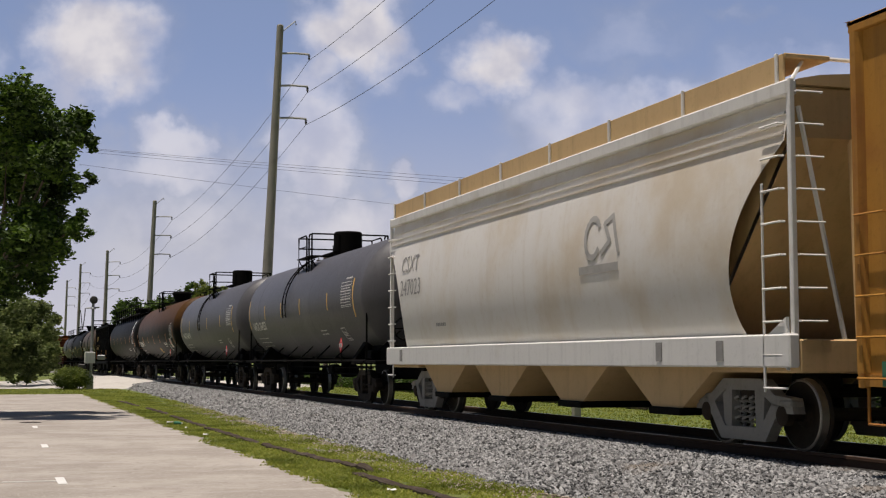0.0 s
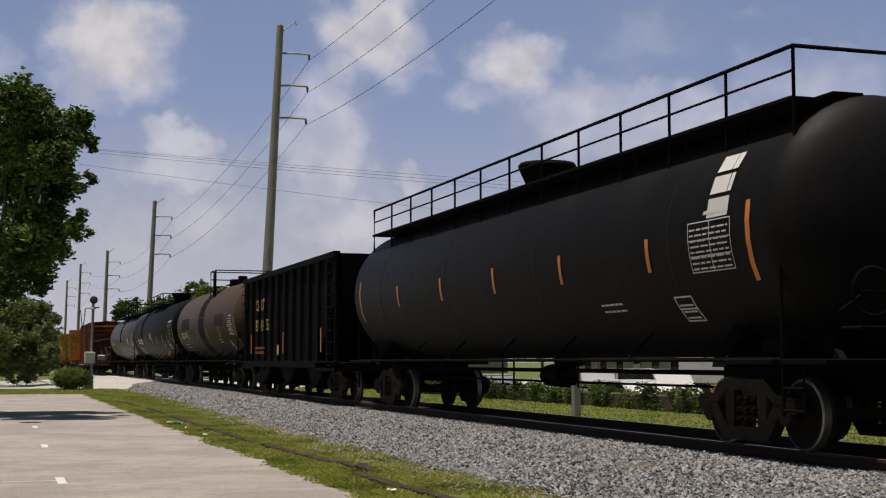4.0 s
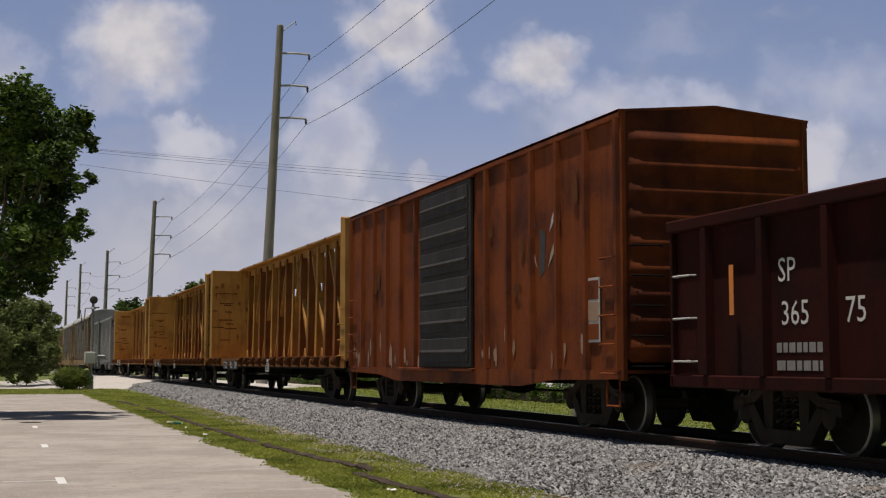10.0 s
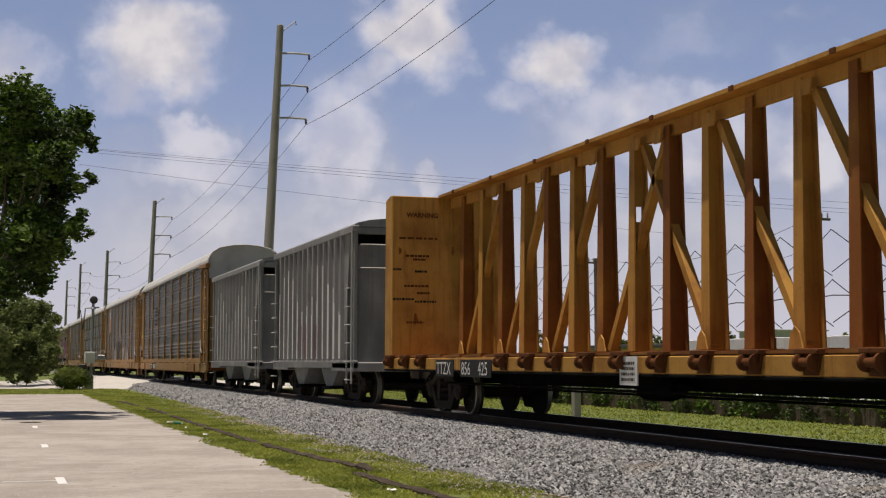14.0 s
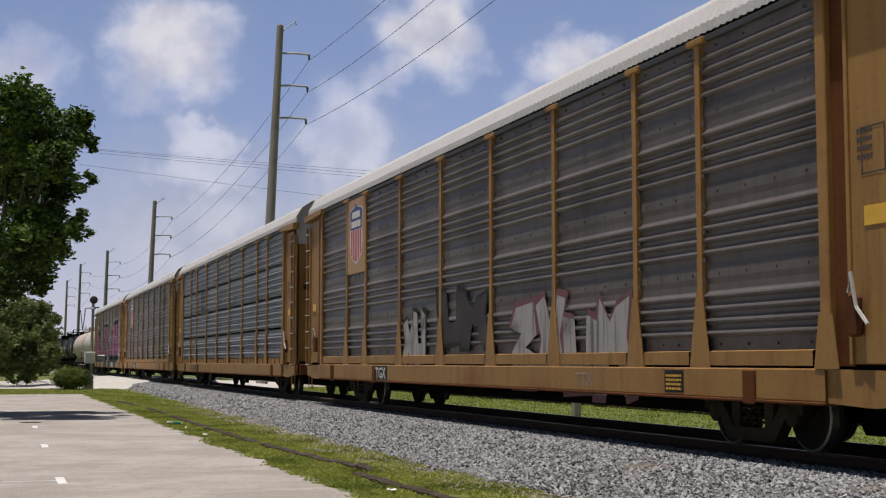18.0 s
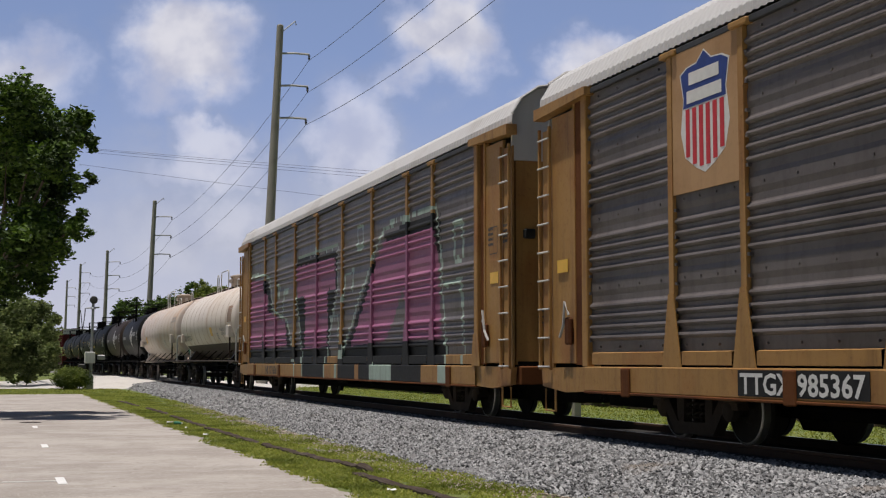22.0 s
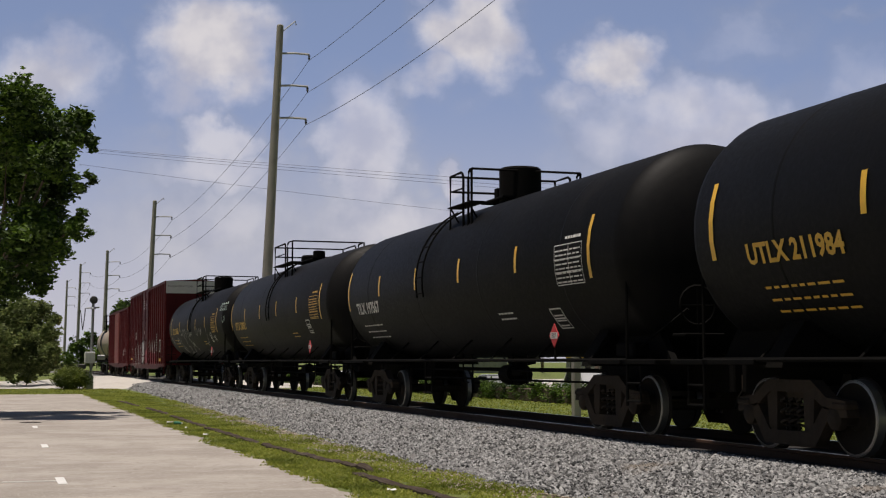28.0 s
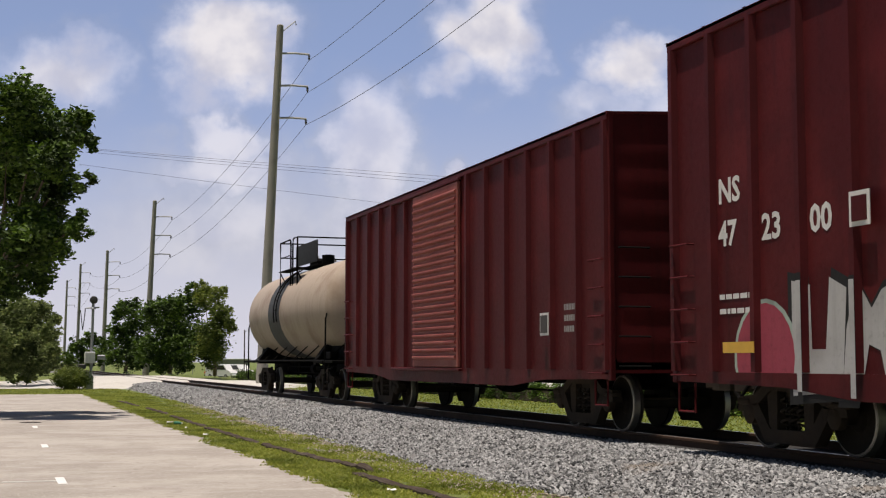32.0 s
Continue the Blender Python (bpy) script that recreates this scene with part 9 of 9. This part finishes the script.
for a, b in ((493.7, 505.5), (506.3, 519.3)):
    th, tk, bh = tank_car(a, b, BLACK_DULL if a < 500 else BROWN_TANK, "short black tank car with a white diamond mark", 1.52, 2.66, dome="low", rail_x=(-1.0, 1.0), ladder_on=False, seams=3)
    s = Shape().sheet([[(-0.8 * (1 - abs(z) / 0.72), 0, z), (0.8 * (1 - abs(z) / 0.72), 0, z)] for z in [-0.72 + 0.12 * i for i in range(13)]])
    s2 = Shape()
    for k in range(5):
        z = -0.42 + 0.2 * k
        wd = 0.62 * (1 - abs(z / 0.72))
        polyline(s2, [(-wd, z - 0.04), (0, z + 0.08), (wd, z - 0.04)], 0.05)
    e = part("emblem", on_barrel(shifted(s, 1.1, 0.0), 1.52, 2.66), SHIELD_G, tk, "white diamond emblem")
    part("emblem_lines", on_barrel(shifted(s2, 1.1, 0.0), 1.52, 2.66, 0.018), BLACK, e)
    words(tk, "lettering", on_barrel(shifted(bars_shape(1.7, 0.3, 1, 3, 0.8, 4), 2.1, 0.0), 1.52, 2.66), GREY_L)
    words(tk, "small_print", on_barrel(shifted(bars_shape(0.85, 0.6, 7, 5, 0.4), bh - 1.1, -0.25), 1.52, 2.66), GREY_L)
    words(tk, "small_print", on_barrel(shifted(bars_shape(1.6, 0.22, 1, 6, 0.8), -bh + 1.4, -0.15), 1.52, 2.66), GREY_L)

for a, b, mk, ink, sz, lab, mt in ((520.0, 536.0, "UTLX 211984", YEL_L, 0.24, "black tank car with large yellow lettering", BLACK), (536.4, 553.8, "TILX 197567", WHITE_P, 0.26, "black tank car with white lettering and yellow strips", BLACK),
                                   (554.2, 571.3, "UTLX 200831", YEL_L, 0.27, "scuffed black tank car with yellow lettering", BLACK_DULL), (571.8, 590.3, "UTLX 206006", YEL_L, 0.27, "black tank car scrawled with white graffiti", BLACK_DULL)):
    tall = sz != 0.27
    e = (b - a) / 2 - 0.42
    th, tk, bh = tank_car(a, b, mt, lab, 1.55, 2.68, dome="tall" if tall or mk.endswith("006") else "low", strips=YEL_S, rail_x=(-0.8, 0.5) if tall else (-1.4, 1.35), dome_x=0.15 if tall else -1.0, ladder_x=-1.6 if tall else -0.4,
                          strip_x=(-6.6, -3.5, -0.8, 1.9, 4.2, 6.1) if e < 7.7 else (-7.5, -4.23, -1.45, 1.06, 3.84, 6.95) if mk.endswith("006") else (-7.55, -4.75, -1.95, 0.85, 3.85, 6.85), dz=0.08 if tall else 0.0)
    tank_marks(th, tk, bh, 1.55, 2.68, mk, ink, ink if not tall else WHITE_P, placard="1987", size=sz, num=(-5.85, -0.5) if e < 7.7 else (-6.85, -0.32) if mk.endswith("006") else (-6.85, -0.5), table=(4.9, -0.4) if e < 7.7 else  (5.6, -0.45), box=(-0.75, -0.85 if not tall else -1.2))
    if mk.endswith("006"):
        s = Shape()
        for line in (((-3.93, -0.17), (-3.73, -0.34), (-3.5, -0.39), (-3.18, -0.38), (-2.96, -0.54), (-2.78, -0.79), (-2.85, -1.05), (-2.95, -1.2), (-3.29, -1.4), (-3.8, -1.42), (-4.04, -1.26), (-4.16, -1.09)),
                     ((-3.85, -0.41), (-3.57, -0.35), (-3.35, -0.21), (-3.03, -0.16), (-2.82, -0.27), (-2.76, -0.46), (-2.74, -0.26), (-2.51, -0.14), (-2.38, -0.28), (-2.24, -0.5), (-2.06, -0.27), (-1.8, -0.24)),
                     ((-1.7, -0.34), (-1.59, -0.63), (-1.55, -0.86), (-1.79, -1.19), (-2.18, -1.38), (-2.44, -1.47)), ((-2.85, -0.96), (-2.52, -1.0), (-2.98, -1.45), (-3.14, -1.29)),
                     ((-0.34, -1.13), (-0.77, -1.21), (-0.74, -1.29)), ((-4.55, -0.53), (-4.59, -0.79), (-4.51, -0.96), (-4.05, -1.08)),
                     ((0.65, -0.12), (0.88, -0.23), (1.01, -0.42), (1.16, -0.5), (1.37, -0.46), (1.51, -0.18)),
                     ((4.06, -0.24), (4.02, -0.66), (3.71, -0.88), (3.21, -0.91), (3.57, -1.03), (3.16, -1.31), (2.34, -1.42), (1.82, -1.26))):
            polyline(s, line, 0.03)
        part("graffiti", on_barrel(s, 1.55, 2.68), SILVER_L, tk, "white sprayed scrawl")
        rng = random.Random(8)
        for x0, x1, z0, z1, n in ((-1.3, -0.45, -0.55, -0.2, 5), (-1.35, -0.6, -1.1, -0.65, 8), (-5.85, -5.1, -0.9, -0.4, 8), (-5.0, -4.45, -1.42, -1.02, 5), (-7.45, -7.1, -0.85, -0.45, 5), (5.6, 6.2, -0.86, -0.5, 7), (2.0, 2.7, -0.55, -0.15, 5)):
            s = Shape()
            for k in range(n):
                x = x0 + (x1 - x0) * (k + rng.uniform(0, 0.4)) / n
                wd = (x1 - x0) / n
                polyline(s, [(x, rng.uniform((z0 + z1) / 2, z1)), (x + wd * rng.uniform(0, 0.6), rng.uniform(z0, (z0 + z1) / 2)), (x + wd, rng.uniform(z0, z1)), (x + wd * rng.uniform(0.6, 1.6), rng.uniform(z0, z1))], 0.022)
            part("graffiti", on_barrel(s, 1.55, 2.68, 0.014), SILVER_L, tk, "small white sprayed scribble")
        s = Shape()
        for k, (x, gap) in enumerate(((7.85, 0), (8.3, 2), (8.75, 1), (9.25, 3))):
            polyline(s, [(x + 0.17 * math.cos(a_), 0.5 + 0.15 * math.sin(a_)) for a_ in [0.5 + 0.63 * i for i in range(11 - gap)]], 0.05)
        polyline(s, [(8.45, 0.13), (8.5, -0.05), (8.68, -0.13), (8.9, -0.05), (9.0, 0.12), (9.16, -0.06)], 0.035)
        part("graffiti", on_barrel(s, 1.55, 2.68), MINT_L, tk, "pale green sprayed letters")

th, half, eave, w = box_car(592.4, 611.1, 5.32, RED_BOX, RED_BOX, "tall oxide-red boxcar with silver graffiti along its base", ribs=19, door=(-1.62, 1.95), door_kind="plug", roof_peak=0.12)
words(th, "lettering", on_side(shifted(text_shape("NS", 0.30, 1.0, 0.012), -half + 1.2, 2.97), -w - 0.006), WHITE_P)
for tx, x in (("47", 1.2), ("23", 2.18), ("00", 3.16)):
    words(th, "lettering", on_side(shifted(text_shape(tx, 0.30, 1.0, 0.012), -half + x, 2.45), -w - 0.006), WHITE_P)
rx = [-half + 0.1 + (2 * half - 0.2) * i / 19 for i in range(20)]
tag_letters(th, -half + 2.75, 0.72, 4.9, 1.35, 5, SILVER_L, BLACK_L, 31, -w, rx, -0.078)
blob = [(-half + 2.2 + 0.62 * math.cos(a_), max(0.82, 1.1 + 0.62 * math.sin(a_))) for a_ in [0.3 * i for i in range(21)]]
words(th, "graffiti", on_side(Shape().add([(-half + 2.2 + (a_ + half - 2.2) * 1.1, 0, 1.1 + (b_ - 1.1) * 1.08) for a_, b_ in blob], [tuple(range(21))]), -w - 0.004), MINT_L, "pale edge of a sprayed blob")
words(th, "graffiti", on_side(Shape().add([(a_, 0, b_) for a_, b_ in blob], [tuple(range(21))]), -w - 0.008), ROSE_L, "rose sprayed blob")
tag_letters(th, 2.1, 0.86, 3.0, 1.3, 4, SILVER_L, BLACK_L, 34, -w, rx, -0.078, base=ROSE_L)
tag_letters(th, -1.5, 0.95, 1.6, 1.15, 2, SILVER_L, BLACK_L, 33, -w - 0.10, [], 0.0)
tag_letters(th, 0.2, 0.95, 1.6, 0.85, 2, ROSE_L, BLACK_L, 32, -w - 0.10, [], 0.0)
wb = part("end_band", Shape().box(half + 0.03, half + 0.04, -w, w, eave - 0.62, eave + 0.02), SHIELD_G, th, "white band at the top of the end")
s = text_shape("EXCESS HEIGHT CAR", 0.098)
s.v = [(half + 0.045, -w + 0.1 + p[0], eave - 0.3 + p[2]) for p in s.v]
part("lettering", s, DARK_L, wb)
s = text_shape("NS 472300", 0.12)
s.v = [(half + 0.045, 0.55 + p[0], eave - 0.48 + p[2]) for p in s.v]
part("lettering", s, DARK_L, wb)
words(th, "small_print", on_side(shifted(bars_shape(0.75, 0.3, 3, 5, 0.45), -0.4, 4.42), -w - 0.10), WHITE_P)
words(th, "lettering", on_side(shifted(text_shape("CLOSE AND LOCK DOORS", 0.11, 0.92), -0.62, 4.25), -w - 0.10), WHITE_P)
words(th, "lettering", on_side(shifted(text_shape("BEFORE MOVING CAR", 0.11, 0.92), -0.5, 4.08), -w - 0.10), WHITE_P)
words(th, "small_print", on_side(shifted(bars_shape(0.5, 1.0, 7, 6), half - 3.4, 1.6), -w - 0.085), GREY_L)
words(th, "stencil_plate", Shape().box(half - 1.9, half - 1.45, -w - 0.09, -w - 0.08, 1.55, 2.2), WHITE_P)
words(th, "stencil_plate", Shape().box(half - 1.84, half - 1.51, -w - 0.10, -w - 0.09, 1.62, 2.12), DARK_L)
words(th, "yellow_label", Shape().box(half - 1.95, half - 1.25, -w - 0.09, -w - 0.08, 1.05, 1.2), YEL_L)
words(th, "yellow_label", Shape().box(-half + 1.4, -half + 2.1, -w - 0.09, -w - 0.08, 1.15, 1.28), YEL_L)
words(th, "small_print", on_side(shifted(bars_shape(0.75, 0.35, 2, 5, 0.35), -half + 1.2, 1.62), -w - 0.006), WHITE_P)
words(th, "stencil_plate", Shape().box(-half + 4.0, -half + 4.35, -w - 0.09, -w - 0.08, 2.42, 2.78), WHITE_P)
words(th, "stencil_plate", Shape().box(-half + 4.05, -half + 4.30, -w - 0.10, -w - 0.09, 2.47, 2.73), RED_BOX)
s = bars_shape(1.3, 0.45, 4, 9)
s.v = [(half + 0.045, -0.1 + p[0], 3.7 + p[2]) for p in s.v]
words(th, "small_print", s, WHITE_P)

th, half, eave, w = box_car(613.0, 628.4, 4.74, RED_BOX, RED_DOOR, "oxide-red boxcar with a faded ridged door", ribs=15, door=(-1.8, 1.1), door_kind="ribbed", roof_peak=0.1)
words(th, "stencil_plate", Shape().box(half - 2.47, half - 2.12, -w - 0.09, -w - 0.08, 1.46, 1.82), WHITE_P)
words(th, "stencil_plate", Shape().box(half - 2.43, half - 2.16, -w - 0.10, -w - 0.09, 1.5, 1.78), DARK_L)
words(th, "small_print", on_side(shifted(bars_shape(0.4, 0.5, 3, 4), half - 1.5, 1.5), -w - 0.085), GREY_L)

th, tk, bh = tank_car(629.3, 642.8, TAN_TANK, "tan tank car with a dark grey band", 1.42, 2.58, dome="low", rail_x=(-1.6, 1.0), rail_h=0.85, seams=3)
rows = [[(x, 0, a_ * 1.42) for x in (-2.2, -1.2, -0.4)] for a_ in [-1.5 + 3.05 * i / 16 for i in range(17)]]
part("dark_band", on_barrel(Shape().sheet(rows), 1.42, 2.58), BAND_DARK, tk, "dark grey painted band")
words(tk, "weather_screen", Shape().box(-1.6, 1.4, -0.64, -0.60, 4.1, 4.75), BLACK_L)


def motions():
    """The train rolls past at an even pace."""
    for car, start in CARS:
        walk(car, [(t, pose(SPEED * t - start, TRACK, RAIL)) for t in (0, 8, 16, 24, 32.0)])
    for car, rows, lateral in PASSING:
        walk(car, [(t, pose(along(x, lateral), lateral, -0.73)) for t, x in rows])
    for sheet, m, way in CLOUDS:
        walk(sheet, [(t, m @ pose(way * t / 32.0, 0, 0)) for t in (0, 16, 32.0)])


motions()
